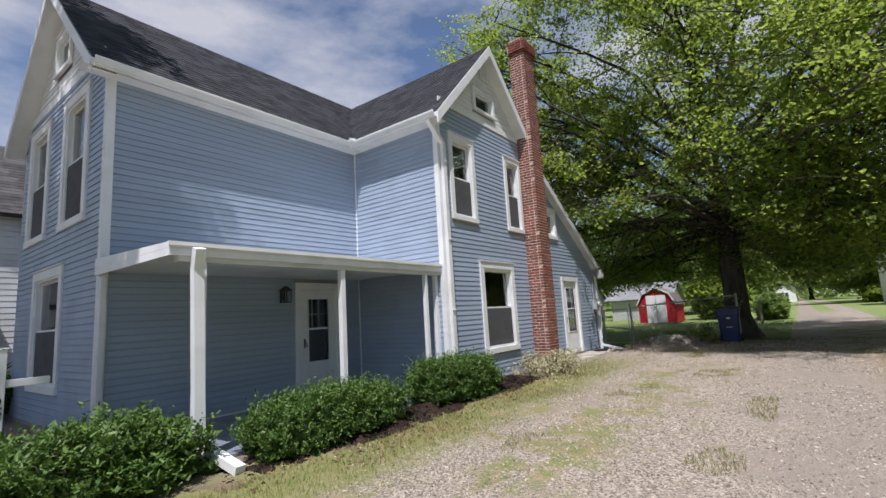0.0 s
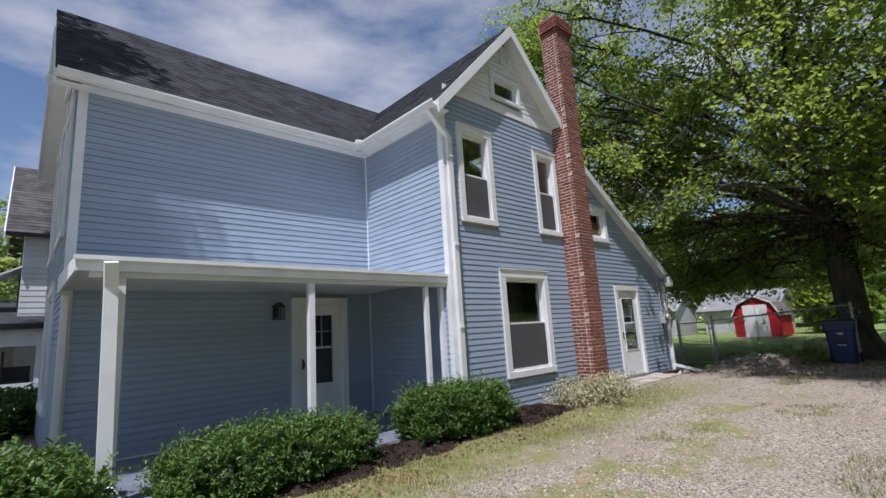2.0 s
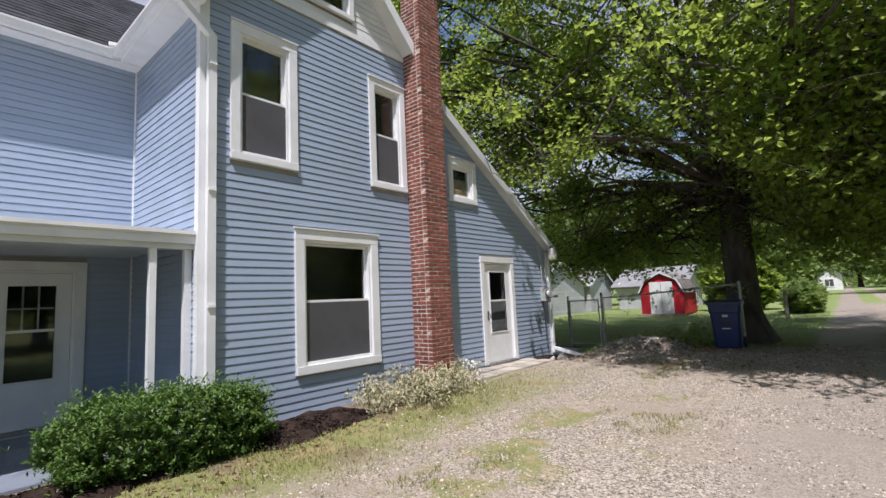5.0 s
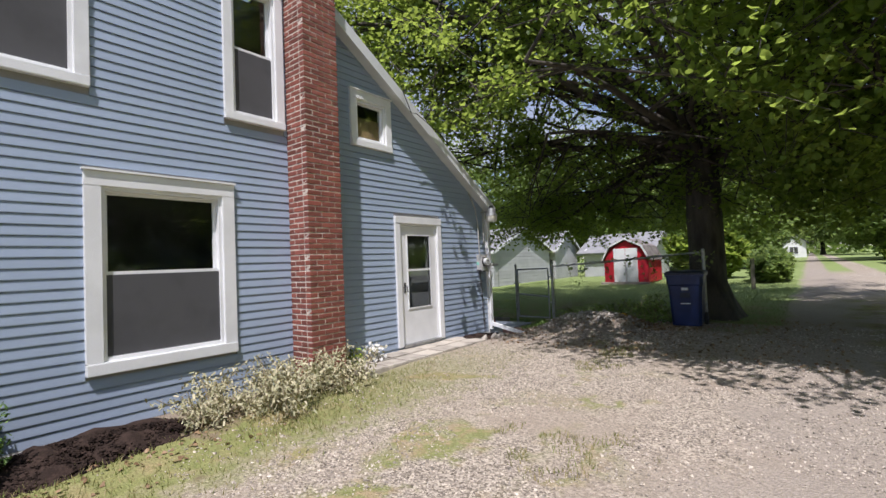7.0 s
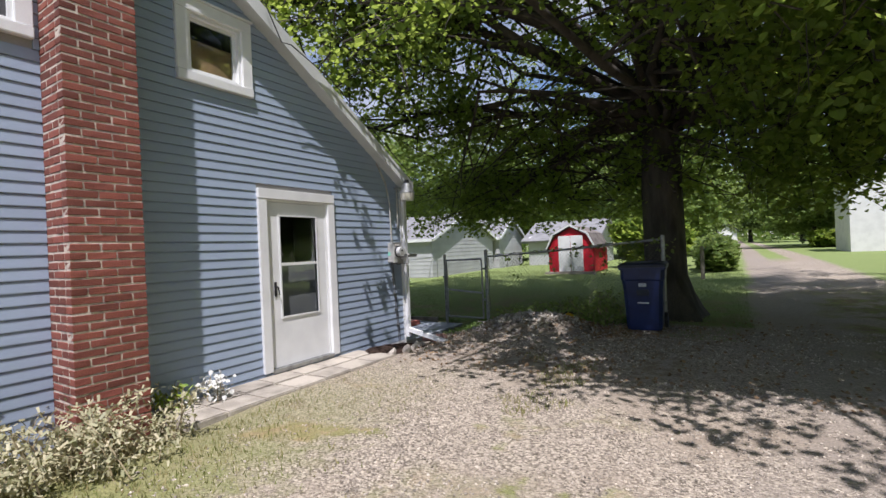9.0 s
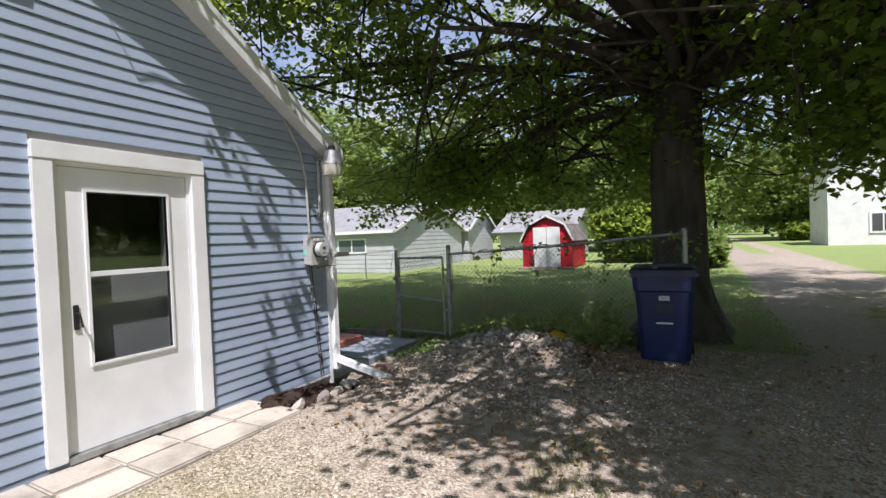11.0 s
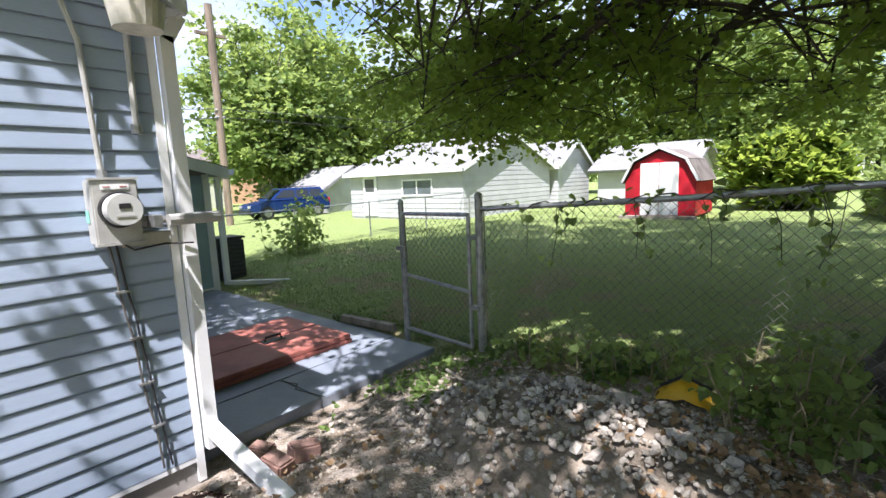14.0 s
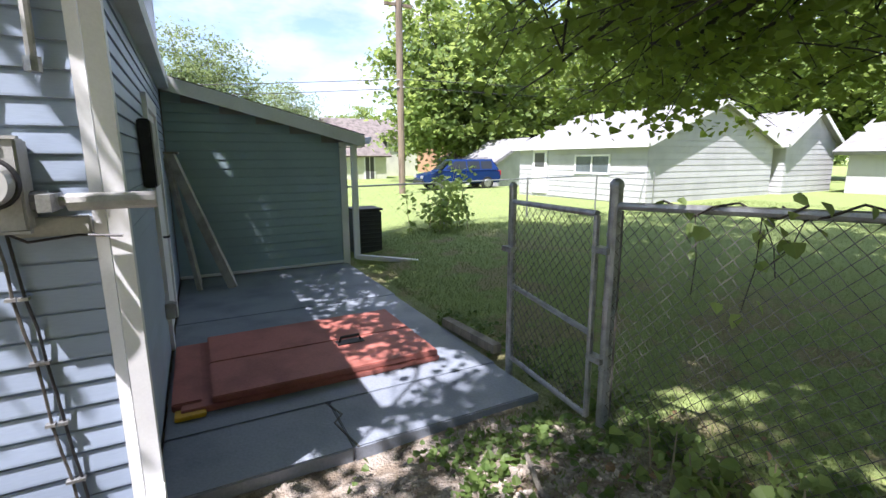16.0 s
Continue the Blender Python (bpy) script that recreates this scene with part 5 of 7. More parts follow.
# white garages
def garage(name, label, x0, x1, y0, y1, z0, ze, zr, ridge_along, mat, roofmat, windows=(), doors=()):
    g = thing(name, label, "garage")
    core = part("wall", boxes((x0, x1, y0, y1, z0 - 0.2, ze)), mat, g)
    o = 0.25
    for s in (0, 1):
        bm = bmesh.new()
        if ridge_along == "x":
            prism(bm, [((x0, x1 - 0.1)[s], y0, ze), ((x0, x1 - 0.1)[s], y1, ze), ((x0, x1 - 0.1)[s], (y0 + y1) / 2, zr - 0.05)], (0.1, 0, 0))
        else:
            prism(bm, [(x0, (y0, y1 - 0.1)[s], ze), (x1, (y0, y1 - 0.1)[s], ze), ((x0 + x1) / 2, (y0, y1 - 0.1)[s], zr - 0.05)], (0, 0.1, 0))
        part("gable", bm, mat, g)
    for s in (0, 1):
        bm = bmesh.new()
        if ridge_along == "x":
            ya, ym = (y0 - o, y1 + o)[s], (y0 + y1) / 2
            za = ze - o * (zr - ze) / ((y1 - y0) / 2)
            slab_roof(bm, (x0 - o, ya, za), (x1 + o, ya, za), (x1 + o, ym, zr), (x0 - o, ym, zr), 0.08)
            tr = bmesh.new()
            bar(tr, (x1 + o, ya, za - 0.06), (x1 + o, ym, zr - 0.06), 0.03, 0.14)
            bar(tr, (x1 + o - 0.05, ya, za - 0.06), (x0 - o, ya, za - 0.06), 0.03, 0.14)
        else:
            xa, xm = (x0 - o, x1 + o)[s], (x0 + x1) / 2
            za = ze - o * (zr - ze) / ((x1 - x0) / 2)
            slab_roof(bm, (xa, y0 - o, za), (xa, y1 + o, za), (xm, y1 + o, zr), (xm, y0 - o, zr), 0.08)
            tr = bmesh.new()
            bar(tr, (xa, y0 - o, za - 0.06), (xm, y0 - o, zr - 0.06), 0.03, 0.14)
        part("roof", bm, roofmat, g)
        part("trim", tr, WHITE, g)
    if ridge_along == "x":
        lapped(core, "siding_board", "x", x1, 1, z0, zr - 0.15, 0.2, lambda z: (y0 + max(0, (z - ze) / (zr - ze)) * (y1 - y0) / 2, y1 - max(0, (z - ze) / (zr - ze)) * (y1 - y0) / 2), [], mat, 0.02)
    lapped(core, "siding_board", "y", y0, -1, z0, ze - 0.1, 0.2, lambda z: (x0, x1), [(a - 0.08, b + 0.08, c - 0.08, d + 0.08) for a, b, c, d in [*windows, *doors]], mat, 0.02)
    for a, b, c, d in windows:
        w = part("window", boxes((a - 0.07, b + 0.07, y0 - 0.04, y0 - 0.001, c - 0.07, c), (a - 0.07, b + 0.07, y0 - 0.04, y0 - 0.001, d, d + 0.07), (a - 0.07, a, y0 - 0.04, y0 - 0.001, c, d), (b, b + 0.07, y0 - 0.04, y0 - 0.001, c, d), ((a + b) / 2 - 0.03, (a + b) / 2 + 0.03, y0 - 0.038, y0 - 0.001, c, d)), WHITE, g)
        part("pane", boxes((a, b, y0 - 0.02, y0 - 0.008, c, d)), material("garage_glass", (0.12, 0.15, 0.16), 0.15, 0.1, 3, 20, 0.0), w)
    for a, b, c, d in doors:
        dr = part("door", boxes((a, b, y0 - 0.05, y0 - 0.001, c, d), bevel=0.01), WHITE, g, "white door with small window")
        part("pane", boxes((a + 0.15, b - 0.15, y0 - 0.056, y0 - 0.051, c + 1.05, d - 0.2)), material("door_glass", (0.08, 0.09, 0.09), 0.15, 0.1, 3, 20, 0.0), dr)
    return g


garage("garage", "long white sided garage with a slider window", -19.8, -13.3, 28.5, 35.3, 0.25, 2.25, 3.6, "x", GARAGE, ROOF_PALE, [(-16.4, -14.85, 1.2, 1.75)], [(-18.9, -18.0, 0.3, 2.1)])
garage("garage", "small white gabled garage beside the long one", -17.0, -13.0, 35.6, 39.2, 0.2, 2.35, 3.5, "x", GARAGE, ROOF_PALE)

# ---- extension, patio and the things on the back wall ----
XW, XN = -10.75, 18.19
ext = wall_core("wall_extension", "x", XW, NY + 0.001, XN, -0.3, 2.72, -0.15, [], PLASTER, cuts=(((0, XN, 1.98), (0, 0.27, 1)),), label="extension wall with teal lapped siding")
lapped(ext, "siding_board", "x", XW, 1, 0.03, 2.68, 0.127, lambda z: (NY + 0.03, min(XN - 0.09, XN - (z + 0.08 - 1.98) / 0.27)), [], TEAL)
part("corner_post", boxes((XW - 0.07, XW + 0.03, XN - 0.09, XN + 0.02, -0.06, 1.95)), WHITE, ext)
part("starter_strip", boxes((XW, XW + 0.03, NY + 0.03, XN - 0.09, -0.01, 0.028)), WHITE, ext)
ext2 = wall_core("wall_extension_north", "y", XN, -14.5, XW - 0.151, -0.3, 1.98, -0.15, [], TEAL, label="back wall of the extension in teal siding")
er = tagged(new("extension_roof"), "low lean-to roof with grey shingles and white fascia", "roof", kind="structure")
bm = bmesh.new()
slab_roof(bm, (XW + 0.16, XN + 0.28, 2.06), (-14.6, XN + 0.28, 2.06), (-14.6, NY, 2.79), (XW + 0.16, NY, 2.79), 0.07)
part("roof_deck", bm, SHINGLE_BROWN, er)
part("rake_board", rake((XW + 0.16, NY + 0.02, 2.79), (XW + 0.16, XN + 0.28, 2.06), 0.19), GREY_WHITE, er)
part("soffit", boxes((XW + 0.001, XW + 0.155, XN - 0.1, XN + 0.26, 1.86, 1.875)), WHITE, er)
part("gutter", gutter((XW + 0.19, XN + 0.28, 2.03), (-14.4, XN + 0.28, 2.03), (0, 1, 0)), GREY_WHITE, er)
shingles("shingle_course", (XW + 0.18, XN + 0.29, 2.06), (-14.6, XN + 0.29, 2.06), (-14.6, NY, 2.795), (XW + 0.18, NY, 2.795), er, SHINGLE_BROWN)
PT = -0.02
patio = tagged(new("patio"), "grey-blue painted concrete patio with cracks", "patio", kind="structure")
for a, b, c, d in ((-6.30, -5.70, NY + 0.03, 16.72), (-6.30, -5.70, 16.724, 18.12), (-8.60, -6.31, NY + 0.03, 18.14), (XW + 0.04, -8.61, NY + 0.03, 18.16)):
    part("slab", boxes((a, b, c, d, PT - 0.2, PT), bevel=0.008), PATIO_GREY, patio)
part("crack", bars(((-6.3, 16.70, PT + 0.001), (-6.1, 16.76, PT + 0.001)), ((-6.1, 16.76, PT + 0.001), (-6.02, 16.69, PT + 0.001)), ((-6.02, 16.69, PT + 0.001), (-5.70, 16.75, PT + 0.001)), wide=0.012, deep=0.004), DARK, patio)
hatch = thing("cellar_hatch", "pair of faded red cellar doors lying in the patio", "hatch")
part("frame", boxes((-7.84, -6.56, LE, 17.74, PT + 0.001, PT + 0.045), bevel=0.006), HATCH_RED, hatch)
for a, b in ((-7.83, -7.205), (-7.195, -6.57)):
    part("door", boxes((a, b, 15.99, 17.73, PT + 0.047, PT + 0.095), bevel=0.008), HATCH_RED, hatch)
part("handle", tubes([(-7.10, 17.02, PT + 0.095), (-7.10, 17.04, PT + 0.15), (-7.10, 17.20, PT + 0.15), (-7.10, 17.22, PT + 0.095)], r=0.013), BLACK, hatch, "black iron pull handle")
part("handle_plate", boxes((-7.15, -7.05, 17.0, 17.24, PT + 0.096, PT + 0.102)), BLACK, hatch)
rb = thing("red_board", "faded red board beside the cellar doors", "board")
part("plank", boxes((-7.8, -6.65, 15.74, 15.93, PT + 0.001, PT + 0.06), bevel=0.008), HATCH_RED, rb)
yl_b = thing("yellow_strap", "short yellow strap lying on the patio", "strap")
part("strap", boxes((-6.62, -6.5, 15.76, 15.95, PT + 0.001, PT + 0.03), bevel=0.006), YELLOW, yl_b)
tim = thing("timber", "weathered grey timber at the patio edge", "timber")
part("beam", bars(((-7.31, 18.20, 0.02), (-6.45, 18.26, 0.02)), wide=0.09, deep=0.08), WOOD_GREY, tim)
acu = thing("air_conditioner", "dark outdoor air conditioner unit beside the extension", "air conditioner")
part("case", boxes((-11.85, -11.3, 18.5, 19.0, -0.12, 0.76), bevel=0.03), material("dark_ac_metal", (0.035, 0.038, 0.036), 0.5, 0.15, 6, 60, 0.1), acu)
part("top_grille", boxes((-11.87, -11.28, 18.48, 19.02, 0.761, 0.80), bevel=0.01), BLACK, acu)
for i in range(9):
    part("louvre", boxes((-11.299, -11.28, 18.54, 18.96, 0.0 + i * 0.08, 0.03 + i * 0.08)), BLACK, acu)
downspout("white outlet pipe on the grass by the extension", [((XW + 0.10, XN + 0.12, 1.9), (XW + 0.10, XN + 0.12, 0.06)), ((XW + 0.10, XN + 0.3, 1.98), (XW + 0.10, XN + 0.12, 1.88)), ((XW + 0.10, XN + 0.12, 0.08), (-10.0, 19.2, 0.02))], 0.07, 0.09)

# back door, closed, and what hangs there
bd = thing("door_3", "white back door seen from the side", "door", kind="structure")
part("casing_side", boxes((-8.97, -8.85, NY, NY + 0.05, 0.0, 2.1)), WHITE, bd)
part("casing_side", boxes((-7.95, -7.83, NY, NY + 0.05, 0.0, 2.1)), WHITE, bd)
part("casing_head", boxes((-8.97, -7.83, NY, NY + 0.055, 2.101, 2.22)), WHITE, bd)
part("door_leaf", boxes((-8.845, -7.955, NY - 0.05, NY + 0.03, 0.06, 2.095), bevel=0.006), WHITE, bd)
part("door_handle", tubes([(-8.02, NY + 0.03, 1.0), (-8.02, NY + 0.09, 1.0), (-8.1, NY + 0.09, 1.0)], r=0.01), BLACK, bd)
wb = thing("wall_box", "dark grey metal cabinet on the back wall", "cabinet")
part("case", boxes((-7.50, -7.14, NY + 0.02, NY + 0.10, 1.48, 1.96), bevel=0.01), BLACK, wb)
part("door", boxes((-7.48, -7.16, NY + 0.101, NY + 0.11, 1.50, 1.94)), METER_GREY, wb)
so = thing("outdoor_socket", "grey outdoor socket box on the back wall", "socket")
part("box", boxes((-7.76, -7.66, NY + 0.02, NY + 0.09, 0.34, 0.48), bevel=0.008), METER_GREY, so)
part("cover", boxes((-7.75, -7.67, NY + 0.091, NY + 0.105, 0.35, 0.47), bevel=0.004), GALV, so)
LADDER = material("pale_ladder_wood", (0.42, 0.40, 0.35), 0.85, 0.15, 5, 70, 0.3)
lad = thing("step_ladder", "old grey wooden ladder leaning in the corner", "ladder")
for x in (-10.35, -9.95):
    part("rail", bars(((x, 16.35, PT), (x - 0.18, 15.76, 1.75)), wide=0.06, deep=0.11), LADDER, lad)
    part("back_leg", bars(((x - 0.05, 15.95, PT), (x - 0.18, 15.72, 1.70)), wide=0.04, deep=0.06), LADDER, lad)
for k in range(5):
    u = 0.15 + k * 0.16
    p0 = Vector((-10.35, 16.35, PT)).lerp(Vector((-10.53, 15.76, 1.75)), u)
    part("step", bars((p0, p0 + Vector((0.4, 0, 0))), wide=0.11, deep=0.025), WOOD_GREY, lad)
part("top", boxes((-10.58, -10.08, 15.69, 15.86, 1.751, 1.78)), WOOD_GREY, lad)

# electricity meter, conduits, lamp at the corner
mt = thing("electricity_meter", "grey electricity meter box with round glass meter", "meter")
part("box", boxes((EX + 0.02, EX + 0.15, 15.30, 15.50, 1.43, 1.75), bevel=0.008), METER_GREY, mt)
part("label_plate", boxes((EX + 0.151, EX + 0.154, 15.34, 15.46, 1.70, 1.725)), WHITE, mt)
for y in (15.35, 15.42):
    part("label_bar", boxes((EX + 0.1545, EX + 0.156, y, y + 0.03, 1.709, 1.715)), HATCH_RED, mt)
part("sticker", boxes((EX + 0.03, EX + 0.08, 15.296, 15.2985, 1.54, 1.60)), material("mint_green_sticker", (0.25, 0.62, 0.50), 0.5, 0.06, 20, 90, 0.0), mt, "mint green sticker")
for z in (1.425, 1.746):
    part("cover_lip", boxes((EX + 0.12, EX + 0.156, 15.295, 15.505, z, z + 0.011)), METER_GREY, mt)
part("seal_wire", tubes([(EX + 0.1, 15.41, 1.43), (EX + 0.075, 15.47, 1.385), (EX + 0.07, 15.62, 1.40), (EX + 0.09, 15.76, 1.39)], r=0.005, seg=5), BLACK, mt, "thin dark cable")
for r, d0, d1, m, nm in ((0.092, 0.15, 0.172, BLACK, "ring"), (0.08, 0.172, 0.235, material("meter_glass", (0.55, 0.56, 0.55), 0.12, 0.05, 10, 40, 0.0), "dial")):
    bm = bmesh.new()
    bmesh.ops.create_cone(bm, cap_ends=True, segments=32, radius1=r, radius2=r * 0.95, depth=d1 - d0, matrix=pose(EX + (d0 + d1) / 2, 15.41, 1.60, 0, 90, 0))
    part(nm, bm, m, mt)
part("display", boxes((EX + 0.236, EX + 0.239, 15.385, 15.435, 1.605, 1.63)), BLACK, mt)
part("display_bar", boxes((EX + 0.236, EX + 0.239, 15.37, 15.45, 1.565, 1.573)), METER_GREY, mt)
part("lower_box", boxes((EX + 0.02, EX + 0.07, 15.42, 15.66, 1.40, 1.47), bevel=0.006), METER_GREY, mt)
for nm, pts, r, m in (("service_conduit", [(EX + 0.05, 15.38, 1.75), (EX + 0.05, 15.36, 2.4), (EX + 0.05, 15.28, 2.72), (EX + 0.07, 15.05, 3.02)], 0.014, METER_GREY),
                      ("conduit", [(EX + 0.07, 15.50, 1.53), (EX + 0.07, 15.70, 1.53)], 0.022, GALV),
                      ("lamp_conduit", [(EX + 0.05, 15.56, 1.98), (EX + 0.05, 15.57, 2.72)], 0.016, METER_GREY)):
    c = thing(nm, "grey electrical conduit on the house wall", "conduit", "conduits")
    part("pipe", tubes(pts, r=r), m, c)
    part("fitting", tubes([Vector(pts[0]), Vector(pts[0]) + (Vector(pts[1]) - Vector(pts[0])).normalized() * 0.05], r=r * 1.7), GALV, c)
cbx = thing("conduit", "grey conduit elbow sticking out past the corner", "conduit")
bm = bmesh.new()
tube(bm, [(EX + 0.16, 15.62, 1.53), (EX + 0.16, 15.66, 1.53), (EX + 0.16, 15.86, 1.53), (EX + 0.16, 15.89, 1.53)], 0.032, 10)
part("body", bm, METER_GREY, cbx)
part("clamp", boxes((EX + 0.02, EX + 0.20, 15.54, 15.58, 1.50, 1.56)), GALV, cbx)
for k, dy in enumerate((0.0, 0.035)):
    c = thing("wall_cable", "thin dark cable stapled down the siding", "cable", "cables")
    rng = random.Random(40 + k)
    pts = [(EX + 0.035, 15.37 + dy + 0.012 * i + rng.uniform(-0.006, 0.006), 1.43 - i * 0.13) for i in range(11)]
    part("cable", tubes(pts, r=0.006, seg=5), BLACK if k else WIRE, c)
    for i in (2, 4, 6, 8):
        part("staple", boxes((EX + 0.02, EX + 0.05, pts[i][1] - 0.02, pts[i][1] + 0.012, pts[i][2] - 0.006, pts[i][2] + 0.006)), GALV, c)
yd = thing("security_lamp", "round dusk-to-dawn lamp at the corner eave", "lamp")
LYX, LYY = EX + 0.28, 15.55
lens = material("acrylic_lens", (0.62, 0.60, 0.52), 0.35, 0.08, 20, 80, 0.2)
for nm, z0, z1, r0, r1, m in (("refractor", 2.44, 2.56, 0.105, 0.125, lens), ("refractor_rim", 2.561, 2.60, 0.128, 0.12, GALV), ("housing", 2.601, 2.72, 0.10, 0.075, GALV), ("photocell", 2.721, 2.78, 0.045, 0.04, BLACK)):
    bm = bmesh.new()
    bmesh.ops.create_cone(bm, cap_ends=True, segments=24, radius1=r0, radius2=r1, depth=z1 - z0, matrix=pose(LYX, LYY, (z0 + z1) / 2))
    part(nm, bm, m, yd)
part("arm", tubes([(EX + 0.02, LYY, 2.66), (LYX - 0.06, LYY, 2.66)], r=0.02), GALV, yd)
wc = thing("service_wire", "dark cable looped along the low eave", "cable")
part("wire", tubes([(LX + 0.06, 12.9, low_top(12.9) + 0.02), (LX + 0.10, 13.1, low_top(13.1) - 0.28), (LX + 0.09, 13.25, low_top(13.25) - 0.16), (LX + 0.07, 13.9, low_top(13.9) + 0.03), (LX + 0.07, 15.6, low_top(15.6) + 0.04)], r=0.008, seg=5), BLACK, wc)


# ---- low growth ----
def clump(name, label, category, c, size, count, leaf_size, seed, mat, stems=18, box_power=4.0, woody=None, kind_leaf=False):
    """A dense rounded shrub: stems and many small leaves over an uneven boxy hull."""
    rng, nr = random.Random(seed), np.random.default_rng(seed)
    t = thing(name, label, category)
    c = Vector(c)
    bm = bmesh.new()
    for i in range(stems):
        a = rng.uniform(0, 2 * math.pi)
        r = rng.random() ** 0.5
        e = c + Vector((math.cos(a) * r * size[0] * 0.42, math.sin(a) * r * size[1] * 0.42, size[2] * rng.uniform(0.45, 0.85)))
        s = c + Vector((math.cos(a) * r * size[0] * 0.22, math.sin(a) * r * size[1] * 0.34, -0.03))
        tube(bm, [s, s.lerp(e, 0.5) + Vector((rng.uniform(-0.05, 0.05), rng.uniform(-0.05, 0.05), 0.03)), e], 0.012, 4, 0.004)
    part("stem", bm, woody or BARK, t)["kind"] = "stuff"
    per = 14
    count //= per
    d = nr.normal(0, 1, (count, 3))
    d /= np.linalg.norm(d, axis=1)[:, None]
    k = (np.abs(d) ** box_power).sum(axis=1) ** (-1 / box_power)
    wob = np.array([noise.noise(Vector((p[0] * 2.1 + seed, p[1] * 2.1 * size[1] / size[0], p[2] * 2.1))) * 0.24 + noise.noise(Vector((p[0] * 6 + seed, p[1] * 6, p[2] * 6))) * 0.09 for p in d])
    rad = (k * (1 + wob) * (1 - 0.30 * nr.random(count) ** 2.2))[:, None]
    pts = d * rad * np.array(size) / 2 + np.array([c.x, c.y, c.z + size[2] / 2])
    # every spot carries a short sprig, needles along it
    aim = d * 0.8 + np.array([0, 0, 0.45]) + nr.normal(0, 0.4, (count, 3))
    reach = nr.uniform(0.03, 0.14, count) + 0.09 * nr.random(count) ** 6
    idx = np.repeat(np.arange(count), per)
    u = nr.random(len(idx))
    pts = pts[idx] + aim[idx] * (u * reach[idx])[:, None] + nr.normal(0, 0.012, (len(idx), 3))
    pts = pts[pts[:, 2] > c.z + 0.02]
    leaves_mesh("leaf", pts, leaf_size, nr, mat, t, droop=-0.5, lobes=False)["kind"] = "stuff"
    return t


clump("yew_shrub", "low clipped dark green yew shrub beside the porch", "shrub", (-5.02, 6.86, 0.03), (0.88, 1.74, 0.64), 52000, 0.036, 3, LEAF_SHRUB)
clump("yew_shrub", "long clipped dark green yew shrub before the porch", "shrub", (-5.02, 4.08, 0.0), (0.88, 2.05, 0.57), 60000, 0.036, 4, LEAF_SHRUB)
clump("yew_shrub", "shaded spreading yew shrub at the street corner", "shrub", (-5.75, 1.75, -0.02), (1.5, 1.7, 0.55), 26000, 0.055, 5, LEAF_SHRUB)

# ---- beds, flowers, paving and rubble ----
def mound(name, label, category, x0, x1, y0, y1, h, mat, seed, bumps=0.5, step=0.05):
    bm = bmesh.new()
    nx, ny = max(3, int((x1 - x0) / step)), max(3, int((y1 - y0) / step))
    grid = []
    for j in range(ny + 1):
        row = []
        for i in range(nx + 1):
            u, v = i / nx, j / ny
            x, y = x0 + (x1 - x0) * u, y0 + (y1 - y0) * v
            edge = (math.sin(math.pi * u) * math.sin(math.pi * v)) ** 0.6
            z = ground_z(x, y) - 0.09 + (h + 0.09) * edge * (1 + bumps * noise.noise((x * 5, y * 5, seed)) + 0.25 * bumps * noise.noise((x * 17, y * 17, seed)))
            row.append(bm.verts.new((x, y, z)))
        grid.append(row)
    for a, b in zip(grid, grid[1:]):
        for i in range(nx):
            bm.faces.new((a[i], a[i + 1], b[i + 1], b[i]))
    return tagged(link(name, bm, mat, smooth=True), label, category, kind="stuff")


mound("mulch_bed", "dark brown mulch bed along the house wall", "mulch", EX, -4.35, 7.4, 9.5, 0.12, MULCH, 2)
mound("mulch_bed", "dark brown mulch under the porch shrubs", "mulch", -5.45, -4.25, 2.2, 7.6, 0.09, MULCH, 3)
mound("mulch_bed", "dark mulch bed at the back corner of the house", "mulch", EX, -4.80, 14.2, 15.75, 0.11, MULCH, 5)
mound("mulch_bed", "shaded mulch bed along the street side", "mulch", -9.5, -5.4, 0.6, 2.3, 0.06, MULCH, 6)


def rocks(name, label, category, spots, mat, seed, kind="stuff", small=False):
    """Many angular stones: (x, y, z, size), joined."""
    rng = random.Random(seed)
    shapes = []
    for k in range(10):
        bm = bmesh.new()
        if small:
            ring = [bm.verts.new((math.cos(q * 1.5708), math.sin(q * 1.5708), 0)) for q in range(4)]
            for tip in (bm.verts.new((0.2, 0.1, 1)), bm.verts.new((0, -0.1, -1))):
                for q in range(4):
                    bm.faces.new((ring[q], ring[(q + 1) % 4], tip))
            bmesh.ops.recalc_face_normals(bm, faces=bm.faces[:])
        else:
            bmesh.ops.create_icosphere(bm, subdivisions=1, radius=1.0)
        for v in bm.verts:
            v.co *= rng.uniform(0.62, 1.15)
        vs = [v.co.copy() for v in bm.verts]
        bm.verts.index_update()
        shapes.append((vs, [tuple(v.index for v in f.verts) for f in bm.faces]))
        bm.free()
    verts, faces = [], []
    for x, y, z, s in spots:
        vs, fs = rng.choice(shapes)
        m = pose(0, 0, 0, rng.uniform(0, 40), rng.uniform(0, 40), rng.uniform(0, 360)).to_3x3() @ Matrix.Diagonal((1, rng.uniform(0.6, 1), rng.uniform(0.45, 0.8)))
        t = len(verts)
        verts += [tuple(m @ v * s + Vector((x, y, z))) for v in vs]
        faces += [tuple(i + t for i in f) for f in fs]
    me = bpy.data.meshes.new(name)
    me.from_pydata(verts, [], faces)
    me.materials.append(mat)
    return tagged(new(name, me), label, category, kind=kind)


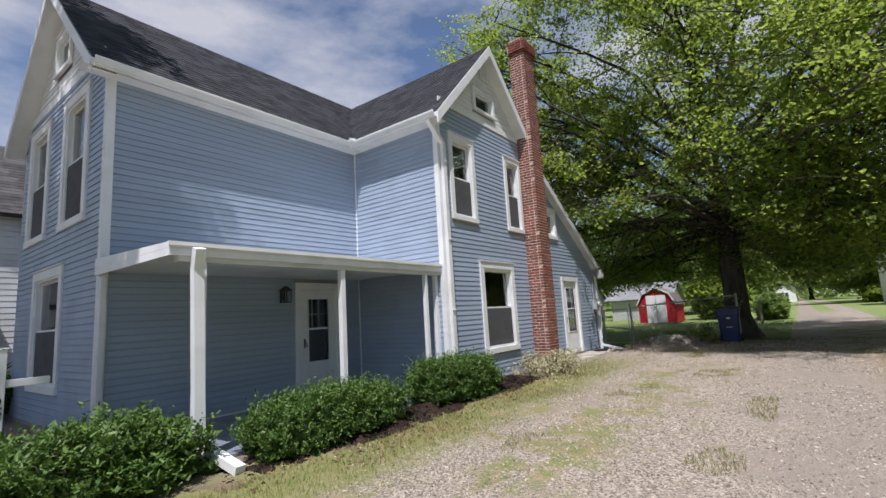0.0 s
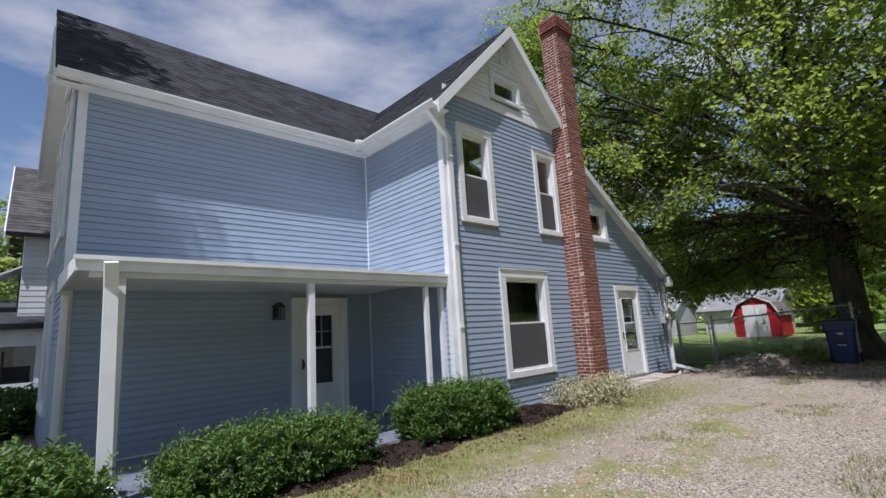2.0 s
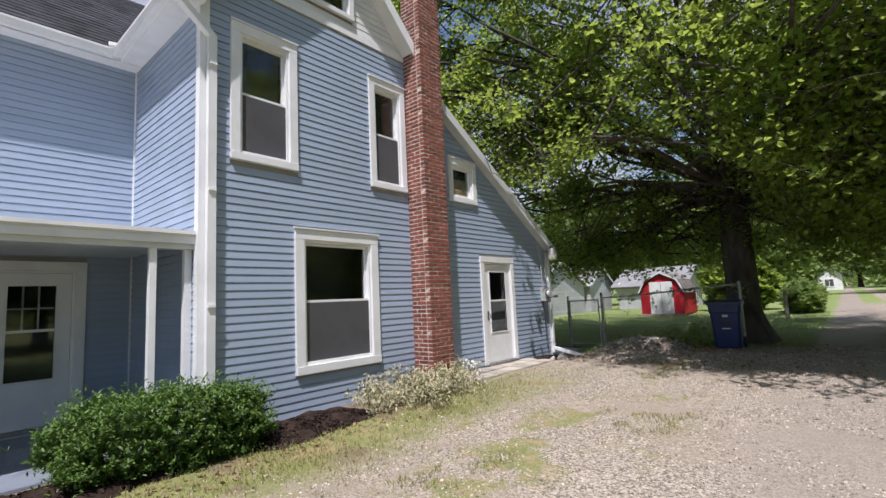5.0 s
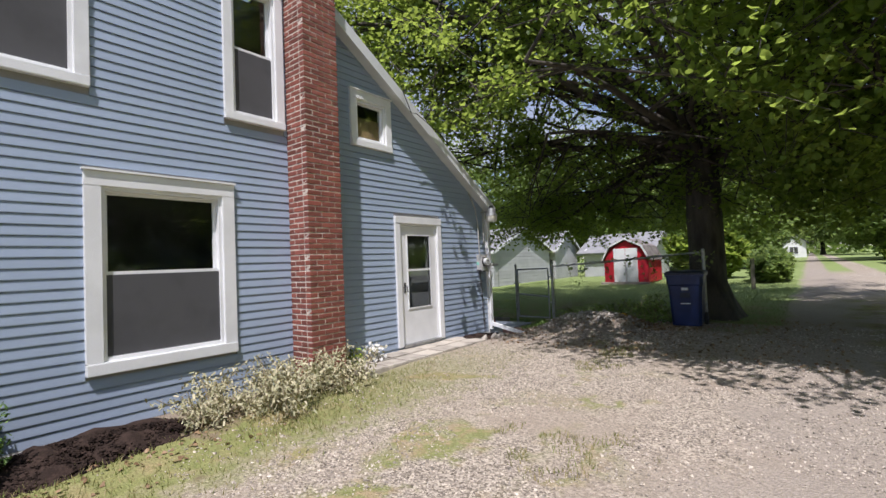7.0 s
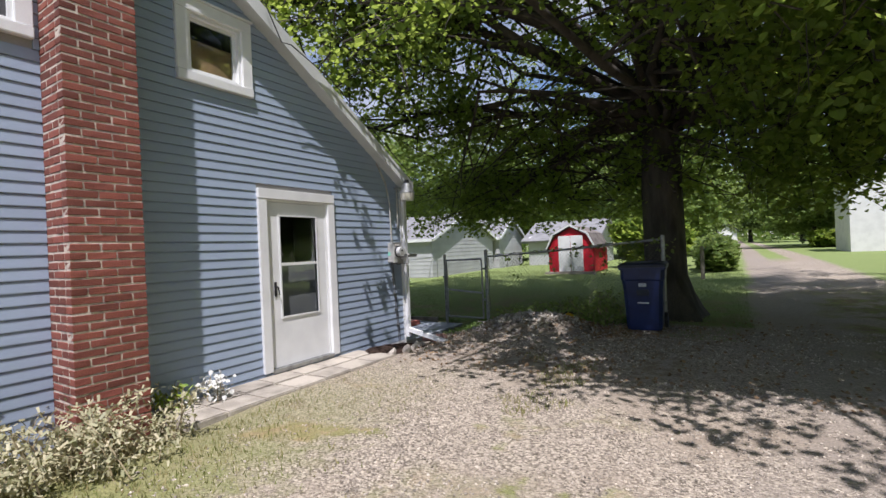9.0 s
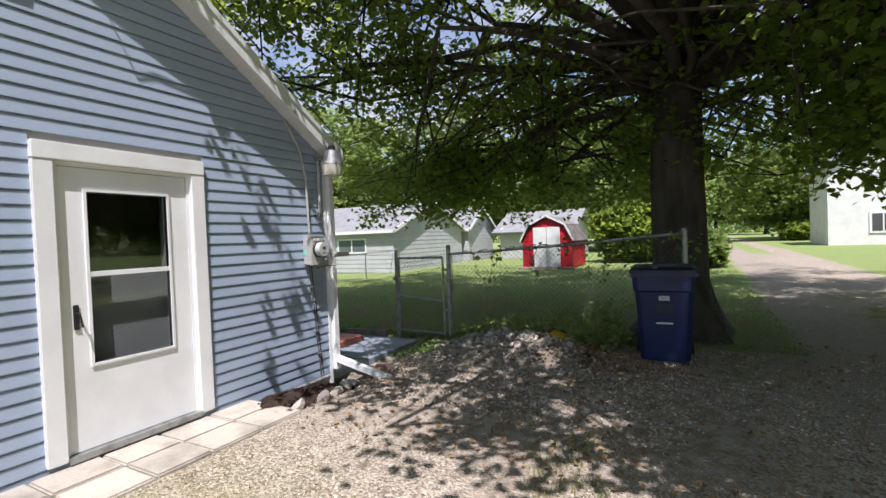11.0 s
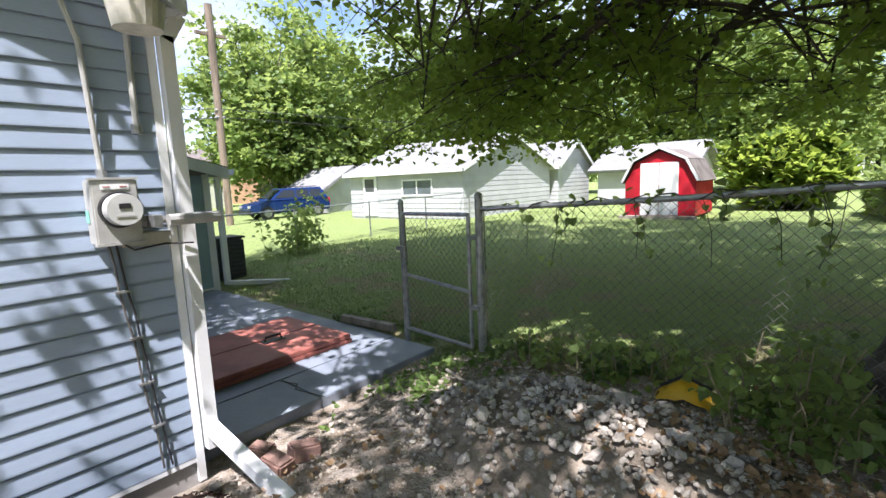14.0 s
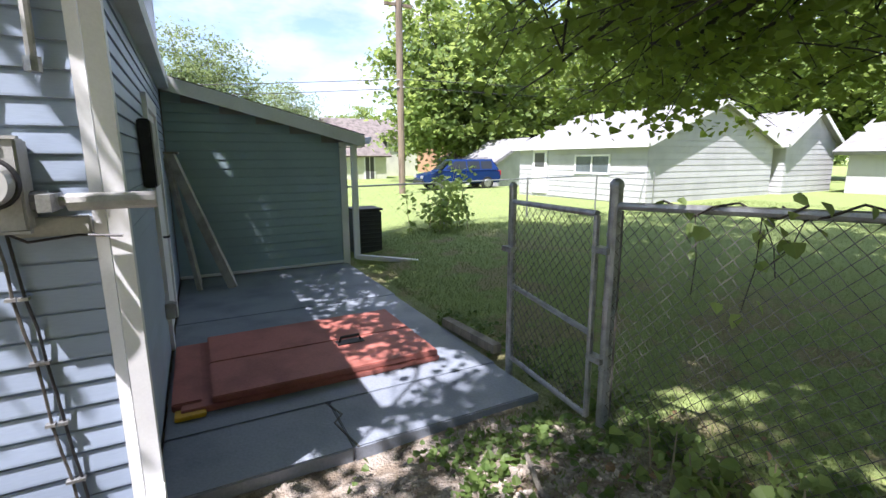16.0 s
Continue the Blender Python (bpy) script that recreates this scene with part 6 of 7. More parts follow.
# bark chips lying on the mulch
crng = random.Random(27)
chips = []
for x0, x1, y0, y1, h, count in ((EX, -4.35, 7.4, 9.5, 0.12, 2600), (-5.45, -4.25, 2.2, 7.6, 0.09, 2200), (EX, -4.80, 14.2, 15.75, 0.11, 900)):
    for i in range(count):
        u, v = crng.random(), crng.random()
        x, y = x0 + (x1 - x0) * u, y0 + (y1 - y0) * v
        chips.append((x, y, ground_z(x, y) - 0.09 + (h + 0.09) * (math.sin(math.pi * u) * math.sin(math.pi * v)) ** 0.6 + 0.004, crng.uniform(0.012, 0.032)))
rocks("bark_chips", "dark bark chips scattered over the mulch", "mulch", chips, MULCH, 28, small=True)

# heap of gravel and rubble
HX, HY, HRX, HRY, HH = -3.58, 17.0, 1.12, 0.70, 0.26


def heap_z(x, y):
    k = 1 - ((x - HX) / HRX) ** 2 - ((y - HY) / HRY) ** 2
    return ground_z(x, y) + (HH * max(0, k) ** 0.8 * (1 + 0.25 * noise.noise((x * 3, y * 3, 1))) if k > 0 else 0)


bm = bmesh.new()
grid = [[bm.verts.new((HX - HRX * 1.08 + HRX * 2.16 * i / 40, HY - HRY * 1.08 + HRY * 2.16 * j / 30, heap_z(HX - HRX * 1.08 + HRX * 2.16 * i / 40, HY - HRY * 1.08 + HRY * 2.16 * j / 30) - 0.03 + 0.02 * noise.noise((i * 0.9, j * 0.9, 7)))) for i in range(41)] for j in range(31)]
for a, b in zip(grid, grid[1:]):
    for i in range(40):
        bm.faces.new((a[i], a[i + 1], b[i + 1], b[i]))
tagged(link("earth_heap", bm, material("heap_earth", (0.27, 0.225, 0.175), 0.95, 0.25, 8, 60, 0.8), smooth=True), "low heap of earth and broken concrete", "heap", kind="stuff")
rng = random.Random(21)
spots = []
for i in range(2200):
    a, r = rng.uniform(0, 6.283), rng.random() ** 0.6 * 1.15
    x, y = HX + math.cos(a) * r * HRX, HY + math.sin(a) * r * HRY
    s = rng.choice((0.008, 0.01, 0.012, 0.014, 0.016, 0.018, 0.022, 0.026, 0.034))
    if i < 30:
        s = rng.uniform(0.025, 0.06) if i > 6 else rng.uniform(0.05, 0.075)
        x, y = HX + rng.gauss(0.1, 0.45), HY + rng.gauss(-0.05, 0.26)
    spots.append((x, y, heap_z(x, y) + s * 0.25, s))
rocks("rubble", "broken pale concrete lumps and stones on the heap", "rubble", spots, RUBBLE, 22)

# loose gravel on the drive
spots = []
for i in range(80000):
    y = rng.uniform(1.2, 18.0)
    x = rng.uniform(-4.3, 2.6)
    if noise.noise((x * 0.9, y * 0.9, 3)) + 0.4 * noise.noise((x * 3, y * 3, 9)) < -0.12 or (y > 13.8 and rng.random() < 0.2):
        continue
    if x < -3.3 and rng.random() < 0.6:
        continue
    s = rng.choice((0.007, 0.008, 0.009, 0.011, 0.013, 0.018)) * (1.25 if rng.random() < 0.06 else 1)
    spots.append((x, y, ground_z(x, y) + 0.035 * noise.noise((x * 0.7, y * 0.7, 0)) + 0.012 * noise.noise((x * 3.1, y * 3.1, 4)) + s * 0.2, s))
for i in range(5200):
    x, y = rng.uniform(-5.3, -1.6), rng.uniform(15.0, 17.9)
    if ((x - HX) / HRX) ** 2 + ((y - HY) / HRY) ** 2 < 0.8:
        continue
    s = rng.choice((0.01, 0.012, 0.014, 0.018, 0.024))
    spots.append((x, y, ground_z(x, y) + 0.035 * noise.noise((x * 0.7, y * 0.7, 0)) + 0.012 * noise.noise((x * 3.1, y * 3.1, 4)) + s * 0.25, s))
rocks("gravel", "loose pale limestone gravel on the drive", "gravel", spots, STONE, 23, small=True)

# stones along the corner bed, and three old pavers
for i, (x, y, s) in enumerate(((-4.83, 14.55, 0.10), (-4.80, 14.85, 0.12), (-4.86, 15.12, 0.10), (-4.92, 15.33, 0.09), (-4.98, 15.52, 0.085), (-5.2, 15.66, 0.05))):
    st = rocks("edging_stone", "rough pale edging stone beside the mulch bed", "stone", [(x, y, ground_z(x, y) + s * 0.3, s)], RUBBLE, 60 + i, "")
    tagged(st, group="edging stones")
for x, y, z, rz, sz in ((-5.17, 15.93, 0.045, 30, (0.07, 0.055, 0.05)), (-4.98, 16.10, 0.045, 75, (0.09, 0.06, 0.05)), (-4.98, 15.92, 0.04, 10, (0.085, 0.06, 0.055))):
    bm = bmesh.new()
    box(bm, -sz[0], sz[0], -sz[1], sz[1], -sz[2], sz[2], bevel=0.012)
    pv = tagged(link("paver_block", bm, material("dusty_red_paver", (0.36, 0.22, 0.18), 0.9, 0.2, 9, 70, 0.5)), "old dusty red paver block on the gravel", "paver", "paver blocks")
    pv.matrix_world = pose(x, y, z + 0.05, 0, 8, rz)
# concrete strip at the side door
strip = tagged(new("door_path"), "narrow path of worn concrete slabs at the side door", "path", kind="structure")
yy = 11.55
rng = random.Random(31)
k = 0
while yy < 14.1:
    ln = rng.uniform(0.38, 0.45)
    for a, b in ((EX + 0.03, -5.09), (-5.08, -4.72)):
        sl = part("paving_slab", boxes((a, b, yy, yy + ln - 0.012, -0.02, 0.165 + rng.uniform(-0.008, 0.008)), bevel=0.012), CONCRETE, strip)
    yy += ln
# a stick and a yellow plastic sheet by the fence
stc = thing("stick", "bare fallen stick on the ground", "stick")
part("wood", tubes([(-4.95, 17.42, 0.16), (-4.7, 17.3, 0.18), (-4.35, 17.28, 0.19)], r=0.013, seg=6), WOOD_GREY, stc)
yb = thing("yellow_bag", "crumpled yellow plastic bag with black stripe by the heap", "bag")
bm = bmesh.new()
for i in range(9):
    for j in range(7):
        bm.verts.new((-3.28 + (i - 4) * 0.045, 18.0 - 0.12 + (j - 3) * 0.04, 0.20 + 0.15 * math.cos((i - 4) * 0.35) * math.cos((j - 3) * 0.4) + 0.03 * noise.noise((i * 0.8, j * 0.8, 2)) - 0.02))
bm.verts.ensure_lookup_table()
for i in range(8):
    for j in range(6):
        bm.faces.new([bm.verts[q] for q in (i * 7 + j, (i + 1) * 7 + j, (i + 1) * 7 + j + 1, i * 7 + j + 1)])
sh = part("sheet", bm, YELLOW, yb, smooth=True)
part("stripe", tubes([(-3.44, 17.86, 0.26), (-3.3, 17.87, 0.355), (-3.14, 17.9, 0.29)], r=0.012, seg=5), BLACK, yb)


# ---- plants ----
def stalks(name, label, spots, seed, mat, stem_mat, leaf_size, per=26, high=(0.35, 0.65), lean=0.5, category="plant", width=0.06, lobes=False):
    """Leggy stems with leaves along them, one plant."""
    rng, nr = random.Random(seed), np.random.default_rng(seed)
    t = thing(name, label, category)
    bm = bmesh.new()
    pts = []
    for x, y in spots:
        z = ground_z(x, y)
        h = rng.uniform(*high)
        a = rng.uniform(0, 6.283)
        e = Vector((x + math.cos(a) * lean * h * rng.random(), y + math.sin(a) * lean * h * rng.random(), z + h))
        s = Vector((x, y, z - 0.03))
        m = s.lerp(e, 0.5) + Vector((0, 0, 0.06))
        tube(bm, [s, m, e], 0.007, 4, 0.003)
        for k in range(per):
            u = rng.uniform(0.1, 1.05)
            p = s.lerp(m, u * 2) if u < 0.5 else m.lerp(e, u * 2 - 1)
            pts.append(p + Vector((rng.gauss(0, width), rng.gauss(0, width), rng.gauss(0, width * 0.4))))
    part("stem", bm, stem_mat, t)["kind"] = "stuff"
    leaves_mesh("leaf", [tuple(p) for p in pts], leaf_size, nr, mat, t, droop=0.5, lobes=lobes)["kind"] = "stuff"
    return t


rng = random.Random(77)
for i in range(9):
    cx, cy = rng.uniform(-5.2, -4.55), 9.35 + i * 0.235
    stalks("withered_plant", "withered pale grey-green perennial against the house wall", [(min(max(cx + rng.gauss(0.05, 0.24), -5.3), -4.1), cy + rng.gauss(0, 0.15)) for k in range(12)], 100 + i, LEAF_DRY, material("dry_stem", (0.34, 0.28, 0.17), 0.9, 0.2, 9, 60, 0.2) if i == 0 else bpy.data.materials["dry_stem"], 0.046, 62, (0.14, 0.50), 1.3)
fl = stalks("flower_clump", "white flowers with green leaves beside the path", [(-5.2 + rng.gauss(0, 0.09), 12.1 + rng.gauss(0, 0.10)) for k in range(9)], 130, PETAL, bpy.data.materials["dry_stem"], 0.055, 16, (0.2, 0.36), 0.3, lobes=True)
stalks("flower_clump", "yellow-green leafy flowers beside the chimney", [(-5.25 + rng.gauss(0, 0.08), 11.72 + rng.gauss(0, 0.08)) for k in range(8)], 131, leaf_material("lime_leaf", (0.35, 0.42, 0.06), (0.14, 0.26, 0.04), (0.4, 0.5, 0.06), 0.3), bpy.data.materials["dry_stem"], 0.06, 18, (0.18, 0.32), 0.3)
stalks("flower_clump", "pale yellow flowers in the shaded street bed", [(-8.4 + rng.gauss(0, 0.2), 1.9 + rng.gauss(0, 0.12)) for k in range(8)], 132, PETAL_YELLOW, bpy.data.materials["dry_stem"], 0.05, 12, (0.2, 0.4), 0.3)
stalks("flower_clump", "small white flowers in the shaded street bed", [(-7.6 + rng.gauss(0, 0.2), 1.5 + rng.gauss(0, 0.12)) for k in range(8)], 133, PETAL, bpy.data.materials["dry_stem"], 0.04, 7, (0.2, 0.4), 0.3)
# vines along the fence rail
for i in range(6):
    x0 = -4.75 + i * 0.52
    vrng, vnr = random.Random(150 + i), np.random.default_rng(150 + i)
    v = thing("vine", "green leafy vine wound round the fence rail", "vine", "fence vines")
    path = [Vector((x0 + k * 0.09, FY + 0.03 * math.sin(k * 1.7 + i), 1.42 + (x0 + k * 0.09 + 5) * 0.058 + 0.035 * math.cos(k * 1.7 + i))) for k in range(8)]
    bm = bmesh.new()
    tube(bm, path, 0.005, 4)
    hang = []
    for q in range(3):
        s0 = vrng.choice(path)
        e0 = s0 + Vector((vrng.uniform(-0.12, 0.12), vrng.uniform(-0.05, 0.03), -vrng.uniform(0.12, 0.5)))
        tube(bm, [s0, s0.lerp(e0, 0.5) + Vector((0.03, -0.02, 0)), e0], 0.003, 3)
        hang += [s0.lerp(e0, vrng.random()) for z in range(4 + 3 * (i > 2))]
    part("stem", bm, BARK, v)["kind"] = "stuff"
    pts = [p + Vector((vrng.gauss(0, 0.04), vrng.gauss(0, 0.04), vrng.gauss(0, 0.04))) for p in path + hang + (path if i > 3 else [])]
    leaves_mesh("leaf", [tuple(p) for p in pts], 0.062, vnr, LEAF_FAR, v, droop=0.9)["kind"] = "stuff"
for i, (x, y, n, h) in enumerate(((-3.62, 17.88, 9, 0.42), (-2.75, 17.5, 9, 0.5), (-2.55, 17.75, 8, 0.6), (-2.75, 18.1, 8, 0.55), (-4.2, 17.85, 7, 0.3))):
    stalks("weed", "leafy green weeds by the fence", [(x + rng.gauss(0, 0.14), y + rng.gauss(0, 0.1)) for k in range(n)], 170 + i, LEAF_FAR, bpy.data.materials["dry_stem"], 0.068, 16, (h * 0.5, h), 0.5, "weed", 0.08, True)
stalks("sapling", "thin bushy sapling by the far fence", [(-12.4 + rng.gauss(0, 0.3), 20.7 + rng.gauss(0, 0.3)) for k in range(16)], 180, LEAF_FAR, bpy.data.materials["dry_stem"], 0.11, 34, (0.5, 1.35), 0.45, "shrub", 0.1, True)


def blades(name, label, spots, size, seed, mat):
    """Upright grass blades at (x, y, z), joined."""
    nr = np.random.default_rng(seed)
    c = np.array(spots)
    k = len(c)
    a = nr.uniform(0, 2 * np.pi, k)
    h = size * nr.uniform(0.5, 1.3, k)
    w = size * 0.13
    lean = nr.normal(0, 0.45, (k, 2)) * h[:, None]
    dx, dy = np.cos(a) * w, np.sin(a) * w
    v = np.stack([c + np.stack([-dx, -dy, -0.01 * np.ones(k)], 1), c + np.stack([dx, dy, -0.01 * np.ones(k)], 1), c + np.stack([lean[:, 0], lean[:, 1], h], 1)], 1).reshape(-1, 3)
    f = np.arange(k * 3).reshape(-1, 3)
    me = bpy.data.meshes.new(name)
    me.from_pydata(v.tolist(), [], f.tolist())
    me.materials.append(mat)
    return tagged(new(name, me), label, "grass", kind="stuff")


def gz(x, y):
    return ground_z(x, y) + (0.035 * noise.noise((x * 0.7, y * 0.7, 0)) + 0.012 * noise.noise((x * 3.1, y * 3.1, 4)) if -11 < x < 5 and -3 < y < 26 else 0)


rng = random.Random(91)
spots = []
for i in range(150000):
    x, y = rng.uniform(-4.6, 2.6), rng.uniform(0.8, 15.5)
    edge = smooth01(-2.6, -4.2, x) * (1 - smooth01(10.5, 15, y))
    tuft = noise.noise((x * 1.1, y * 0.7, 5)) + 0.4 * noise.noise((x * 3, y * 3, 6))
    if rng.random() < edge * 0.9 * (0.6 + tuft) or (tuft > 0.42 and x < -0.4 and rng.random() < 0.75) or (x > 1.6 and rng.random() < 0.5):
        spots.append((x, y, gz(x, y)))
blades("verge_grass", "thin patchy grass along the drive", spots, 0.045, 92, LEAF_VERGE)
spots = []
for i in range(80000):
    y = 18.1 + 14 * rng.random() ** 1.8
    x = rng.uniform(-12.5, -0.4)
    if x < -5.6 and y < 18.3:
        continue
    spots.append((x, y, gz(x, y)))
for i in range(5000):
    x, y = rng.uniform(-5.6, -0.6), rng.uniform(16.9, 18.2)
    if noise.noise((x * 1.5, y * 1.5, 8)) > -0.05:
        spots.append((x, y, gz(x, y)))
blades("lawn_grass", "mown green back lawn grass", spots, 0.038, 93, LEAF_GRASS)
# creeping ground cover by the gate and along the fence foot
spots = []
nr = np.random.default_rng(96)
for i in range(7000):
    x, y = rng.uniform(-7.6, -2.0), rng.gauss(18.05, 0.25)
    if x < -5.65 and y < 18.2:
        continue
    if noise.noise((x * 1.7, y * 1.7, 12)) + 0.5 * noise.noise((x * 5, y * 5, 2)) < 0.05:
        continue
    spots.append((x, y, gz(x, y) + rng.uniform(0.0, 0.05)))
for i in range(900):
    x, y = rng.gauss(-5.1, 0.35), rng.gauss(17.35, 0.35)
    if (x < -5.65 and y < 18.2) or noise.noise((x * 2, y * 2, 3)) < 0.0:
        continue
    spots.append((x, y, gz(x, y) + rng.uniform(0.0, 0.04)))
tagged(leaves_mesh("ground_cover", spots, 0.045, nr, LEAF_COVER, None, droop=0.1), "low green weeds creeping along the fence foot", "weeds", kind="stuff")
# fallen leaves
nr = np.random.default_rng(95)
spots = []
for i in range(1500):
    x, y = rng.uniform(-4.9, 0.5), rng.uniform(14.2, 18.6)
    spots.append((x, y, max(gz(x, y), heap_z(x, y)) + 0.012))
for i in range(600):
    x, y = rng.gauss(-4.2, 0.22), rng.uniform(2.5, 10)
    if noise.noise((x * 1.2, y * 1.2, 4)) < -0.1:
        continue
    spots.append((x, y, gz(x, y) + 0.012))
for i in range(900):
    x, y = rng.gauss(-2.5, 0.38), rng.gauss(17.05, 0.3)
    spots.append((x, y, max(gz(x, y), heap_z(x, y)) + 0.015))
fl = leaves_mesh("fallen_leaves", spots, 0.04, nr, LEAF_FALLEN, None, droop=0.0)
tagged(fl, "dry brown fallen leaves on the ground", "leaves", kind="stuff")

# ---- neighbours and distance ----
def white_house():
    h = thing("neighbour_house", "white two-storey neighbour house with brown roof and front porch", "house")
    x0, x1, y0, y1, ze, zr = -24.0, -17.0, 1.95, 12.0, 5.1, 8.0
    wall = part("wall", boxes((x0, x1, y0, y1, -0.3, ze)), GREY_WHITE, h)
    lapped(wall, "siding_board", "x", x1, 1, 0.2, ze, 0.16, lambda z: (y0, y1), [], GREY_WHITE)
    bm = bmesh.new()
    xm = (x0 + x1) / 2
    prism(bm, [(x0, y0, ze), (x1, y0, ze), (xm, y0, zr - 0.1)], (0, 0.15, 0))
    part("gable", bm, GREY_WHITE, h)
    for s in (1, -1):
        xa = xm + s * (x1 - xm + 0.35)
        bm = bmesh.new()
        slab_roof(bm, (xa, y0 - 0.4, ze - 0.15), (xa, y1 + 0.4, ze - 0.15), (xm, y1 + 0.4, zr), (xm, y0 - 0.4, zr), 0.12)
        part("roof", bm, SHINGLE_AGED, h)
        part("rake_board", rake((xa, y0 - 0.41, ze - 0.15), (xm, y0 - 0.41, zr), 0.2), WHITE, h)
    shingles("shingle_course", (xm + 3.86, y0 - 0.4, ze - 0.15), (xm + 3.86, y1, ze - 0.15), (xm, y1, zr), (xm, y0 - 0.4, zr), h, SHINGLE_AGED, 0.2, 0.5)
    for z, x in ((3.7, -18.6), (5.3, -19.4)):
        bm = bmesh.new()
        slab_roof(bm, (x - 0.8, y0, z + 0.5), (x + 0.8, y0, z + 0.5), (x + 0.8, y0 - 0.9, z), (x - 0.8, y0 - 0.9, z), 0.04)
        part("awning", bm, WHITE, h, "white metal window awning")
        part("window", boxes((x - 0.5, x + 0.5, y0 - 0.04, y0 - 0.001, z - 1.0, z + 0.3)), SCREEN, h)
    px_, py_, pz_ = (-22.5, -15.6), (-2.6, 2.55), 2.15
    bm = bmesh.new()
    slab_roof(bm, (px_[1] + 0.3, py_[0] - 0.3, pz_ + 0.25), (px_[1] + 0.3, py_[1], pz_ + 0.25), (px_[0], py_[1], pz_ + 1.5), (px_[0], py_[0] - 0.3, pz_ + 1.5), 0.14)
    part("porch_roof", bm, SHINGLE, h, "dark shingled porch roof")
    part("porch_beam", boxes((px_[1] - 0.2, px_[1], py_[0], py_[1], pz_ - 0.3, pz_ + 0.1), (px_[0], px_[1], py_[0], py_[0] + 0.2, pz_ - 0.3, pz_ + 0.1)), WHITE, h)
    rail = part("porch_wall", boxes((px_[1] - 0.12, px_[1], py_[0], py_[1], -0.3, 0.95)), GREY_WHITE, h)
    lapped(rail, "siding_board", "x", px_[1], 1, 0.15, 0.95, 0.16, lambda z: (py_[0], py_[1]), [], GREY_WHITE)
    part("porch_back", boxes((px_[0] + 2.9, px_[0] + 3.0, py_[0], py_[1], -0.3, pz_ + 0.4)), GREY_WHITE, h)
    for y in (py_[0] + 0.1, py_[1] - 0.1):
        part("porch_post", boxes((px_[1] - 0.18, px_[1] - 0.02, y - 0.09, y + 0.09, 0.95, pz_ - 0.3)), WHITE, h)
    return h


white_house()
bn = thing("garden_bench", "black iron bench on the neighbour's porch", "bench")
part("seat", boxes((-16.4, -16.0, 1.3, 2.3, 0.95, 1.0)), BLACK, bn)
part("backrest", boxes((-16.42, -16.38, 1.3, 2.3, 1.0, 1.35)), BLACK, bn)
part("lamp_stem", tubes([(-16.2, 1.75, 1.0), (-16.2, 1.75, 1.75)], r=0.03), BLACK, bn)
for x in (-16.38, -16.02):
    for y in (1.33, 2.27):
        part("leg", boxes((x - 0.02, x + 0.02, y - 0.02, y + 0.02, ground_z(-16, 2), 0.95)), BLACK, bn)

# number post by the street
npz = ground_z(-6.9, 1.2)
nps = thing("number_post", "white square post with arm and black house number", "sign post")
part("post", boxes((-6.98, -6.86, 1.12, 1.24, npz - 0.05, 1.42), bevel=0.006), WHITE, nps)
part("finial", boxes((-6.99, -6.85, 1.11, 1.25, 1.421, 1.445), bevel=0.008), WHITE, nps)
part("arm", boxes((-6.96, -6.88, 1.241, 1.62, 1.02, 1.10), bevel=0.006), WHITE, nps)
part("base_plate", boxes((-7.06, -6.78, 1.04, 1.32, npz - 0.02, npz + 0.08), bevel=0.01), WHITE, nps)
for i, ch in enumerate("270"):
    cu = bpy.data.curves.new("numeral", "FONT")
    cu.body, cu.size, cu.extrude, cu.align_x, cu.align_y = ch, 0.17, 0.004, "CENTER", "CENTER"
    cu.materials.append(BLACK)
    ob = new("numeral", cu)
    ob.matrix_world = pose(-6.855, 1.185, 0.86 - i * 0.155, 90, 0, 90)
    ob.parent = nps


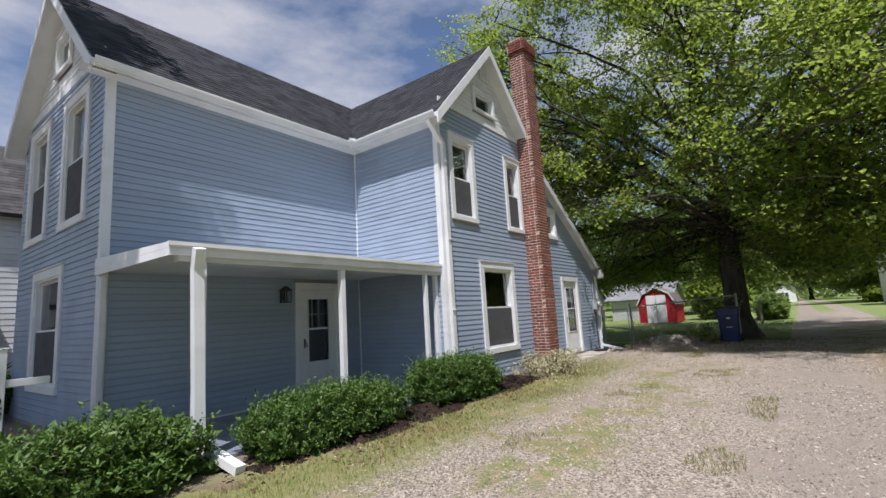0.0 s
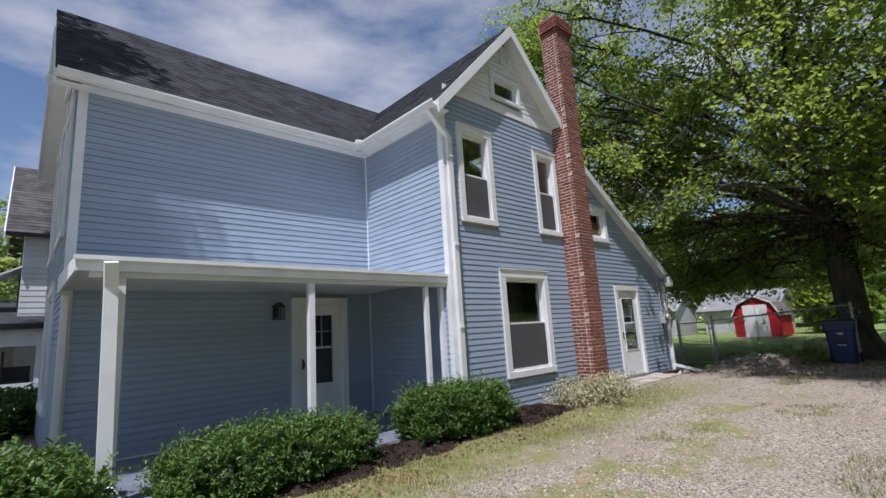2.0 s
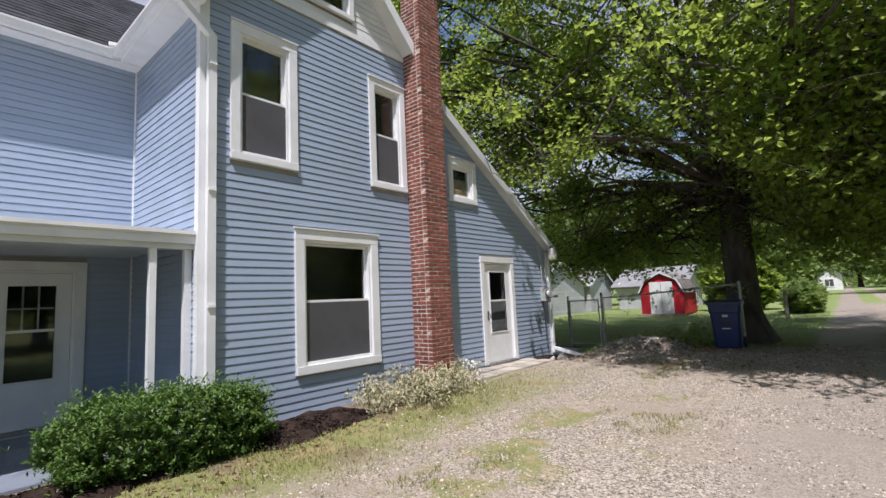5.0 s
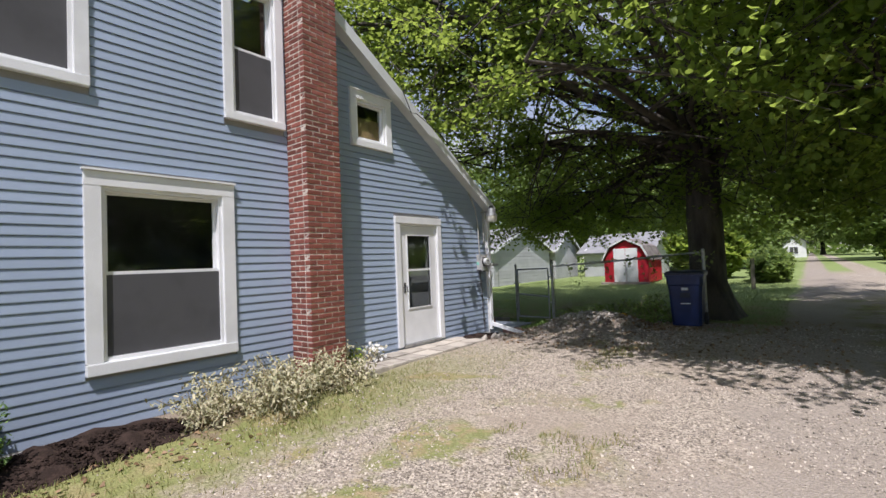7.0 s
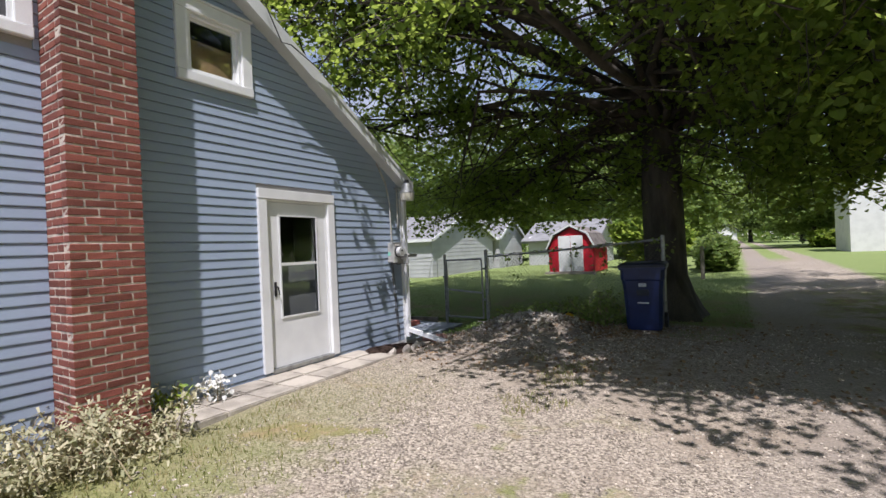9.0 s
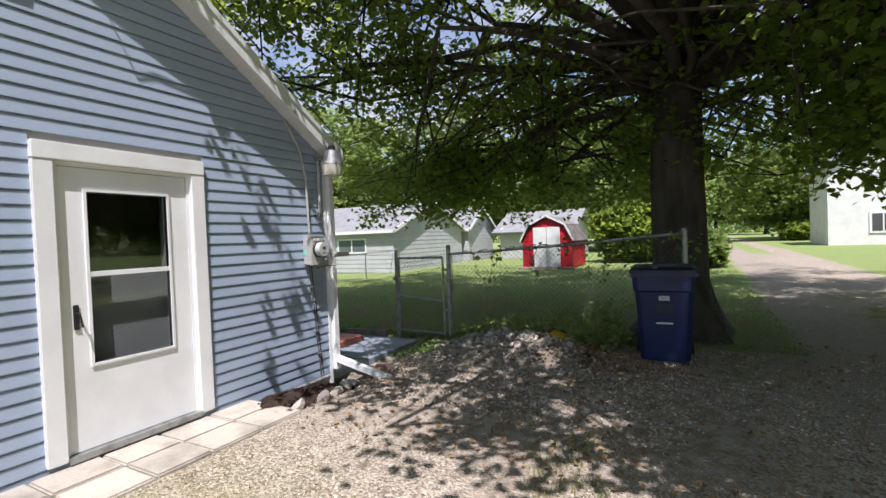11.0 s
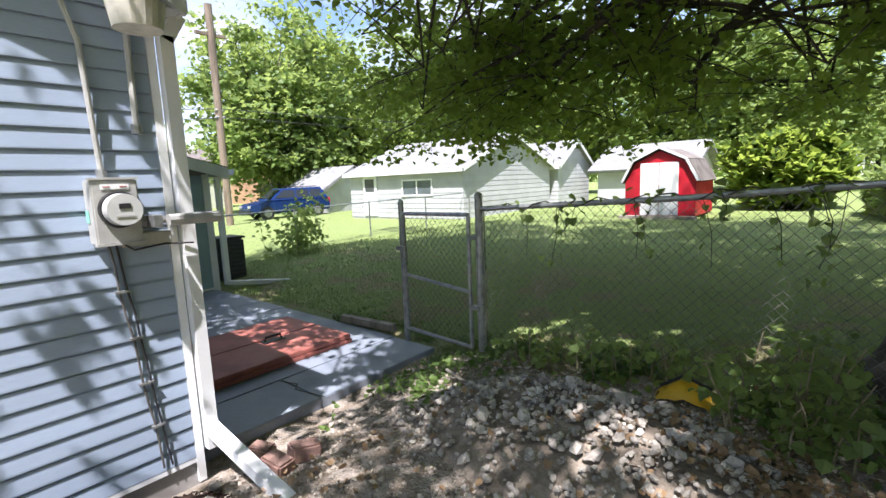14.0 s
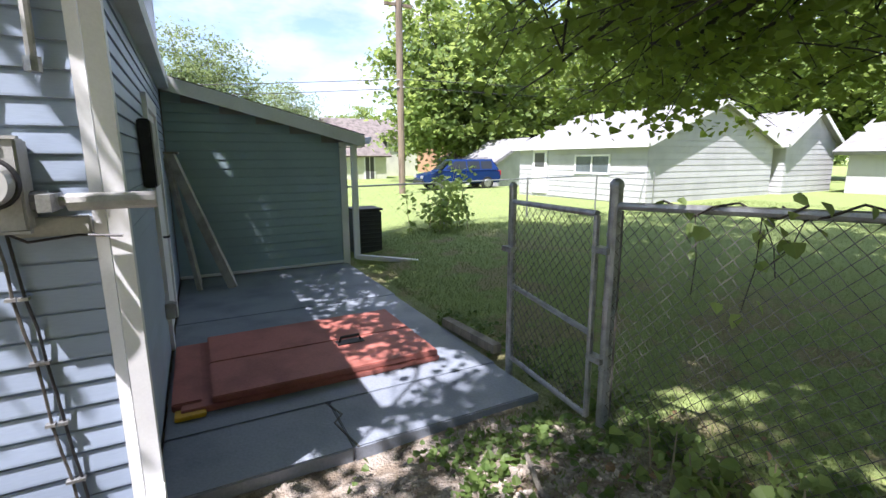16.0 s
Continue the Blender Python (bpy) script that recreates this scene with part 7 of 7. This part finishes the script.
def far_house(name, label, x0, x1, y0, y1, zb, ze, zr, mat, roofmat, windows, ridge="y"):
    h = thing(name, label, "house")
    part("wall", boxes((x0, x1, y0, y1, zb - 0.6, ze)), mat, h)
    xm, ym = (x0 + x1) / 2, (y0 + y1) / 2
    for s in (1, -1):
        bm = bmesh.new()
        if ridge == "y":
            xa = xm + s * (x1 - xm + 0.4)
            slab_roof(bm, (xa, y0 - 0.4, ze - 0.2), (xa, y1 + 0.4, ze - 0.2), (xm, y1 + 0.4, zr), (xm, y0 - 0.4, zr), 0.15)
        else:
            ya = ym + s * (y1 - ym + 0.4)
            slab_roof(bm, (x0 - 0.4, ya, ze - 0.2), (x1 + 0.4, ya, ze - 0.2), (x1 + 0.4, ym, zr), (x0 - 0.4, ym, zr), 0.15)
        part("roof", bm, roofmat, h)
    for s in (0, 1):
        bm = bmesh.new()
        if ridge == "y":
            yy = (y0, y1 - 0.15)[s]
            prism(bm, [(x0, yy, ze), (x1, yy, ze), (xm, yy, zr - 0.15)], (0, 0.15, 0))
        else:
            xx = (x0, x1 - 0.15)[s]
            prism(bm, [(xx, y0, ze), (xx, y1, ze), (xx, ym, zr - 0.15)], (0.15, 0, 0))
        part("gable", bm, mat, h)
    for side, a, b, c, d in windows:
        if side == "x":
            w = part("window", boxes((x1 + 0.001, x1 + 0.06, a - 0.12, b + 0.12, c - 0.12, d + 0.12)), WHITE, h)
            part("pane", boxes((x1 + 0.061, x1 + 0.075, a, (a + b) / 2 - 0.04, c, d), (x1 + 0.061, x1 + 0.075, (a + b) / 2 + 0.04, b, c, d)), SCREEN, w)
        else:
            w = part("window", boxes((a - 0.12, b + 0.12, y0 - 0.06, y0 - 0.001, c - 0.12, d + 0.12)), WHITE, h)
            part("pane", boxes((a, (a + b) / 2 - 0.04, y0 - 0.075, y0 - 0.061, c, d), ((a + b) / 2 + 0.04, b, y0 - 0.075, y0 - 0.061, c, d)), SCREEN, w)
    return h


CREAM = material("cream_siding", (0.62, 0.62, 0.54), 0.7, 0.06, 1.2, 40, 0.1)
TAN = material("tan_brick", (0.45, 0.27, 0.16), 0.85, 0.12, 1.5, 40, 0.2)
far_house("far_house", "pale two-storey house with grey roof across the back street", -57, -50, 28.4, 37.4, -0.5, 4.0, 6.0, CREAM, SHINGLE_BROWN, [("x", 32.2, 34.0, 2.4, 3.7)])
far_house("far_house", "low pale shed wing before the far house", -49.9, -44, 26.6, 31.6, -0.5, 2.2, 3.9, CREAM, SHINGLE_BROWN, [("x", 29.6, 30.4, -0.2, 1.9)])
far_house("far_house", "tan brick house half hidden by trees", -62, -52, 43.0, 50.0, -0.5, 4.4, 6.6, TAN, SHINGLE_BROWN, [("x", 45, 46.2, 2.3, 3.6)])
far_house("garden_shed", "tan shed with a rounded brown roof behind the car", -40.0, -36.5, 35.0, 38.8, -0.2, 1.7, 2.5, TAN, SHINGLE_BROWN, [], "x")
far_house("white_shed", "white barn-roofed shed beside the long garage", -29.5, -26.0, 31.5, 35.6, 0.0, 1.7, 2.9, GARAGE, ROOF_PALE, [], "x")
far_house("white_shed", "white outbuilding behind the red shed", -12.0, -7.8, 38.0, 43.0, 0.3, 2.1, 3.2, GARAGE, ROOF_PALE, [], "x")
far_house("white_barn", "tall white gabled barn beside the lane", 5.4, 13.0, 47.0, 52.0, 0.4, 5.2, 8.2, WHITE_BOARD, ROOF_PALE, [("y", 7.4, 8.4, 1.2, 2.2)])
far_house("far_house", "white house far down the lane", -3.2, -0.4, 96, 104, 0.3, 2.8, 4.2, WHITE_BOARD, SHINGLE, [("y", -2.4, -1.4, 1.0, 2.0)])
far_house("far_house", "grey-white house behind the lane trees", 12.5, 24, 78, 88, 0.3, 3.4, 5.6, WHITE_BOARD, SHINGLE_BROWN, [("y", 15, 16.4, 1.2, 2.4)])

# utility pole and wires
up = thing("utility_pole", "tall wooden utility pole with crossarm hardware", "pole")
part("pole", tubes([(-24, 24.74, -0.3), (-23.9, 24.7, 4.5), (-23.8, 24.66, 9.6)], r=0.16, seg=10), POLE_WOOD, up)
part("crossarm", boxes((-23.9, -23.75, 24.0, 25.3, 8.3, 8.42)), POLE_WOOD, up)
for z in (5.2, 4.9, 8.5):
    part("insulator", tubes([(-23.8, 24.5, z), (-23.8, 24.9, z)], r=0.05), METER_GREY, up)
for i, (z, e) in enumerate(((5.25, (-40.0, -6.0, 6.4)), (4.85, (-38.0, -6.0, 5.5)), (5.25, (-13.0, 70.0, 6.3)), (4.9, (-14.0, 70.0, 5.6)))):
    a, b = Vector((-23.8, 24.66, z)), Vector(e)
    wv = thing("overhead_wire", "dark overhead wire hung from the pole", "cable", "overhead wires")
    part("wire", tubes([a.lerp(b, t / 12) - Vector((0, 0, 0.7 * math.sin(math.pi * t / 12))) for t in range(13)], r=0.016, seg=4), BLACK, wv)

# far chain-link fence
ff = thing("chain_link_fence", "low chain-link fence along the far side of the yard", "fence")
part("top_rail", tubes([(-12.7, 18.6, 1.12), (-13.3, 28.4, 1.22)], r=0.02, seg=6), GALV, ff)
for k in range(5):
    y = 18.6 + k * 2.45
    part("post", tubes([(-12.7 - 0.06 * k * 1.02, y, -0.1), (-12.7 - 0.06 * k * 1.02, y, 1.16 + 0.025 * k)], r=0.024, seg=8), GALV, ff)
chain_link("wire_mesh", ff, lambda u, z, o: (-12.7 - (u - 18.6) * 0.061, u, z + (u - 18.6) * 0.009), 18.6, 28.3, 0.06, 1.1, WIRE, cell=0.08, r=0.002)


def suv(name, label, paint, m):
    """A parked estate car, nose towards -y, 4.5 m long."""
    c = thing(name, label, "car")
    body = [(-2.22, 0.32), (-2.28, 0.55), (-2.2, 0.80), (-1.2, 0.98), (2.15, 1.02), (2.25, 0.75), (2.2, 0.34)]
    bm = bmesh.new()
    prism(bm, [(-0.88, y, z) for y, z in body], (1.76, 0, 0))
    bmesh.ops.bevel(bm, geom=bm.edges[:], offset=0.06, segments=2, affect="EDGES")
    part("body", bm, paint, c, smooth=False)
    bm = bmesh.new()
    lo, hi = [(-1.25, 0.99), (2.12, 1.03)], [(-0.45, 1.60), (1.75, 1.62)]
    v = [bm.verts.new((x, y, z)) for x, (y, z) in ((-0.84, lo[0]), (0.84, lo[0]), (0.84, lo[1]), (-0.84, lo[1]), (-0.66, hi[0]), (0.66, hi[0]), (0.66, hi[1]), (-0.66, hi[1]))]
    for f in ((0, 1, 5, 4), (1, 2, 6, 5), (2, 3, 7, 6), (3, 0, 4, 7), (4, 5, 6, 7)):
        bm.faces.new([v[i] for i in f])
    part("cabin", bm, paint, c)
    glass = material("car_glass_" + name, (0.02, 0.025, 0.03), 0.08, 0.05, 3, 20, 0.0)
    for s in (1, -1):
        for a, b in ((-0.75, 0.2), (0.28, 1.0), (1.08, 1.72)):
            bm = bmesh.new()
            f = lambda y, t: (s * (0.846 - 0.18 * t), y, 1.03 + 0.55 * t)
            sh = 0.35 if a < -0.5 else 0
            prism(bm, [f(a - sh * 0.6, 0.12), f(b, 0.12), f(b, 0.86), f(a + sh, 0.86)], (s * 0.006, 0, 0))
            part("window", bm, glass, c)
    bm = bmesh.new()
    prism(bm, [(-0.72, -1.16, 1.08), (0.72, -1.16, 1.08), (0.60, -0.55, 1.54), (-0.60, -0.55, 1.54)], (0, -0.012, 0.012))
    part("windscreen", bm, glass, c)
    for s in (1, -1):
        part("headlight", boxes((s * 0.62 - 0.16, s * 0.62 + 0.16, -2.29, -2.2, 0.62, 0.76), bevel=0.02), METER_GREY, c)
        part("tail_light", boxes((s * 0.72 - 0.1, s * 0.72 + 0.1, 2.2, 2.27, 0.72, 1.0), bevel=0.02), RED, c)
        for y in (-1.4, 1.42):
            bm = bmesh.new()
            bmesh.ops.create_cone(bm, cap_ends=True, segments=24, radius1=0.34, radius2=0.34, depth=0.22, matrix=pose(s * 0.80, y, 0.34, 0, 90, 0))
            w = part("wheel", bm, BLACK, c)
            bm = bmesh.new()
            bmesh.ops.create_cone(bm, cap_ends=True, segments=16, radius1=0.22, radius2=0.20, depth=0.03, matrix=pose(s * 0.918, y, 0.34, 0, 90, 0))
            part("rim", bm, GALV, w)
    part("bumper", boxes((-0.86, 0.86, -2.33, -2.18, 0.34, 0.52), bevel=0.03), BLACK, c)
    part("roof_rail", tubes([(0.55, -0.3, 1.66), (0.55, 1.6, 1.67)], r=0.02), BLACK, c)
    c.matrix_world = m
    return c


suv("parked_car", "dark blue estate car parked on the far grass", material("blue_car_paint", (0.012, 0.04, 0.16), 0.22, 0.06, 3, 60, 0.0, metal=0.3), pose(-26.0, 28.9, ground_z(-26, 28.9) - 0.02, 0, 0, -8))
suv("parked_car", "white car parked beside the white barn", material("white_car_paint", (0.7, 0.7, 0.7), 0.25, 0.04, 3, 60, 0.0), pose(9.6, 44.0, ground_z(9, 44), 0, 0, 0))

# trees
front = tree("street_tree", "tall shade tree by the street", (-9.3, -4.4, -0.1), 7.0, (-6.4, -0.9, 14.4), (5.6, 5.0, 3.4), 0.3, 18, 9, 6, 70, 0.17, 9, LEAF, spray=0.6, keep=lambda p: p.x < -7.0 + 0.2447 * p.z and p.y < 6.4 - 0.4335 * p.z and p.z > 11)
oak = tree("yard_tree", "leafy green deciduous tree behind the gardens", (0, 0, -0.1), 2.6, (0, 0, 6.6), (4.6, 4.6, 4.8), 0.24, 14, 8, 5, 34, 0.30, 14, LEAF_FAR, spray=0.75, low=4, plain=True)
oak.matrix_world = pose(-34, 33.5, -0.3, 0, 0, 20)
will = tree("yard_tree", "pale green feathery tree beyond the roofs", (0, 0, -0.1), 3.0, (0, 0, 7.0), (4.2, 4.2, 4.6), 0.22, 16, 9, 6, 26, 0.20, 15, leaf_material("pale_leaf", (0.17, 0.24, 0.10), (0.22, 0.29, 0.13), (0.34, 0.42, 0.16), 0.4), spray=0.95, low=3, plain=True)
will.matrix_world = pose(-44, 17, -0.4)
oak.scale = (1.3, 1.3, 1.35)
for kind_tree, x, y, s, rz in ((oak, -40, 42, 1.5, 70), (oak, -28, 44, 1.3, 130), (will, -52, 24, 0.85, 50), (oak, -60, 34, 0.8, 10), (oak, -20, 50, 1.25, 200), (oak, -10, 50, 1.2, 300),
                               (oak, -5.5, 47, 1.0, 45), (oak, -5.2, 62, 1.15, 99), (oak, -6.5, 80, 1.3, 220), (oak, 5.6, 63.5, 1.05, 160), (oak, 6.8, 75, 1.0, 250), (oak, 12.5, 66, 1.1, 20),
                               (oak, 2.0, 122, 1.5, 40), (oak, -6, 112, 1.3, 140), (oak, 9, 108, 1.3, 280), (oak, 15.5, 50, 1.3, 330), (oak, 15, 1, 1.2, 75), (oak, 17, 10, 1.3, 15), (oak, 15, 19, 1.2, 105), (oak, 18, 28, 1.2, 205), (oak, -24, 4, 0.8, 75), (oak, -32, -2.0, 1.1, 190)):
    cp = copy_thing(kind_tree, pose(x, y, ground_z(x, y) - 0.1, 0, 0, rz))
    cp.scale = (s, s, s * 0.95)
clump("bush", "dark green bush behind the red shed", "shrub", (-4.0, 34.0, 0.25), (3.2, 2.6, 2.6), 9000, 0.3, 31, LEAF, woody=BARK, box_power=2.1)
clump("bush", "bright weedy bush beside the lane", "shrub", (-1.3, 31.5, 0.2), (1.3, 3.6, 1.3), 8000, 0.22, 32, LEAF_FAR, box_power=2.1)
clump("bush", "leafy green bush by the lane", "shrub", (6.2, 61.0, 0.3), (2.6, 2.6, 1.6), 5000, 0.3, 33, LEAF, box_power=2.1)
clump("bush", "low shaded green bush by the neighbour's porch", "shrub", (-13.2, 1.6, -0.05), (2.2, 2.2, 0.9), 8000, 0.12, 34, LEAF_SHRUB, box_power=2.1)
wpst = thing("wooden_post", "old weathered wooden fence post by the lane", "post")
part("post", boxes((-1.62, -1.5, 26.9, 27.02, 0.1, 1.35), bevel=0.01), WOOD_GREY, wpst)
# far woods all round
nr = np.random.default_rng(7)
k = 42000
ang = nr.uniform(0, 2 * np.pi, k)
dist = nr.uniform(118, 150, k)
tops = np.array([5.5 + 6.5 * (0.5 + 0.5 * noise.noise(Vector((math.cos(a) * 9, math.sin(a) * 9, 1)))) + 3.5 * noise.noise(Vector((math.cos(a) * 34, math.sin(a) * 34, 2))) for a in ang])
fw_pts = np.stack([np.cos(ang) * dist - 5, np.sin(ang) * dist + 20, nr.random(k) ** 0.8 * tops - 0.3], 1)
fwd = leaves_mesh("far_woods", fw_pts, 1.5, nr, LEAF_FAR, None, plain=True)
tagged(fwd, "distant green belt of trees", "trees", kind="stuff")
